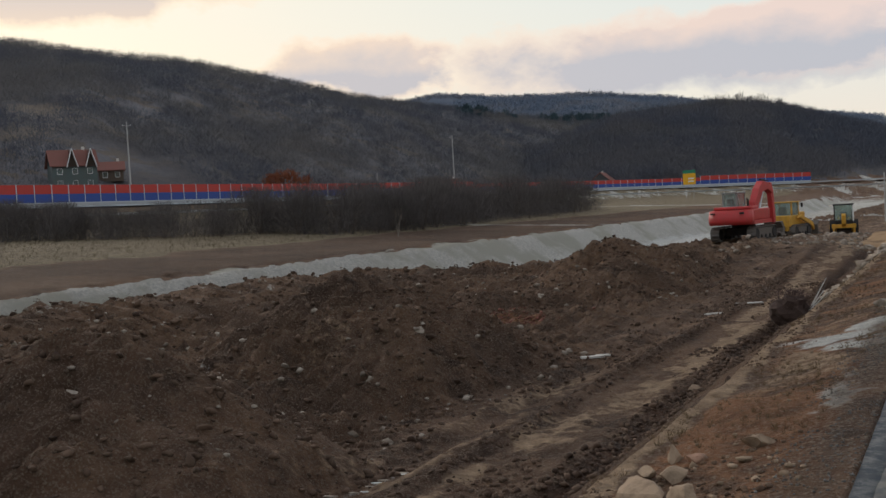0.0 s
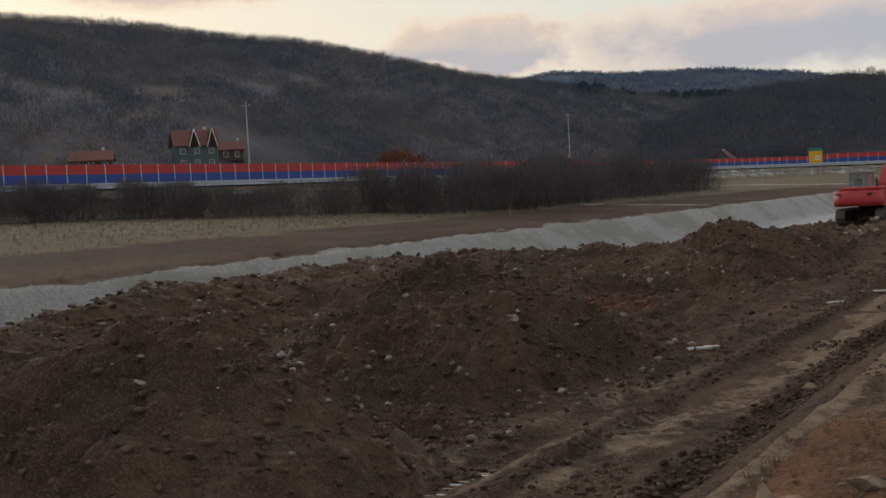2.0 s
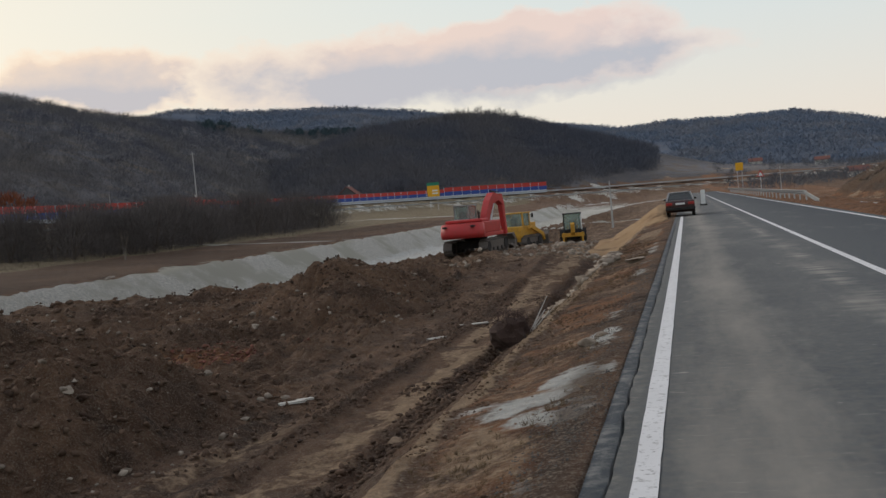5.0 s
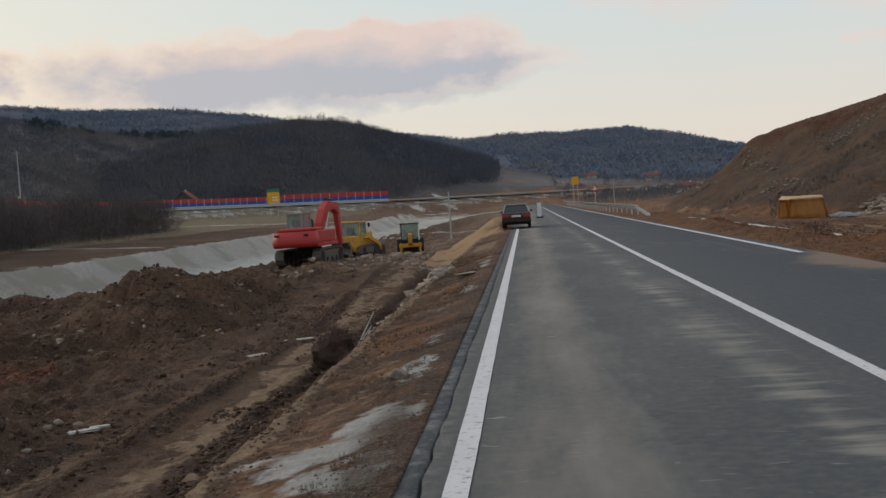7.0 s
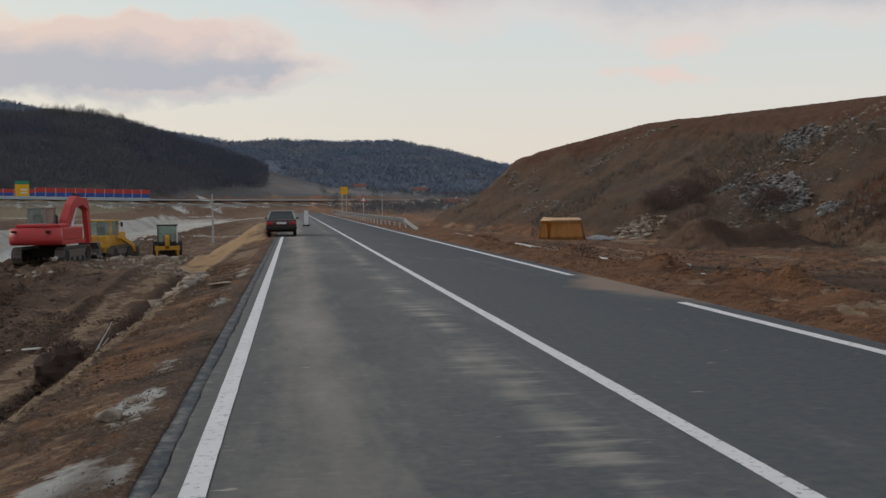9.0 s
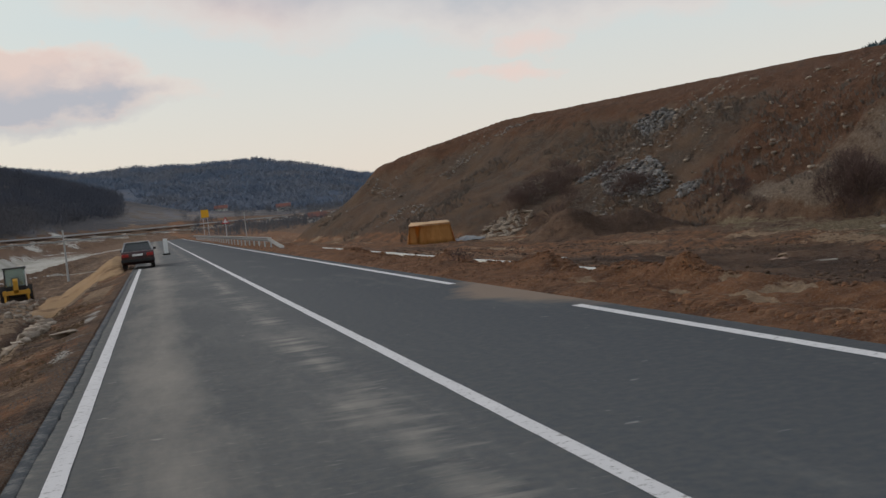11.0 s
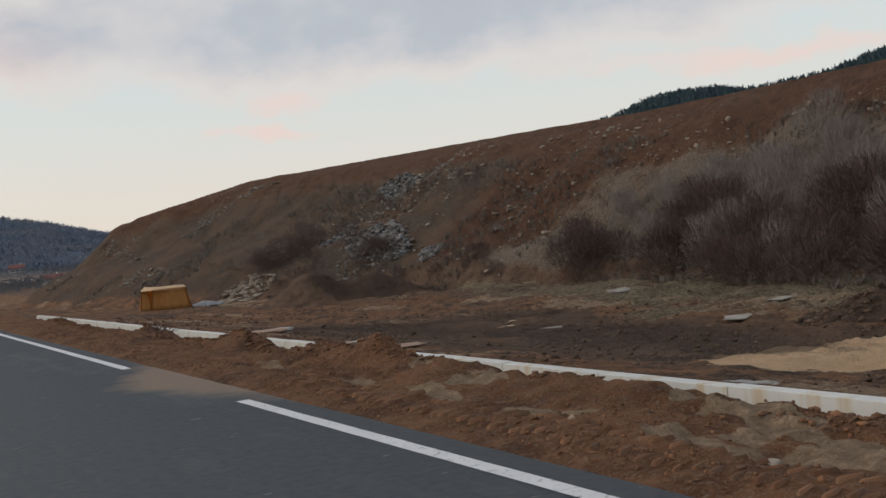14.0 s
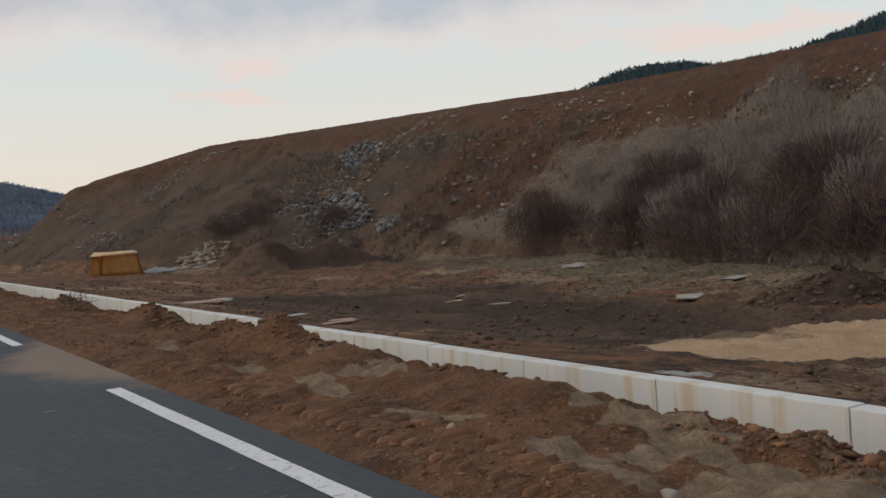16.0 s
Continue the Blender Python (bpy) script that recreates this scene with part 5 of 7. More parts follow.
def bulldozer():
    x, y = -11.0, 76.0
    th = empty("bulldozer", pose(x, y, height(x, y) - 0.15, 0, 0, -14) @ Matrix.Scale(0.95, 4), label="yellow crawler loader with a square cab on rough ground", category="bulldozer")
    crawler(th, -1.15, -0.72, -1.5, 1.5, 0.85, 18)
    crawler(th, 0.72, 1.15, -1.5, 1.5, 0.85, 18)
    bm = B()
    box(bm, -0.7, 0.7, -1.6, 1.6, 0.45, 1.0, 0.04)
    part("chassis", bm, YELLOW, th)
    bm = B()
    box(bm, -0.55, 0.55, 0.35, 1.9, 1.0, 1.75, 0.08)
    hood = part("engine_hood", bm, YELLOW, th)
    bm = B()
    rod(bm, (0.2, 1.2, 1.7), (0.2, 1.2, 2.4), 0.05, n=8)
    part("exhaust", bm, BLACK, hood)
    bm = B()
    box(bm, -0.8, 0.8, -1.65, -1.0, 0.75, 1.55, 0.08)
    part("fuel_tank", bm, YELLOW, th)
    cab_box(th, -0.75, 0.75, -0.95, 0.35, 1.0, 2.45, 1.55, YELLOW, 0.1)
    for s in (-1, 1):
        bm = B()
        prism(bm, [(-0.4, 1.35), (0.2, 1.55), (2.2, 0.95), (2.6, 0.45), (2.35, 0.35), (1.9, 0.75), (0.1, 1.3)], s * 0.92 - 0.09, s * 0.92 + 0.09, 0.02)
        part("lift_arm", bm, YELLOW, th)
    bm = B()
    prism(bm, [(2.45, 0.05), (3.2, 0.05), (3.25, 0.12), (2.65, 0.2), (2.5, 0.7), (2.75, 1.0), (2.68, 1.05), (2.38, 0.75)], -1.25, 1.25, 0.015)
    part("bucket", bm, STEEL, th, "worn steel loading bucket")
    bm = B()
    for s in (-0.4, 0.4):
        box(bm, s - 0.07, s + 0.07, -2.1, -1.6, 0.35, 0.75, 0.02)
        box(bm, s - 0.05, s + 0.05, -2.15, -2.0, 0.0, 0.6, 0.02)
    part("ripper", bm, STEEL, th)
    bm = B()
    box(bm, 0.95, 1.1, 0.15, 0.2, 2.1, 2.4, 0.01)
    rod(bm, (0.75, 0.2, 2.3), (1.0, 0.18, 2.3), 0.015, n=6)
    part("mirror", bm, BLACK, th)


bulldozer()


def wheel(th, x, y, r, w, rim_mat, inner=0.6):
    bm = B()
    bmesh.ops.create_cone(bm, cap_ends=False, segments=22, radius1=r, radius2=r, depth=w, matrix=Matrix.Translation((x, y, r)) @ Matrix.Rotation(math.pi / 2, 4, "Y"))
    for s in (-1, 1):
        ring = bmesh.ops.create_cone(bm, cap_ends=True, segments=22, radius1=r * 0.97, radius2=r * 0.97, depth=0.01, matrix=Matrix.Translation((x + s * w / 2, y, r)) @ Matrix.Rotation(math.pi / 2, 4, "Y"))
    for k in range(22):
        a = k * 2 * math.pi / 22
        box(bm, x - w / 2, x + w / 2, y - 0.02, y + 0.02, r * 1.96, r * 2.04, 0, Matrix.Translation((0, y, r)) @ Matrix.Rotation(a, 4, "X") @ Matrix.Translation((0, -y, -r)))
    wh = part("tyre", bm, BLACK, th)
    bm = B()
    for s in (-1, 1):
        rod(bm, (x + s * (w / 2 - 0.02), y, r), (x + s * (w / 2 + 0.02), y, r), r * inner, r * inner * 0.8, n=16)
    part("rim", bm, rim_mat, wh)


def backhoe():
    x, y = -8.2, 84.0
    th = empty("backhoe_loader", pose(x, y, height(x, y) - 0.05, 0, 0, 6) @ Matrix.Scale(0.93, 4), label="yellow wheeled backhoe loader with black cab behind a soil ridge", category="backhoe loader")
    for s in (-1, 1):
        wheel(th, s * 0.85, -0.7, 0.68, 0.42, YELLOW)
        wheel(th, s * 0.85, 1.6, 0.48, 0.34, YELLOW)
    bm = B()
    box(bm, -0.55, 0.55, -1.2, 2.3, 0.55, 0.95, 0.04)
    part("chassis", bm, BLACK, th)
    bm = B()
    box(bm, -0.48, 0.48, 0.5, 2.3, 0.95, 1.6, 0.1)
    part("engine_hood", bm, YELLOW, th)
    cab_box(th, -0.72, 0.72, -1.0, 0.55, 0.95, 2.55, 1.35, BLACK, 0.08)
    bm = B()
    box(bm, 0.66, 0.76, -1.05, -0.95, 1.2, 2.5, 0.02)
    part("white_pillar", bm, WHITE, th, "white cab corner post")
    for s in (-1, 1):
        bm = B()
        prism(bm, [(-0.2, 1.15), (0.1, 1.3), (2.6, 0.85), (2.9, 0.4), (2.65, 0.3), (2.3, 0.65), (0.0, 1.0)], s * 0.62 - 0.06, s * 0.62 + 0.06, 0.02)
        part("lift_arm", bm, YELLOW, th)
        bm = B()
        box(bm, s * 0.75 - 0.08, s * 0.75 + 0.08, -1.5, -1.3, 0.02, 1.1, 0.02)
        box(bm, s * 0.8 - 0.2, s * 0.8 + 0.2, -1.6, -1.2, 0.0, 0.08, 0.02)
        part("stabiliser", bm, YELLOW, th)
    bm = B()
    prism(bm, [(2.7, 0.1), (3.4, 0.05), (3.45, 0.12), (2.95, 0.22), (2.8, 0.75), (2.65, 0.7)], -1.1, 1.1, 0.015)
    part("front_bucket", bm, STEEL, th)
    bm = B()
    box(bm, -0.9, 0.9, -1.5, -1.3, 0.75, 1.05, 0.03)
    prism(bm, [(-1.4, 0.8), (-1.9, 1.1), (-2.0, 1.75), (-1.85, 1.9), (-1.6, 1.75), (-1.55, 1.2), (-1.3, 1.0)], -0.16, 0.16, 0.02)
    part("digging_arm", bm, YELLOW, th)


backhoe()


def car():
    th = empty("car", pose(-0.05, 68.6, 0.0, 0, 0, 0), label="old dark maroon saloon car parked at the road edge", category="car")
    bm = B()
    side = [(-2.15, 0.42), (-2.18, 0.72), (-2.05, 0.92), (-1.3, 0.95), (1.0, 0.93), (1.9, 0.82), (2.1, 0.65), (2.12, 0.40), (1.75, 0.24), (-1.8, 0.24)]
    prism(bm, side, -0.82, 0.82, 0.05)
    part("body", bm, MAROON, th, "dull maroon painted body", True)
    bm = B()
    lo = [(-0.76, -1.75), (0.76, -1.75), (0.76, 1.0), (-0.76, 1.0)]
    hi = [(-0.60, -1.15), (0.60, -1.15), (0.60, 0.25), (-0.60, 0.25)]
    a = [bm.verts.new((p, q, 0.93)) for p, q in lo]
    b = [bm.verts.new((p, q, 1.36)) for p, q in hi]
    for i in range(4):
        j = (i + 1) % 4
        bm.faces.new((a[i], a[j], b[j], b[i]))
    part("glasshouse", bm, glass_material("car_glass", (0.16, 0.20, 0.20)), th, "tinted glass all round")
    bm = B()
    box(bm, -0.62, 0.62, -1.2, 0.3, 1.35, 1.41, 0.025)
    for p, q in zip(lo, hi):
        rod(bm, (p[0], p[1], 0.93), (q[0], q[1], 1.38), 0.045, n=6)
    # the dark car's sky-lit top is put in as a pale grey colour
    part("roof", bm, SKYLITROOF, th, "roof and pillars, pale with sky light put in the colour")
    for s in (-1, 1):
        wheel(th, s * 0.72, -1.3, 0.29, 0.18, GALV)
        wheel(th, s * 0.72, 1.25, 0.29, 0.18, GALV)
        bm = B()
        box(bm, s * 0.62 - 0.17, s * 0.62 + 0.17, -2.205, -2.15, 0.66, 0.82, 0.015)
        part("tail_lamp", bm, TAIL, th)
    bm = B()
    box(bm, -0.84, 0.84, -2.26, -2.12, 0.38, 0.54, 0.04)
    part("rear_bumper", bm, BLACK, th)
    bm = B()
    box(bm, -0.26, 0.26, -2.215, -2.19, 0.68, 0.79, 0.005)
    part("number_plate", bm, WHITE, th, "white plate")
    for s in (-0.95, 0.80):
        bm = B()
        box(bm, s, s + 0.15, 0.55, 0.65, 0.92, 1.03, 0.02)
        part("mirror", bm, BLACK, th)


car()

# ---- roadside ----
def marker():
    th = empty("marker_post", pose(1.66, 95.0, 0.0), label="white plastic traffic marker panel on a dark rubber foot", category="marker post")
    bm = B()
    box(bm, -0.17, 0.17, -0.04, 0.04, 0.12, 1.28, 0.03)
    part("panel", bm, WHITE, th)
    bm = B()
    box(bm, -0.30, 0.30, -0.4, 0.4, 0.0, 0.12, 0.03)
    part("foot", bm, BLACK, th)


marker()


def guard_rail(x, y0, y1, label):
    th = empty("guard_rail", label=label, category="guard rail")
    prof = [(0.0, 0.44), (-0.045, 0.50), (-0.045, 0.55), (0.0, 0.59), (-0.045, 0.63), (-0.045, 0.68), (0.0, 0.74)]
    bm = B()
    ys = [y0, y0 + 1.5, y0 + 5] + list(np.arange(y0 + 9, y1, 8.0))
    rows = []
    for k, yy in enumerate(ys):
        drop, out = ((0.55, 0.35), (0.38, 0.2), (0.0, 0.0))[min(k, 2)]
        rows.append([bm.verts.new((x + out + px, yy, pz - drop)) for px, pz in prof])
    for a, b in zip(rows, rows[1:]):
        for i in range(len(prof) - 1):
            bm.faces.new((a[i], a[i + 1], b[i + 1], b[i]))
    bmesh.ops.solidify(bm, geom=list(bm.faces), thickness=0.012)
    part("rail_beam", bm, GALV, th, "ribbed galvanised beam with a ramped end")
    shared = None
    for yy in np.arange(y0 + 5, min(y1, y0 + 130), 4.0):
        if shared is None:
            bm = B()
            box(bm, -0.05, 0.05, -0.03, 0.03, -0.9, 0.72, 0.005)
            ob = part("post", bm, GALV, th)
            shared = ob.data
        else:
            ob = new("post", shared)
            ob.parent = th
        ob.location = (x + 0.10, yy, 0)
    return th


guard_rail(8.05, 74.0, 214.0, "galvanised steel guard rail beside the road with its end turned down")


def sand_pile():
    """The long ochre tip beside the parked car."""
    nx, ny = 60, 60
    u, v = np.meshgrid(np.linspace(-7.2, -0.7, nx), np.linspace(61, 83, ny), indexing="ij")
    w = np.clip(1 - np.abs(v - 71.5 - 0.5 * (u + 3)) / np.interp(u, [-7.2, -1, -0.7], [7.0, 9.0, 9.0]), 0, 1) ** 0.9
    base = land(u, v, False)
    line = np.interp(u, [-7.2, -4.5, -1.5, -1.0, -0.7], [-2.3, -1.05, 0.62, 0.5, -0.1])
    ridge = np.clip(line - base, 0, 5)
    top = base + ridge * w + (0.45 * fbm(u, v, 2.4, 4, 101) + 0.18 * np.abs(fbm(u, v, 0.9, 3, 102))) * smooth(0.0, 0.3, w)
    z = np.where(w * ridge > 0.02, top, base - 0.25)
    i = np.arange(nx * ny).reshape(nx, ny)
    f = np.stack([i[:-1, :-1], i[1:, :-1], i[1:, 1:], i[:-1, 1:]], -1).reshape(-1, 4)
    ob = new("sand_pile", mesh_np("sand_pile", np.stack([u, v, z], -1).reshape(-1, 3), f, SANDM, True))
    tagged(ob, "long heap of tipped ochre sand beside the road edge", "sand pile")


sand_pile()


def tent():
    x, y = 26.3, 107.0
    z = height(x, y)
    th = empty("tent", pose(x, y, z - 0.03, 0, 0, -14), label="orange canvas tent with loose door flap below the spoil bank", category="tent")
    rngt = np.random.default_rng(5)
    hx, hy, h = 1.95, 1.5, 1.9

    def sheet(p0, p1, n=14):
        """A hanging canvas side from corner p0 to p1, wider at the foot and softly folded."""
        rows = []
        bm = B()
        d = Vector((p1[0] - p0[0], p1[1] - p0[1], 0))
        nrm = Vector((d.y, -d.x, 0)).normalized()
        for k in range(5):
            t = k / 4
            row_ = []
            for i in range(n + 1):
                s = i / n
                fold = 0.05 * math.sin(i * 2.1 + p0[0] * 3) * (1 - t) + 0.02 * rngt.normal()
                flare = 0.34 * (1 - t) ** 1.5
                q = Vector((p0[0], p0[1], 0)) + d * s
                q = q + nrm * (fold + flare) + d.normalized() * (s - 0.5) * 2 * 0.30 * (1 - t) ** 1.5
                row_.append(bm.verts.new((q.x, q.y, h * t)))
            rows.append(row_)
        for a, b in zip(rows, rows[1:]):
            for i in range(n):
                bm.faces.new((a[i], a[i + 1], b[i + 1], b[i]))
        bmesh.ops.solidify(bm, geom=list(bm.faces), thickness=0.01)
        return bm
    part("front_sheet", sheet((-hx + 0.9, -hy), (hx, -hy)), CANVAS, th, "", True)
    part("door_flap", sheet((-hx, -hy), (-hx + 0.55, -hy + 0.12), 5), CANVAS, th, "loosely hanging door flap", True)
    part("side_sheet", sheet((hx, -hy), (hx, hy)), CANVAS, th, "", True)
    part("side_sheet", sheet((-hx, hy), (-hx, -hy)), CANVAS, th, "", True)
    part("back_sheet", sheet((hx, hy), (-hx, hy)), CANVAS, th, "", True)
    bm = B()
    a = [bm.verts.new(p) for p in ((-hx - 0.06, -hy - 0.06, h - 0.02), (hx + 0.06, -hy - 0.06, h - 0.08), (hx + 0.06, hy + 0.06, h - 0.02), (-hx - 0.06, hy + 0.06, h))]
    b = [bm.verts.new(p) for p in ((-hx * 0.9, -hy * 0.55, h + 0.20), (hx * 0.9, -hy * 0.55, h + 0.16), (hx * 0.9, hy * 0.55, h + 0.2), (-hx * 0.9, hy * 0.55, h + 0.22))]
    bm.faces.new(b)
    for i in range(4):
        bm.faces.new((a[i], a[(i + 1) % 4], b[(i + 1) % 4], b[i]))
    bmesh.ops.subdivide_edges(bm, edges=list(bm.edges), cuts=2, use_grid_fill=True)
    for v in bm.verts:
        v.co.z += 0.03 * rngt.normal()
    bmesh.ops.solidify(bm, geom=list(bm.faces), thickness=0.02)
    # the roof is given a paler orange than the sides
    part("roof_sheet", bm, plain("pale_canvas", (0.62, 0.42, 0.24), 0.85, wear=0.3, scale=2), th, "pale orange roof", True)
    for cx in (-hx, hx):
        for cy in (-hy, hy):
            bm = B()
            rod(bm, (cx * 0.97, cy * 0.97, 0), (cx * 0.97, cy * 0.97, h), 0.03, n=6)
            part("pole", bm, GALV, th)
    # a folded tarpaulin lying beside it
    zt = height(30.6, 108)
    bm = B()
    bmesh.ops.create_grid(bm, x_segments=14, y_segments=10, size=1)
    for v in bm.verts:
        r = max(abs(v.co.x), abs(v.co.y))
        v.co = Vector((v.co.x * 1.5, v.co.y * 1.1, 0.45 * max(0, 1 - r) ** 0.6 + 0.05 + 0.05 * rngt.normal()))
    me = bpy.data.meshes.new("tarpaulin")
    bm.to_mesh(me)
    bm.free()
    me.materials.append(plain("grey_tarpaulin", (0.30, 0.31, 0.31), 0.7, wear=0.3, scale=2))
    ob = new("tarpaulin", me)
    ob.matrix_basis = pose(30.3, 108.0, zt - 0.02, 0, 0, 15)
    md = ob.modifiers.new("thick", "SOLIDIFY")
    md.thickness = 0.03
    tagged(ob, "crumpled grey tarpaulin heap lying beside the tent", "tarpaulin")


tent()


# ---- the valley road's noise barrier, signs, masts and houses ----
def noise_barrier():
    th = empty("noise_barrier", label="long red and blue panelled noise barrier on a pale concrete base", category="noise barrier")
    shared = {}

    def piece(name, dims, mat, m, low):
        key = (name, low)
        if key not in shared:
            bm = B()
            box(bm, *dims, 0.02)
            ob = part(name, bm, mat, th)
            shared[key] = ob.data
        else:
            ob = new(name, shared[key])
            ob.parent = th
        ob.matrix_basis = m
    pts = [Vector(p) for p in HIGHWAY]
    dist, total = 0.0, 0.0
    for a, b in zip(pts[:5], pts[1:5]):
        L = (b - a).length
        u = (b - a).normalized()
        ang = math.degrees(math.atan2(u.y, u.x))
        while dist < L:
            p = a + u * dist
            nxt = p + u * 4.0
            if p.y > 48 and p.x < -59:
                low = 1 if (300 < p.y < 408) else 0
                dz = u.z * 4
                k = 0.8 if low else 1.0
                m = pose(p.x, p.y, p.z - 0.05, 0, 0, ang)
                piece("base_panel", (0.08, 3.92, -0.1, 0.1, -0.6, 1.35), BARBASE, m, low)
                piece("blue_panel", (0.08, 3.92, -0.06, 0.06, 1.352, 1.35 + 1.6 * k), BARBLUE, m, low)
                piece("red_panel", (0.08, 3.92, -0.06, 0.06, 1.354 + 1.6 * k, 1.35 + 3.25 * k), BARRED, m, low)
                piece("post", (-0.08, 0.08, -0.12, 0.12, -0.6, 1.42 + 3.25 * k), BARBASE, m, low)
            dist += 4.0
        dist -= L


noise_barrier()


def board(x, y, z0, z1, w, bands, label, cat="road sign", posts=2, turn=0):
    g = min(height(x, y), z0 - 0.2)
    th = empty("road_sign", pose(x, y, g, 0, 0, turn), label=label, category=cat)
    for k in range(posts):
        px = (k - (posts - 1) / 2) * w * 0.6
        bm = B()
        rod(bm, (px, 0.1, -0.5), (px, 0.1, z1 - g - 0.05), 0.06, n=8)
        part("post", bm, GALV, th)
    z = z1 - g
    for k, (share, mat, nm) in enumerate(bands):
        h = (z1 - z0) * share
        bm = B()
        box(bm, -w / 2, w / 2, -0.04, 0.04, z - h + 0.01, z, 0.02)
        pl = part("panel", bm, mat, th, nm)
        if mat is SIGNYEL and w > 3:
            for q in range(2):
                bm = B()
                box(bm, -w * 0.1, w * 0.36, -0.052, -0.041, z - h * (0.52 + 0.25 * q), z - h * (0.40 + 0.25 * q))
                part("text_bar", bm, WHITE, pl, "pale bar of writing")
        z -= h


board(-88.5, 372.0, 6.3, 11.4, 4.4, [(0.22, SIGNGRN, "green header panel"), (0.78, SIGNYEL, "yellow direction panel")], "large yellow and green direction sign beside the valley road", turn=12)
board(13.2, 268.0, 4.4, 6.3, 1.8, [(1.0, SIGNYEL, "yellow panel")], "yellow direction sign far along the road", turn=0)


def warning_sign():
    x, y = 10.6, 158.0
    th = empty("warning_sign", pose(x, y, height(x, y)), label="red bordered white triangular warning sign on a thin post", category="road sign")
    h = 2.9 - height(x, y)
    bm = B()
    rod(bm, (0, 0, 0), (0, 0, h), 0.05, n=8)
    part("post", bm, GALV, th)
    for s, mat, nm, yy in ((0.62, SIGNRED, "red border", -0.06), (0.40, WHITE, "white face", -0.09)):
        bm = B()
        a = [bm.verts.new((s * math.sin(t), yy, h - 0.45 + s * math.cos(t))) for t in (0, 2.094, 4.189)]
        b = [bm.verts.new((v.co.x, yy + 0.03, v.co.z)) for v in a]
        bm.faces.new(a)
        bm.faces.new(b[::-1])
        for i in range(3):
            bm.faces.new((a[i], b[i], b[(i + 1) % 3], a[(i + 1) % 3]))
        bmesh.ops.recalc_face_normals(bm, faces=bm.faces)
        part("plate", bm, mat, th, nm)


warning_sign()


def at(bear_, r):
    return 1 - r * math.sin(radians(bear_)), 8 + r * math.cos(radians(bear_))


def mast(bear_, r, top, label, arm=True, rad=0.13):
    x, y = at(bear_, r)
    g = height(x, y)
    th = empty("mast", pose(x, y, g - 0.1, rz=bear_), label=label, category="pole")
    bm = B()
    rod(bm, (0, 0, 0), (0, 0, top - g), rad, rad * 0.55, 8)
    part("shaft", bm, POLE, th)
    if arm:
        bm = B()
        box(bm, -0.9, 0.9, -0.05, 0.05, top - g - 0.9, top - g - 0.78, 0.01)
        part("crossarm", bm, POLE, th)
        for k in (-0.8, 0, 0.8):
            bm = B()
            rod(bm, (k, 0, top - g - 0.78), (k, 0, top - g - 0.55), 0.05, n=6)
            part("insulator", bm, WHITE, th)


mast(44.7, 222, 24.4, "tall pale concrete power pole above the valley houses", rad=0.22)
mast(26.65, 372, 29.3, "tall pale concrete power pole on the slope", rad=0.28)
mast(35.0, 560, 76.0, "thin mast on the wooded ridge", False, 0.3)
mast(50.9, 300, 25.0, "pale power pole among the trees", rad=0.15)
mast(4.47, 108, 3.1, "white roadside post standing in the earthworks", False, 0.12)
mast(-4.7, 178, 3.9, "thin pole beside the far bend", False, 0.1)
mast(31.3, 230, 11.5, "short pole beside the noise barrier", False, 0.1)


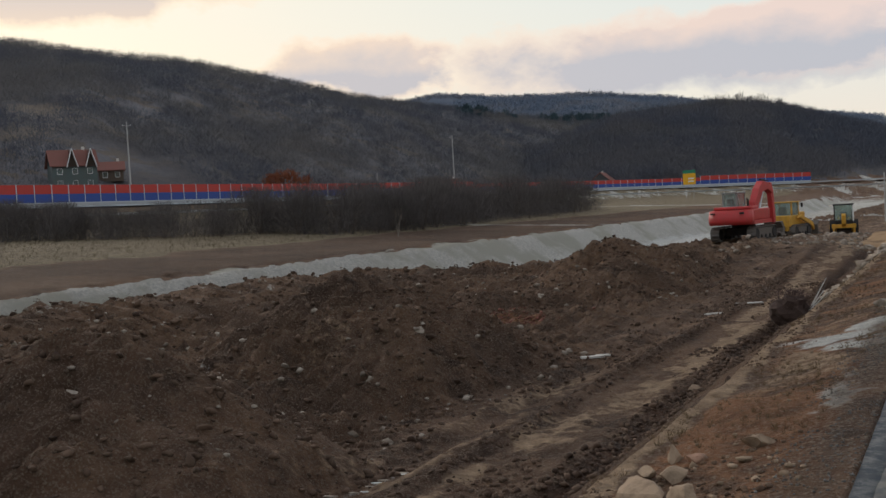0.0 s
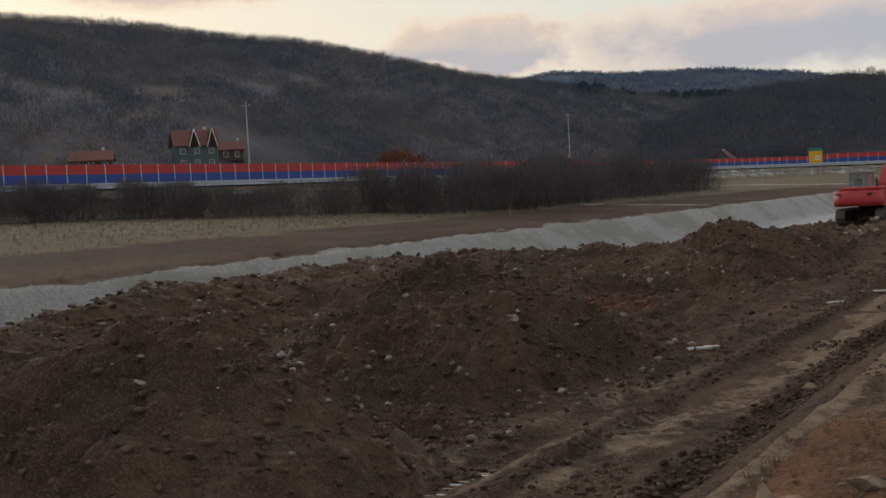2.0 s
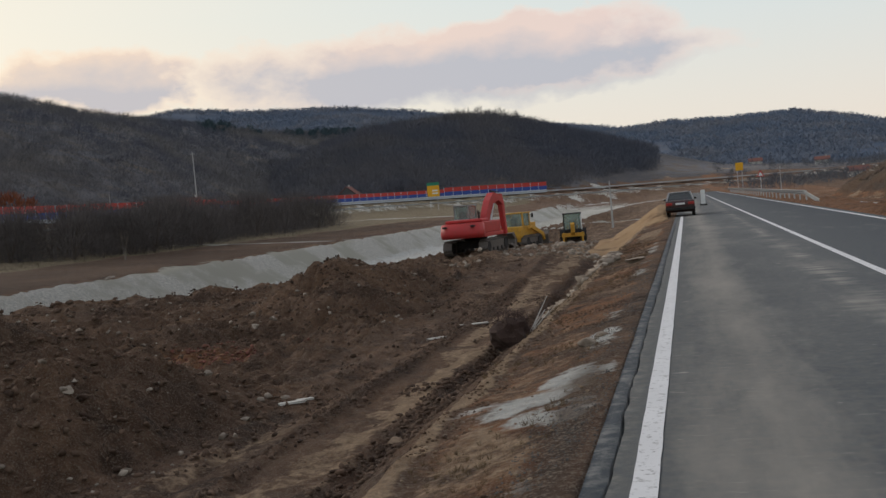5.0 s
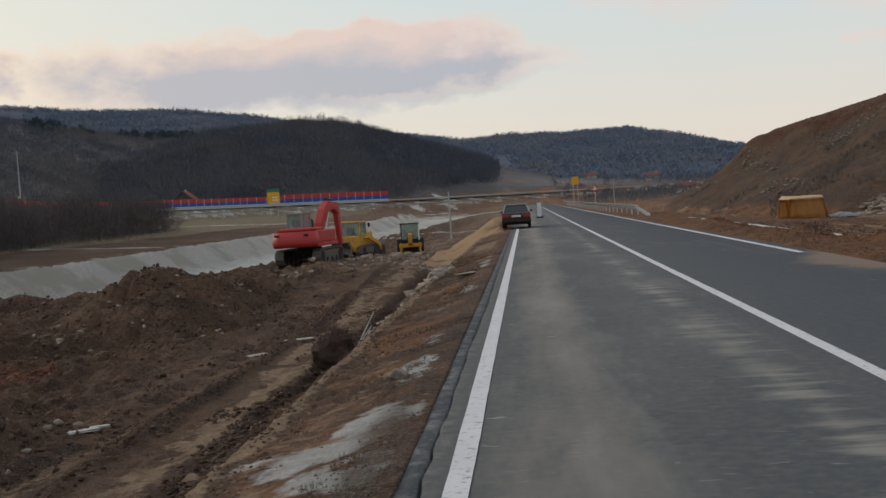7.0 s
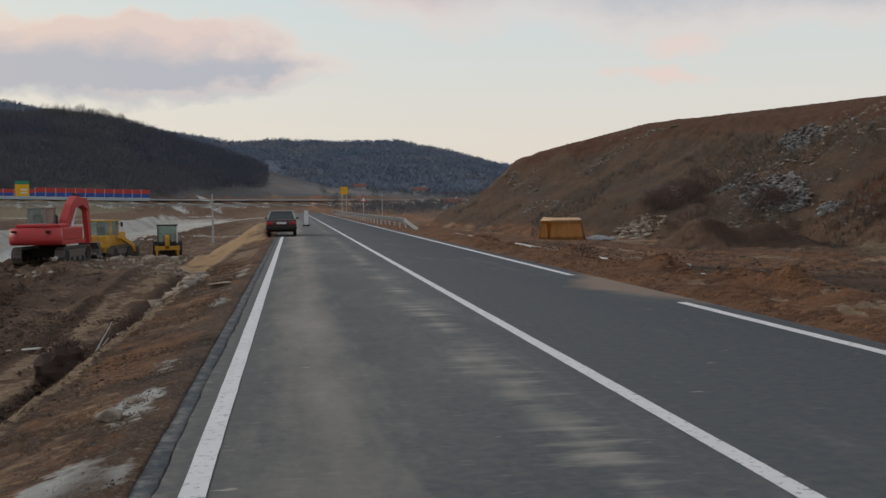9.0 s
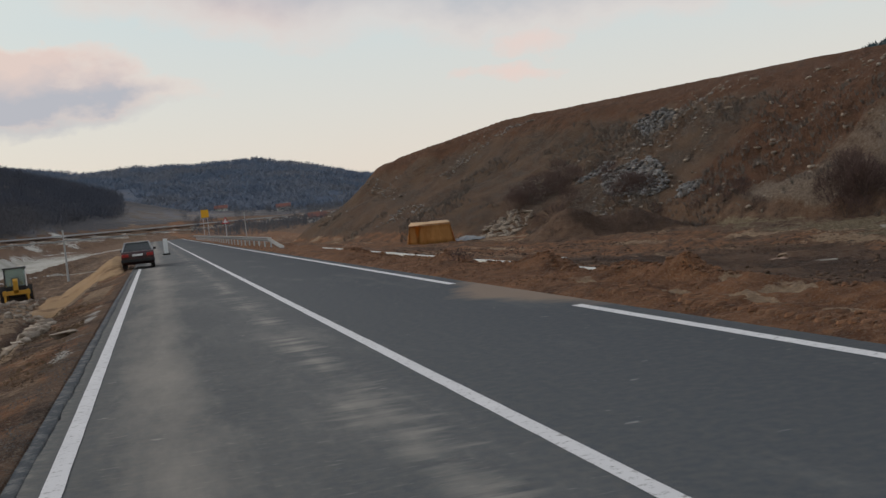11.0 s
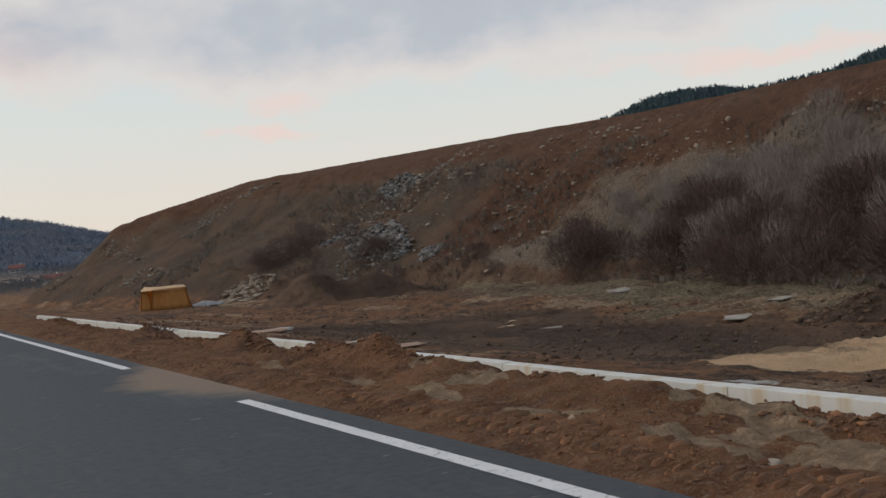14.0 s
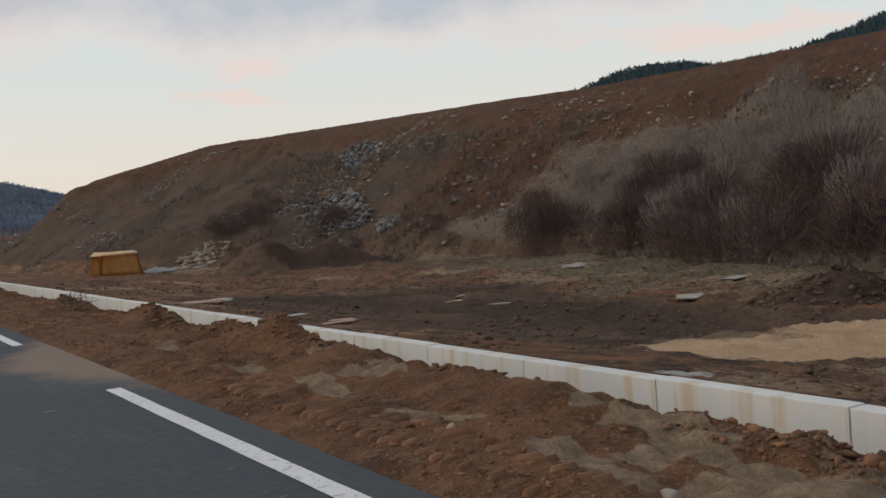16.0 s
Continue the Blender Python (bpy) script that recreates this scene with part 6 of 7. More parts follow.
def house(bear_, r, w, d, eaves, ridge, turn, label, wall=PLASTER, gables=2, sink=0.5):
    x, y = at(bear_, r)
    g = height(x, y) - sink
    th = empty("house", pose(x, y, g, rz=bear_ + turn), label=label, category="house")
    bm = B()
    box(bm, -w / 2, w / 2, -d / 2, d / 2, 0, eaves, 0.03)
    wl = part("wall", bm, wall, th)
    bm = B()
    o = 0.5
    prism(bm, [(-d / 2 - o, eaves - 0.3), (-d / 2 - o, eaves - 0.1), (0, ridge), (d / 2 + o, eaves - 0.1), (d / 2 + o, eaves - 0.3), (0, ridge - 0.25)], -w / 2 - o, w / 2 + o, 0.02)
    part("roof", bm, ROOF, th, "weathered red tiled roof")
    for s in (-1, 1):
        bm = B()
        vs = [bm.verts.new((s * (w / 2 - 0.02), yy, zz)) for yy, zz in ((-d / 2, eaves - 0.02), (d / 2, eaves - 0.02), (0, ridge - 0.3))]
        bm.faces.new(vs)
        bmesh.ops.solidify(bm, geom=list(bm.faces), thickness=0.1)
        part("gable", bm, wall, th)
    for k in range(gables):
        gx_ = k * w * 0.42 - w * 0.06
        bm = B()
        for s in (-1, 1):
            a = [bm.verts.new(p) for p in ((gx_, -d / 2 - 0.75, ridge - 0.1), (gx_, 0, ridge - 0.1), (gx_ + s * w * 0.12, 0, eaves - 0.4), (gx_ + s * w * 0.12, -d / 2 - 0.75, eaves - 0.4))]
            bm.faces.new(a)
        bmesh.ops.solidify(bm, geom=list(bm.faces), thickness=0.12)
        part("dormer_roof", bm, ROOF, th)
        bm = B()
        vs = [bm.verts.new(p) for p in ((gx_ - w * 0.11, -d / 2 - 0.5, eaves - 0.3), (gx_ + w * 0.11, -d / 2 - 0.5, eaves - 0.3), (gx_, -d / 2 - 0.5, ridge - 0.3))]
        bm.faces.new(vs)
        bmesh.ops.solidify(bm, geom=list(bm.faces), thickness=0.2)
        part("dormer_face", bm, DARKWOOD, th)
        for s in (-1, 1):
            bm = B()
            rod(bm, (gx_, -d / 2 - 0.8, ridge - 0.05), (gx_ + s * w * 0.125, -d / 2 - 0.8, eaves - 0.5), 0.11, n=5)
            part("bargeboard", bm, WHITE, th, "pale painted bargeboard")
    n = max(2, int(w / 2.4))
    for storey in range(max(1, int(eaves / 2.7))):
        for k in range(n):
            wx = (k + 0.5) / n * w - w / 2
            zz = 1.0 + 2.7 * storey
            bm = B()
            box(bm, wx - 0.5, wx + 0.5, -d / 2 - 0.03, -d / 2 + 0.02, zz, zz + 1.2, 0.01)
            win = part("window", bm, GLASS, th)
            bm = B()
            for q in (-0.55, 0.50):
                box(bm, wx + q, wx + q + 0.06, -d / 2 - 0.05, -d / 2 + 0.02, zz - 0.06, zz + 1.26)
            box(bm, wx - 0.55, wx + 0.55, -d / 2 - 0.05, -d / 2 + 0.02, zz + 1.2, zz + 1.26)
            box(bm, wx - 0.6, wx + 0.6, -d / 2 - 0.1, -d / 2 + 0.02, zz - 0.08, zz)
            part("window_frame", bm, WHITE, win)
    bm = B()
    box(bm, w * 0.25, w * 0.25 + 0.6, 0.4, 1.0, ridge - 1.0, ridge + 0.7, 0.02)
    part("chimney", bm, PLASTER, th)


GREENWALL = plain("green_grey_plaster", (0.10, 0.13, 0.125), 0.85, wear=0.3, scale=0.6)
house(47.5, 240, 9.4, 7.0, 5.6, 9.2, 8, "two-storey house with a steep red roof and pointed dormers", GREENWALL, 2)
house(45.5, 253, 5.5, 5, 2.8, 4.8, 0, "small outbuilding with a low red roof beside the house", DARKWOOD, 0)
house(52.9, 221, 8.0, 6, 2.8, 4.8, -5, "low house behind the noise barrier", DARKWOOD, 0)
house(27.0, 368, 6.5, 6, 4.0, 7.0, 10, "small pale house on the wooded slope", PLASTER, 0)
house(18.4, 424, 8, 7, 3.4, 6.6, 75, "grey gabled house beside the valley road", plain("grey_plaster", (0.20, 0.205, 0.21), 0.85, wear=0.3, scale=0.6), 0)
house(-8.6, 430, 7, 6, 2.8, 4.6, 10, "house with a red roof beyond the road bend", PLASTER, 0)
house(-6.9, 640, 8, 6, 3.0, 5.0, 0, "low pale house in the distant village", PLASTER, 0)
house(-3.6, 700, 8, 6, 3.0, 5.0, 0, "distant village house with a red roof", PLASTER, 0)

# ---- plants of the site ----
rng = np.random.default_rng(23)
for bear_, r, h in ((36.1, 275, 8.0), (35.3, 278, 7.0), (36.9, 277, 6.5)):
    x, y = at(bear_, r)
    bush(rng, (BARK, RUST), x, y, h, h * 0.55, 420, "tree", "broad tree still carrying rust-brown leaves", "tree", 0.16)
x, y = -57.6, 106.0
bush(rng, (PALEBARK, GREYTWIG), x + 1.0, y - 3.5, 3.4, 0.9, 60, "bare_tree", "small bare tree with pale forked stem", "tree", 0.03)
REDTWIG = twig_material("reddish_twigs", (0.070, 0.048, 0.043), (0.175, 0.118, 0.102))
SILVERTWIG = twig_material("silver_twigs", (0.16, 0.135, 0.12), (0.38, 0.33, 0.295))
kinds = [bush(rng, (BARK, REDTWIG), 45, 60, 3.4, 2.3, 800, "thicket_bush", "dense leafless reddish-brown thicket at the foot of the spoil bank", group="thicket bushes", width=0.017) for _ in range(3)]
kinds += [bush(rng, (PALEBARK, SILVERTWIG), 50, 60, 3.6, 1.8, 800, "pale_bush", "leafless grey shrub with pale upright stems on the bank", group="bank shrubs", width=0.014) for _ in range(3)]
spots = []
for i in range(72):
    t = i / 72
    yy = 69 - 36 * t + rng.uniform(-1.5, 1.5)
    F = np.interp(yy, SPOIL_Y, SPOIL_FOOT)
    spots.append((F + rng.uniform(-0.8, 5.0) + (1.0 if yy > 62 else 0), yy, 0 if rng.random() < 0.7 else 3, rng.uniform(0.55, 1.2)))
for i in range(90):
    yy = rng.uniform(34, 78)
    F = np.interp(yy, SPOIL_Y, SPOIL_FOOT)
    up = rng.uniform(4, 14 if yy < 66 else 9)
    spots.append((F + up, yy, 3, rng.uniform(0.45, 1.05) * (1 if yy < 68 else 0.6)))
for i in range(22):
    spots.append((41.5 + rng.uniform(-4.5, 4.5), 112 + rng.uniform(-7, 7), 0, rng.uniform(0.35, 0.75)))
for i in range(5):
    spots.append((44.4 + rng.uniform(-1, 1.2), 101.5 + rng.uniform(-1.5, 1.5), 0, rng.uniform(0.45, 0.7)))
for i in range(14):
    spots.append((49.5 + rng.uniform(-1, 2.5), 75 + rng.uniform(-4, 5), 0, rng.uniform(0.45, 0.85)))
for i in range(10):
    yy = rng.uniform(84, 97)
    spots.append((np.interp(yy, SPOIL_Y, SPOIL_FOOT) + rng.uniform(0.5, 3), yy, 0, rng.uniform(0.25, 0.5)))
seen = set()
for x, y, kind, s in spots:
    k = kind + int(rng.integers(0, 3))
    m = pose(x, y, height(x, y) - 0.1, rz=rng.uniform(0, 360)) @ Matrix.Diagonal((s, s, s, 1))
    if k not in seen:
        seen.add(k)
        kinds[k].matrix_basis = m
    else:
        copy_thing(kinds[k], Matrix()).matrix_basis = m


def tufts(name, count, keep, size, mat, label, box_, seed):
    rngt = np.random.default_rng(seed)
    v, f = [], []
    for i in range(9):
        a, l = rngt.uniform(0, 6.28), rngt.uniform(0.1, 0.45)
        k = len(v)
        v += [(-0.03, 0, 0), (0.03, 0, 0), (math.cos(a) * l, math.sin(a) * l, rngt.uniform(0.6, 1))]
        f.append((k, k + 1, k + 2))
    x, y = rngt.uniform(box_[0], box_[1], count * 6), rngt.uniform(box_[2], box_[3], count * 6)
    ok = keep(x, y)
    x, y = x[ok][:count], y[ok][:count]
    s = rngt.uniform(*size, len(x))
    vv, ff = spread(np.array(v), np.array(f), np.stack([x, y, land(x, y) - 0.02], -1), np.stack([s, s, s], -1), rngt.uniform(0, 6.28, len(x)))
    tagged(new(name, mesh_np(name, vv, ff, mat)), label, "grass", kind="stuff")


tufts("dry_grass", 7000, lambda x, y: (x < -60), (0.15, 0.4), DRYGRASS, "tussocks of dry straw-coloured grass in the field", (-110, -60, 35, 180), 31)


def on_bank(x, y):
    F, C = np.interp(y, SPOIL_Y, SPOIL_FOOT), np.interp(y, SPOIL_Y, SPOIL_CREST)
    q = (x - F) / (C - F)
    return (q > -0.05) & (q < 0.75) & (fbm(x, y, 9, 3, 81) + 0.25 * (y < 72) > 0.0)


tufts("bank_grass", 6000, on_bank, (0.3, 0.9), GREYTWIG, "withered grey-brown grass and weeds on the spoil bank", (24, 70, 30, 160), 32)
tufts("verge_grass", 2600, lambda x, y: fbm(x, y, 1.5, 3, 132) > 0.08, (0.03, 0.10), twig_material("verge_weeds", (0.10, 0.066, 0.034), (0.24, 0.165, 0.09)), "withered brown grass tufts on the verge", (-2.2, -0.75, 7, 45), 34)
tufts("yard_grass", 1500, lambda x, y: fbm(x, y, 6, 2, 82) > -0.1, (0.08, 0.22), DRYGRASS, "short dry grass along the foot of the bank", (30, 50, 40, 84), 33)


# ---- stones and clods ----
def rock_shapes(rngs, n=6):
    out = []
    for _ in range(n):
        bm = B()
        bmesh.ops.create_icosphere(bm, subdivisions=1, radius=1.0)
        ax = rngs.uniform(0.6, 1.25, 3)
        pts = np.array([v.co[:] for v in bm.verts]) * ax
        pts *= 1 + rngs.normal(0, 0.30, (len(pts), 1))
        bm.faces.ensure_lookup_table()
        fs = np.array([[v.index for v in f.verts] for f in bm.faces])
        bm.free()
        out.append((pts, fs))
    return out


def scatter(name, count, keep, size, mat, label, cat, box_, seed, sunk=0.35, flat=0.7, power=2.0):
    rngs = np.random.default_rng(seed)
    x, y = rngs.uniform(box_[0], box_[1], count * 8), rngs.uniform(box_[2], box_[3], count * 8)
    ok = keep(x, y)
    x, y = x[ok][:count], y[ok][:count]
    z = land(x, y)
    s = size[0] + (size[1] - size[0]) * rngs.random(len(x)) ** power
    shapes = rock_shapes(rngs)
    pick = rngs.integers(0, len(shapes), len(x))
    vs, fs, tot = [], [], 0
    for k, (tv, tf) in enumerate(shapes):
        q = pick == k
        if not q.any():
            continue
        sc = np.stack([s[q], s[q] * rngs.uniform(0.7, 1.2, q.sum()), s[q] * flat * rngs.uniform(0.7, 1.2, q.sum())], -1)
        v, f = spread(tv, tf, np.stack([x[q], y[q], z[q] + s[q] * (flat - sunk) * 0.6], -1), sc, rngs.uniform(0, 6.28, q.sum()))
        vs.append(v)
        fs.append(f + tot)
        tot += len(v)
    return tagged(new(name, mesh_np(name, np.concatenate(vs), np.concatenate(fs), mat)), label, cat, kind="stuff")


def near_heaps(x, y):
    d = np.full(x.shape, 9.0)
    for cx, cy, rx, ry, h in HEAPS[:6]:
        d = np.minimum(d, np.hypot((x - cx) / rx, (y - cy) / ry))
    return d < 1.25


anyplace = lambda x, y: x > -1e9
scatter("soil_clods", 24000, lambda x, y: near_heaps(x, y) | (TABLE[(x * 3).astype(int) % 256, (y * 3).astype(int) % 256] > 0.8), (0.010, 0.10), CLOD, "dark damp clods of dug soil on the heaps", "soil clods", (-30, -7.5, 6, 60), 41, power=3.5)
scatter("track_clods", 5200, lambda x, y: (fbm(x, y * 0.4, 1.5, 3, 83) > 0.2) | (np.abs(x + 6.75 - 0.2 * fbm(y, y * 0, 14, 2, 9)) < 0.26), (0.010, 0.065), CLOD, "small clods crumbled along the wheel ruts", "soil clods", (-8.5, -2.2, 6, 50), 42)
scatter("site_stones", 3000, lambda x, y: near_heaps(x, y) | (x < -15), (0.02, 0.13), STONE, "pale limestone pieces strewn over the dug soil", "stones", (-34, -8, 6, 62), 43, power=3.0)
scatter("shoulder_stones", 1300, anyplace, (0.005, 0.024), OCHRESTONE, "small ochre stones on the verge", "stones", (-3.2, -0.6, 6, 40), 44)
scatter("shoulder_clods", 4000, lambda x, y: (fbm(x, y, 1.2, 3, 84) > 0.0) & ((x < -1.6) | (y < 13) | (y > 19.5)), (0.005, 0.026), rock_material("verge_soil_clod", (0.060, 0.034, 0.020), (0.165, 0.100, 0.060)), "brown crumbs of soil on the verge", "soil clods", (-2.6, -0.8, 6, 45), 45)
scatter("cut_clods", 3000, anyplace, (0.015, 0.085), CLOD, "torn red-brown clods along the foot of the verge", "soil clods", (-5.1, -4.25, 6, 45), 54)
scatter("edge_gravel", 5200, lambda x, y: fbm(x, y, 0.8, 2, 100) > -0.15, (0.003, 0.013), rock_material("grey_gravel", (0.08, 0.075, 0.068), (0.21, 0.20, 0.185)), "grey gravel crumbs along the asphalt edge", "gravel", (-0.95, -0.34, 6, 32), 55)
scatter("asphalt_crumbs", 1500, lambda x, y: np.abs(x + 0.235 - 0.045 * fbm(y, y * 0 + 6, 1.5, 4, 91)) < 0.02 + 0.07 * vnoise(x, y, 0.7, 129) ** 2, (0.004, 0.020), rock_material("black_crumbs", (0.022, 0.022, 0.023), (0.06, 0.06, 0.06)), "black crumbs broken from the asphalt along its crack", "gravel", (-0.36, -0.12, 6, 40), 61)
scatter("verge_rubble", 90, lambda x, y: np.hypot((x + 1.45) / 0.7, (y - 7.6) / 1.0) < 0.7 + 0.5 * vnoise(x, y, 0.4, 136), (0.010, 0.045), OCHRESTONE, "broken tawny limestone round a bedded block", "rubble", (-2.4, -0.6, 6.4, 8.9), 62, power=2.5)
scatter("rubble", 500, lambda x, y: np.hypot((x + 2.9) / 1.1, (y - 37) / 5) < 1, (0.06, 0.24), STONE, "heap of grey broken stone below the verge", "rubble", (-4.5, -1.5, 30, 43), 46)
scatter("verge_clods", 14000, lambda x, y: (fbm(x, y, 1.4, 3, 85) > -0.2) & (mud_patch(x, y) < 0.4), (0.004, 0.030), REDCLOD, "crumbly red-brown clods of tipped topsoil", "soil clods", (7.3, 10.6, 9, 50), 47, power=4)
scatter("berm_clods", 6000, lambda x, y: fbm(x, y, 2.0, 2, 86) > -0.1, (0.008, 0.055), REDCLOD, "larger red-brown soil lumps edging the trench", "soil clods", (9.2, 10.5, 10, 60), 48)
scatter("yard_clods", 4500, lambda x, y: (fbm(x, y, 5, 3, 87) > 0.0) & (blob(x, y, 23.2, 26.9, 5.8, 2.9) < 0.1), (0.02, 0.10), CLOD, "dark churned soil lumps in the yard", "soil clods", (14, 40, 16, 85), 49, power=3)


def on_spoil(x, y):
    F, C = np.interp(y, SPOIL_Y, SPOIL_FOOT), np.interp(y, SPOIL_Y, SPOIL_CREST)
    q = (x - F) / (C - F)
    return (q > 0.02) & (q < 0.92) & (fbm(x, y, 12, 3, 88) > -0.15)


scatter("bank_stones", 3600, on_spoil, (0.04, 0.30), STONE, "pale stones scattered down the spoil bank", "stones", (24, 70, 20, 165), 50, power=3.5)
scatter("scree", 5200, lambda x, y: (np.hypot((x - 46.6) / 4.0, (y - 104) / 10) < 1.15 - 0.7 * vnoise(x, y, 3, 89)) | (np.hypot((x - 56.5) / 3.5, (y - 118) / 7) < 0.8 - 0.5 * vnoise(x, y, 3, 89)), (0.04, 0.27), rock_material("grey_scree", (0.055, 0.056, 0.058), (0.34, 0.345, 0.34)), "grey broken rock tipped down the spoil bank", "scree", (41, 62, 92, 127), 51)
def weed_edge(x, y):
    """The upper edge of the weedy part of the bank, where stones have rolled to rest."""
    F, C = np.interp(y, SPOIL_Y, SPOIL_FOOT), np.interp(y, SPOIL_Y, SPOIL_CREST)
    return np.abs((x - F) / (C - F) - 0.56 - np.clip((86 - y) * 0.0106, 0, 0.19)) < 0.12 * np.clip(vnoise(x, y, 5, 123) - 0.3, 0, 1) + 0.004


scatter("rolled_stones", 420, weed_edge, (0.04, 0.26), rock_material("pale_rubble", (0.24, 0.19, 0.145), (0.46, 0.39, 0.31)), "pale blocks rolled to rest above the weedy slope", "stones", (50, 67, 48, 90), 57, power=3.5)
scatter("terrace_stones", 2600, lambda x, y: on_spoil(x, y) & (fbm(x, y, 6, 3, 124) > 0.12), (0.04, 0.26), rock_material("grey_rubble", (0.13, 0.12, 0.11), (0.42, 0.39, 0.35)), "grey and pale rubble strewn down the tipped terraces", "stones", (26, 62, 98, 165), 58, power=3.0)
scatter("heap_clods", 900, lambda x, y: np.hypot((x - 33.6) / 3.0, (y - 36.2) / 2.4) < 1.1, (0.03, 0.16), CLOD, "dark lumps on the tipped soil heap", "soil clods", (30, 37, 33, 39), 59, power=2.5)
scatter("machine_rubble", 420, lambda x, y: fbm(x, y, 3, 2, 126) > -0.1, (0.05, 0.26), STONE, "pale broken stone strewn round the parked machines", "rubble", (-12, -4.5, 58, 86), 60, power=2.5)
scatter("foot_stones", 260, lambda x, y: np.hypot((x - 36) / 3, (y - 113) / 3) < 1, (0.1, 0.45), STONE, "pale stones at the foot of the bank beside the tent", "stones", (31, 41, 108, 118), 52)
scatter("brick_rubble", 500, lambda x, y: np.hypot((x + 14.0) / 2.2, (y - 34.4) / 1.5) < 0.5 + vnoise(x, y, 0.8, 120), (0.02, 0.10), rock_material("brick_red", (0.15, 0.055, 0.038), (0.25, 0.10, 0.072)), "crushed red brick tipped between the heaps", "rubble", (-17, -11, 31, 37), 56)
scatter("field_clods", 1500, anyplace, (0.05, 0.2), CLOD, "clods along the crest of the channel bank", "soil clods", (-33, -24, 20, 60), 53)


def boulder(x, y, s, mat, label, flat=0.7, sunk=0.3, seed=0, name="boulder", shape=(1, 1)):
    rb = np.random.default_rng(seed)
    bm = B()
    bmesh.ops.create_icosphere(bm, subdivisions=3, radius=1.0)
    off = rb.uniform(0, 50, 3)
    cuts = [(Vector(rb.normal(size=3)).normalized(), rb.uniform(0.34, 0.62)) for _ in range(13)]
    for v in bm.verts:
        for nrm, d in cuts:
            over = v.co.dot(nrm) - d
            if over > 0:
                v.co -= nrm * over
        v.co *= 1 + 0.10 * noise.noise(v.co * 2.5 + Vector(off))
        v.co = Vector((v.co.x * s * shape[0], v.co.y * s * shape[1], v.co.z * s * flat))
    me = bpy.data.meshes.new(name)
    bm.to_mesh(me)
    bm.free()
    me.materials.append(mat)
    ob = new(name, me)
    ob.matrix_basis = pose(x, y, height(x, y) + s * flat * (1 - 2 * sunk) * 0.6, rz=rb.uniform(0, 360))
    return tagged(ob, label, "boulder")


lab = "rough ochre limestone boulder lying on the verge"
boulder(-1.10, 8.75, 0.14, OCHRESTONE, lab, 0.6, 0.25, 1)
boulder(-1.52, 8.05, 0.13, OCHRESTONE, lab, 0.8, 0.25, 2)
boulder(-1.47, 8.55, 0.085, rock_material("reddish_stone", (0.30, 0.17, 0.11), (0.40, 0.24, 0.16)), "reddish broken stone on the verge", 0.8, 0.25, 3)
boulder(-1.75, 8.3, 0.09, OCHRESTONE, lab, 0.8, 0.25, 4)
boulder(-1.62, 7.5, 0.27, OCHRESTONE, "large tawny limestone block bedded in the verge", 0.55, 0.3, 43, shape=(1.3, 0.8))
boulder(-1.25, 7.35, 0.14, OCHRESTONE, lab, 0.7, 0.3, 44)
boulder(-1.66, 8.7, 0.10, OCHRESTONE, lab, 0.9, 0.2, 45)
boulder(-0.95, 17.45, 0.16, STONE, "pale stone beside the lime patch", 0.6, 0.3, 5)
boulder(-0.80, 18.1, 0.14, STONE, "white stone at the asphalt edge", 0.5, 0.3, 6)
boulder(-1.1, 32.1, 0.36, STONE, "flat grey boulder on the verge", 0.4, 0.3, 7)
lab = "pale limestone block stuck in the soil heap"
for k, (x, y, s) in enumerate([(-10.76, 21.7, 0.28), (-11.1, 20.0, 0.16), (-10.9, 22.2, 0.16), (-11.9, 20.6, 0.17), (-24.3, 29.0, 0.35), (-14.9, 39.6, 0.45), (-14.5, 40.2, 0.36), (-11.0, 12.0, 0.3), (-12.9, 19.6, 0.2),
                                (-16.9, 38.3, 0.5), (-17.4, 38.8, 0.4), (-4.7, 21.8, 0.3), (-12.2, 24.6, 0.2), (-10.3, 23.8, 0.18), (-13.3, 15.6, 0.3), (-9.4, 19.0, 0.13), (-10.2, 26.2, 0.22), (-21.5, 26.5, 0.25)]):
    boulder(x, y, s * 0.55, STONE if x != -4.7 else OCHRESTONE, lab if x != -4.7 else "ochre stone block at the foot of the verge", 0.75, 0.25, 10 + k)
boulder(27.4, 50.6, 0.55, OCHRESTONE, "reddish boulder on the churned yard soil", 0.35, 0.3, 40)
boulder(8.05, 19.4, 0.06, OCHRESTONE, "ochre stone on the tipped topsoil", 0.9, 0.2, 41)
boulder(8.25, 17.3, 0.07, STONE, "pale stone on the tipped topsoil", 0.7, 0.2, 42)


def slab(x, y, w, d, t, turn, mat, label, name="slab", tilt=0):
    bm = B()
    rs = np.random.default_rng(int(abs(x) * 10 + y))
    box(bm, -w / 2, w / 2, -d / 2, d / 2, 0, t, min(t * 0.3, 0.03))
    for v in bm.verts:
        v.co.x += 0.09 * w * rs.normal()
        v.co.y += 0.11 * d * rs.normal()
    me = bpy.data.meshes.new(name)
    bm.to_mesh(me)
    bm.free()
    me.materials.append(mat)
    ob = new(name, me)
    ob.matrix_basis = pose(x, y, height(x, y) - 0.01, tilt, 0, turn)
    return tagged(ob, label, name.replace("_", " "))


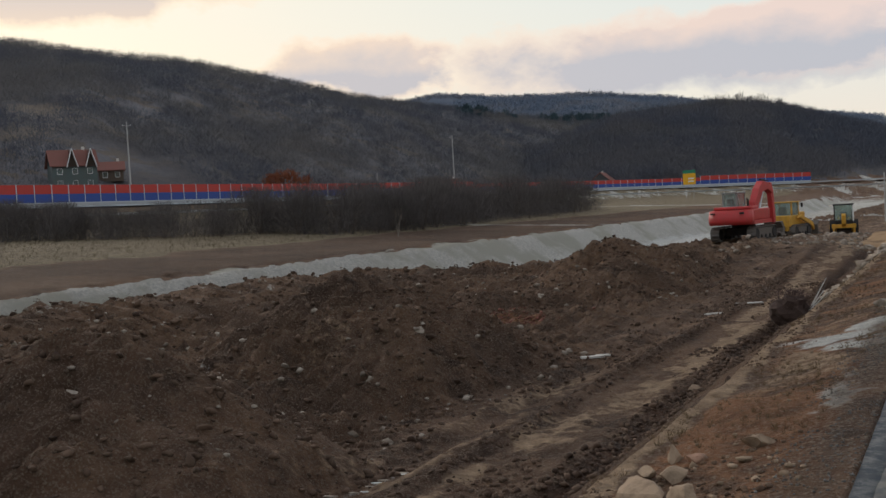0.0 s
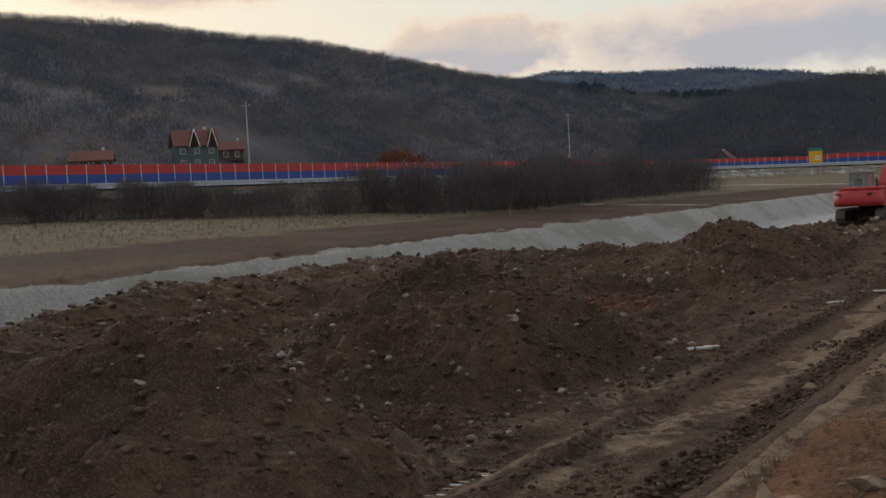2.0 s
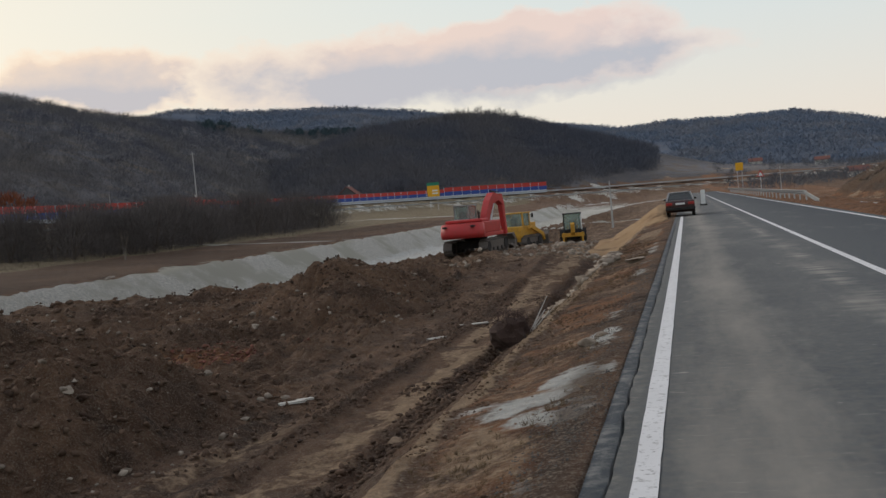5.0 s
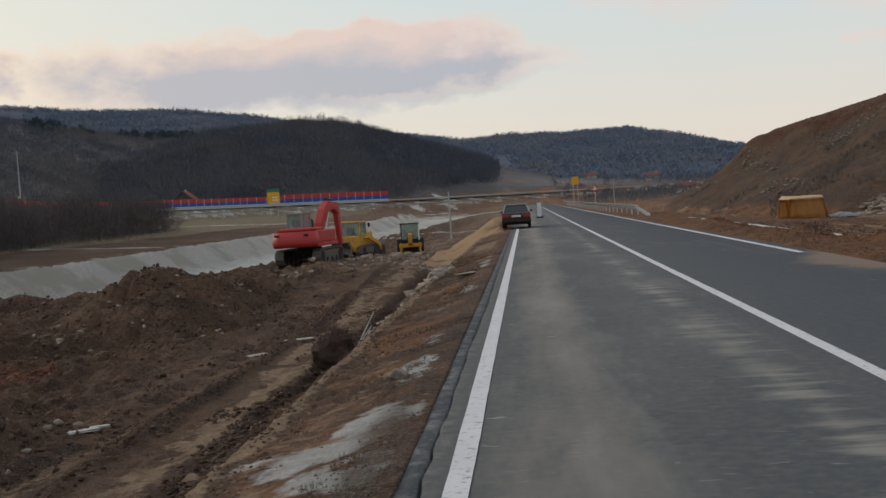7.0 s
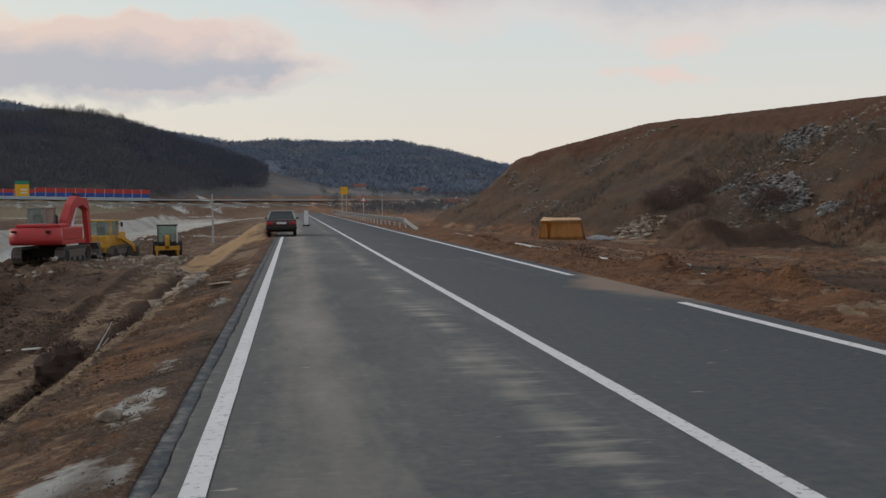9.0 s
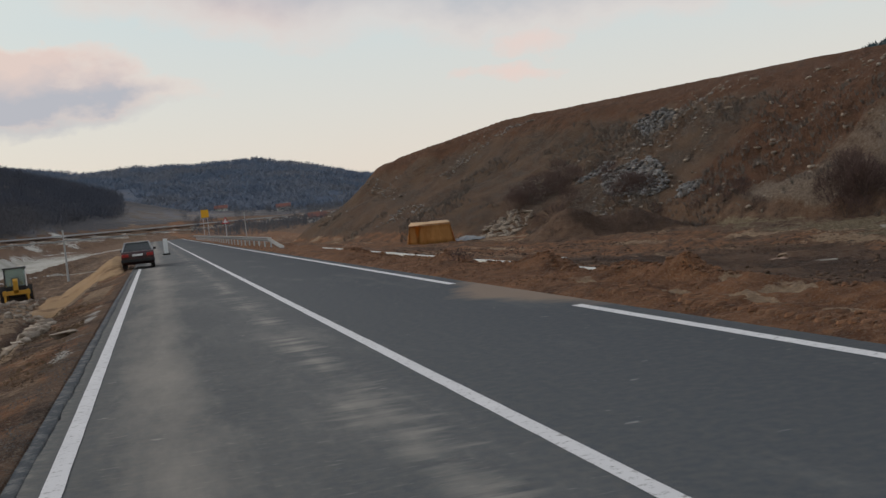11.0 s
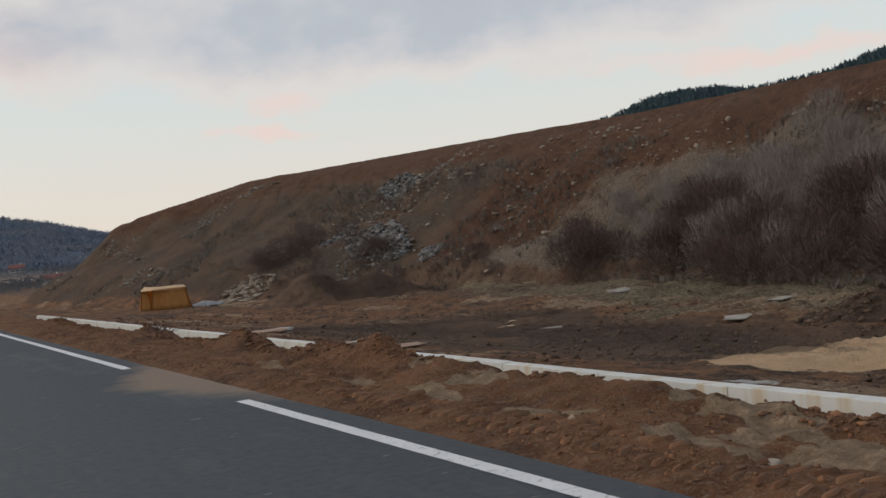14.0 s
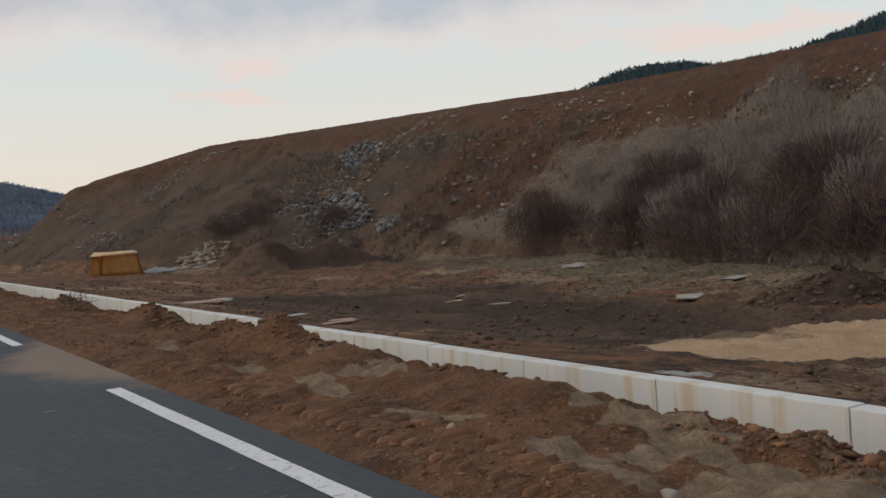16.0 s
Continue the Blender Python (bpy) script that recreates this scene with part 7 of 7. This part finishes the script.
DUSTSLAB = plain("dusty_concrete", (0.36, 0.33, 0.28), 0.9, wear=0.6, scale=2)
PINKSLAB = plain("clay_stained_concrete", (0.36, 0.24, 0.17), 0.85, wear=0.4, scale=3)
slab(17.0, 52.1, 1.1, 0.7, 0.10, 20, CONCRETE, "broken pale concrete slab lying behind the channel wall", "concrete_slab")
slab(16.0, 50.4, 1.3, 0.9, 0.10, -15, PINKSLAB, "clay-stained concrete slab lying behind the channel wall", "concrete_slab")
slab(14.9, 39.6, 1.1, 0.5, 0.04, 10, DUSTSLAB, "dusty grey concrete slab behind the channel wall", "concrete_slab")
slab(15.2, 36.9, 1.0, 0.4, 0.05, 5, PINKSLAB, "clay-stained concrete slab behind the channel wall", "concrete_slab")
slab(15.8, 38.2, 0.8, 0.4, 0.05, -12, PINKSLAB, "clay-stained concrete slab behind the channel wall", "concrete_slab")
slab(26.0, 48.7, 0.9, 0.6, 0.10, 15, PINKSLAB, "clay-stained concrete slab on the churned yard", "concrete_slab")
slab(25.7, 45.2, 0.8, 0.3, 0.05, -20, DUSTSLAB, "narrow dusty slab on the churned yard", "concrete_slab")
slab(42.0, 61.2, 2.4, 0.7, 0.14, 30, DUSTSLAB, "pale slab leaning at the foot of the thicket", "concrete_slab", 8)
slab(38.1, 45.1, 1.5, 0.6, 0.06, 15, DUSTSLAB, "pale slab lying in the dry grass", "concrete_slab")
slab(31.3, 41.0, 1.4, 0.7, 0.04, 40, DUSTSLAB, "thin pale slab lying in the dry grass", "concrete_slab")
slab(-8.35, 26.3, 0.55, 0.14, 0.05, 35, PALEWOOD, "white painted board lying in the muddy track", "board", 4)
slab(-8.25, 26.75, 0.42, 0.12, 0.05, 28, PALEWOOD, "white painted board lying in the muddy track", "board", 3)
slab(-6.6, 38.0, 0.8, 0.2, 0.05, 30, PALEWOOD, "pale board lying in the muddy track", "board")
slab(-7.4, 35.9, 0.55, 0.18, 0.05, 40, PALEWOOD, "pale board lying in the muddy track", "board")
for k in range(9):
    slab(-7.62 + 0.05 * (k % 2), 13.1 + 0.27 * k, 0.26, 0.06, 0.02, 12, CONCRETE if k % 2 else STONE, "lime-whitened tread print pressed in the mud", "tread_print")


def root_ball():
    x, y = -4.3, 31.6
    th = empty("root_stump", pose(x, y, height(x, y) + 0.05), label="uprooted dark stump with a tangle of roots and broken stems", category="stump")
    rr = np.random.default_rng(9)
    bm = B()
    bmesh.ops.create_icosphere(bm, subdivisions=3, radius=0.55)
    for v in bm.verts:
        v.co *= 1 + 0.4 * noise.noise(v.co * 3.1)
        v.co.z = v.co.z * 0.8 + 0.25
    part("stump", bm, plain("root_wood", (0.060, 0.036, 0.027), 0.95, wear=0.5, scale=9, dirt=(0.03, 0.02, 0.015)), th)
    v, f = twig_template(rr, 1400, 0.95, 0.62, 0.007, 0.0, (0.12, 0.3))
    ob = new("root_tangle", mesh_np("root_tangle", v, f, REDTWIG))
    ob.parent = th
    for k in range(6):
        bm = B()
        a = rr.uniform(-0.6, 1.0)
        rod(bm, (0.3, 0.8 + 0.15 * k, 0.1), (0.3 + math.cos(a) * 0.5, 1.3 + 0.2 * k, 0.4 + rr.uniform(0.1, 0.7)), 0.03, 0.012, 5)
        part("broken_stem", bm, PALEWOOD if k < 3 else BARK, th)


root_ball()
for x, y, s in ((9.2, 38.9, 0.6),):
    rr = np.random.default_rng(int(abs(x) * 100))
    v, f = twig_template(rr, 150, s * 0.8, s, 0.010, 0.0)
    ob = new("root_tuft", mesh_np("root_tuft", v, f, REDTWIG))
    ob.matrix_basis = pose(x, y, height(x, y) - 0.03)
    tagged(ob, "dark tangled tuft of torn roots in the soil", "root tuft")


def tread_marks():
    """Blocks pressed up by tractor tyres along the verge."""
    vs, fs, tot = [], [], 0
    rr = np.random.default_rng(77)
    for row_, x0 in ((0, 7.62), (1, 7.95)):
        n = 70
        y = 13 + 0.19 * np.arange(n) + rr.normal(0, 0.012, n)
        x = x0 + 0.05 * fbm(y, y * 0, 3, 2, 97) + 0.05 * row_
        keep = vnoise(y, y * 0 + row_, 1.6, 98) > 0.25
        tv = np.array([(-1, -1, -1), (1, -0.6, -1), (1, 1, -1), (-1, 0.6, -1), (-0.8, -0.5, 1), (0.8, -0.3, 1), (0.8, 0.5, 1), (-0.8, 0.3, 1)], float)
        tf = np.array([(0, 1, 5, 4), (1, 2, 6, 5), (2, 3, 7, 6), (3, 0, 4, 7), (4, 5, 6, 7)])
        p = np.stack([x, y, land(x, y) + 0.003], -1)[keep]
        sc = np.stack([np.full(len(p), 0.10), np.full(len(p), 0.034), np.full(len(p), 0.020)], -1) * rr.uniform(0.8, 1.15, (len(p), 3))
        v, f = spread(tv, tf, p, sc, rr.normal(0.25 - 0.5 * row_, 0.08, len(p)))
        vs.append(v)
        fs.append(f + tot)
        tot += len(v)
    tagged(new("tyre_tread", mesh_np("tyre_tread", np.concatenate(vs), np.concatenate(fs), REDCLOD)), "row of tyre tread blocks pressed into brown topsoil", "tyre track", kind="stuff")


tread_marks()
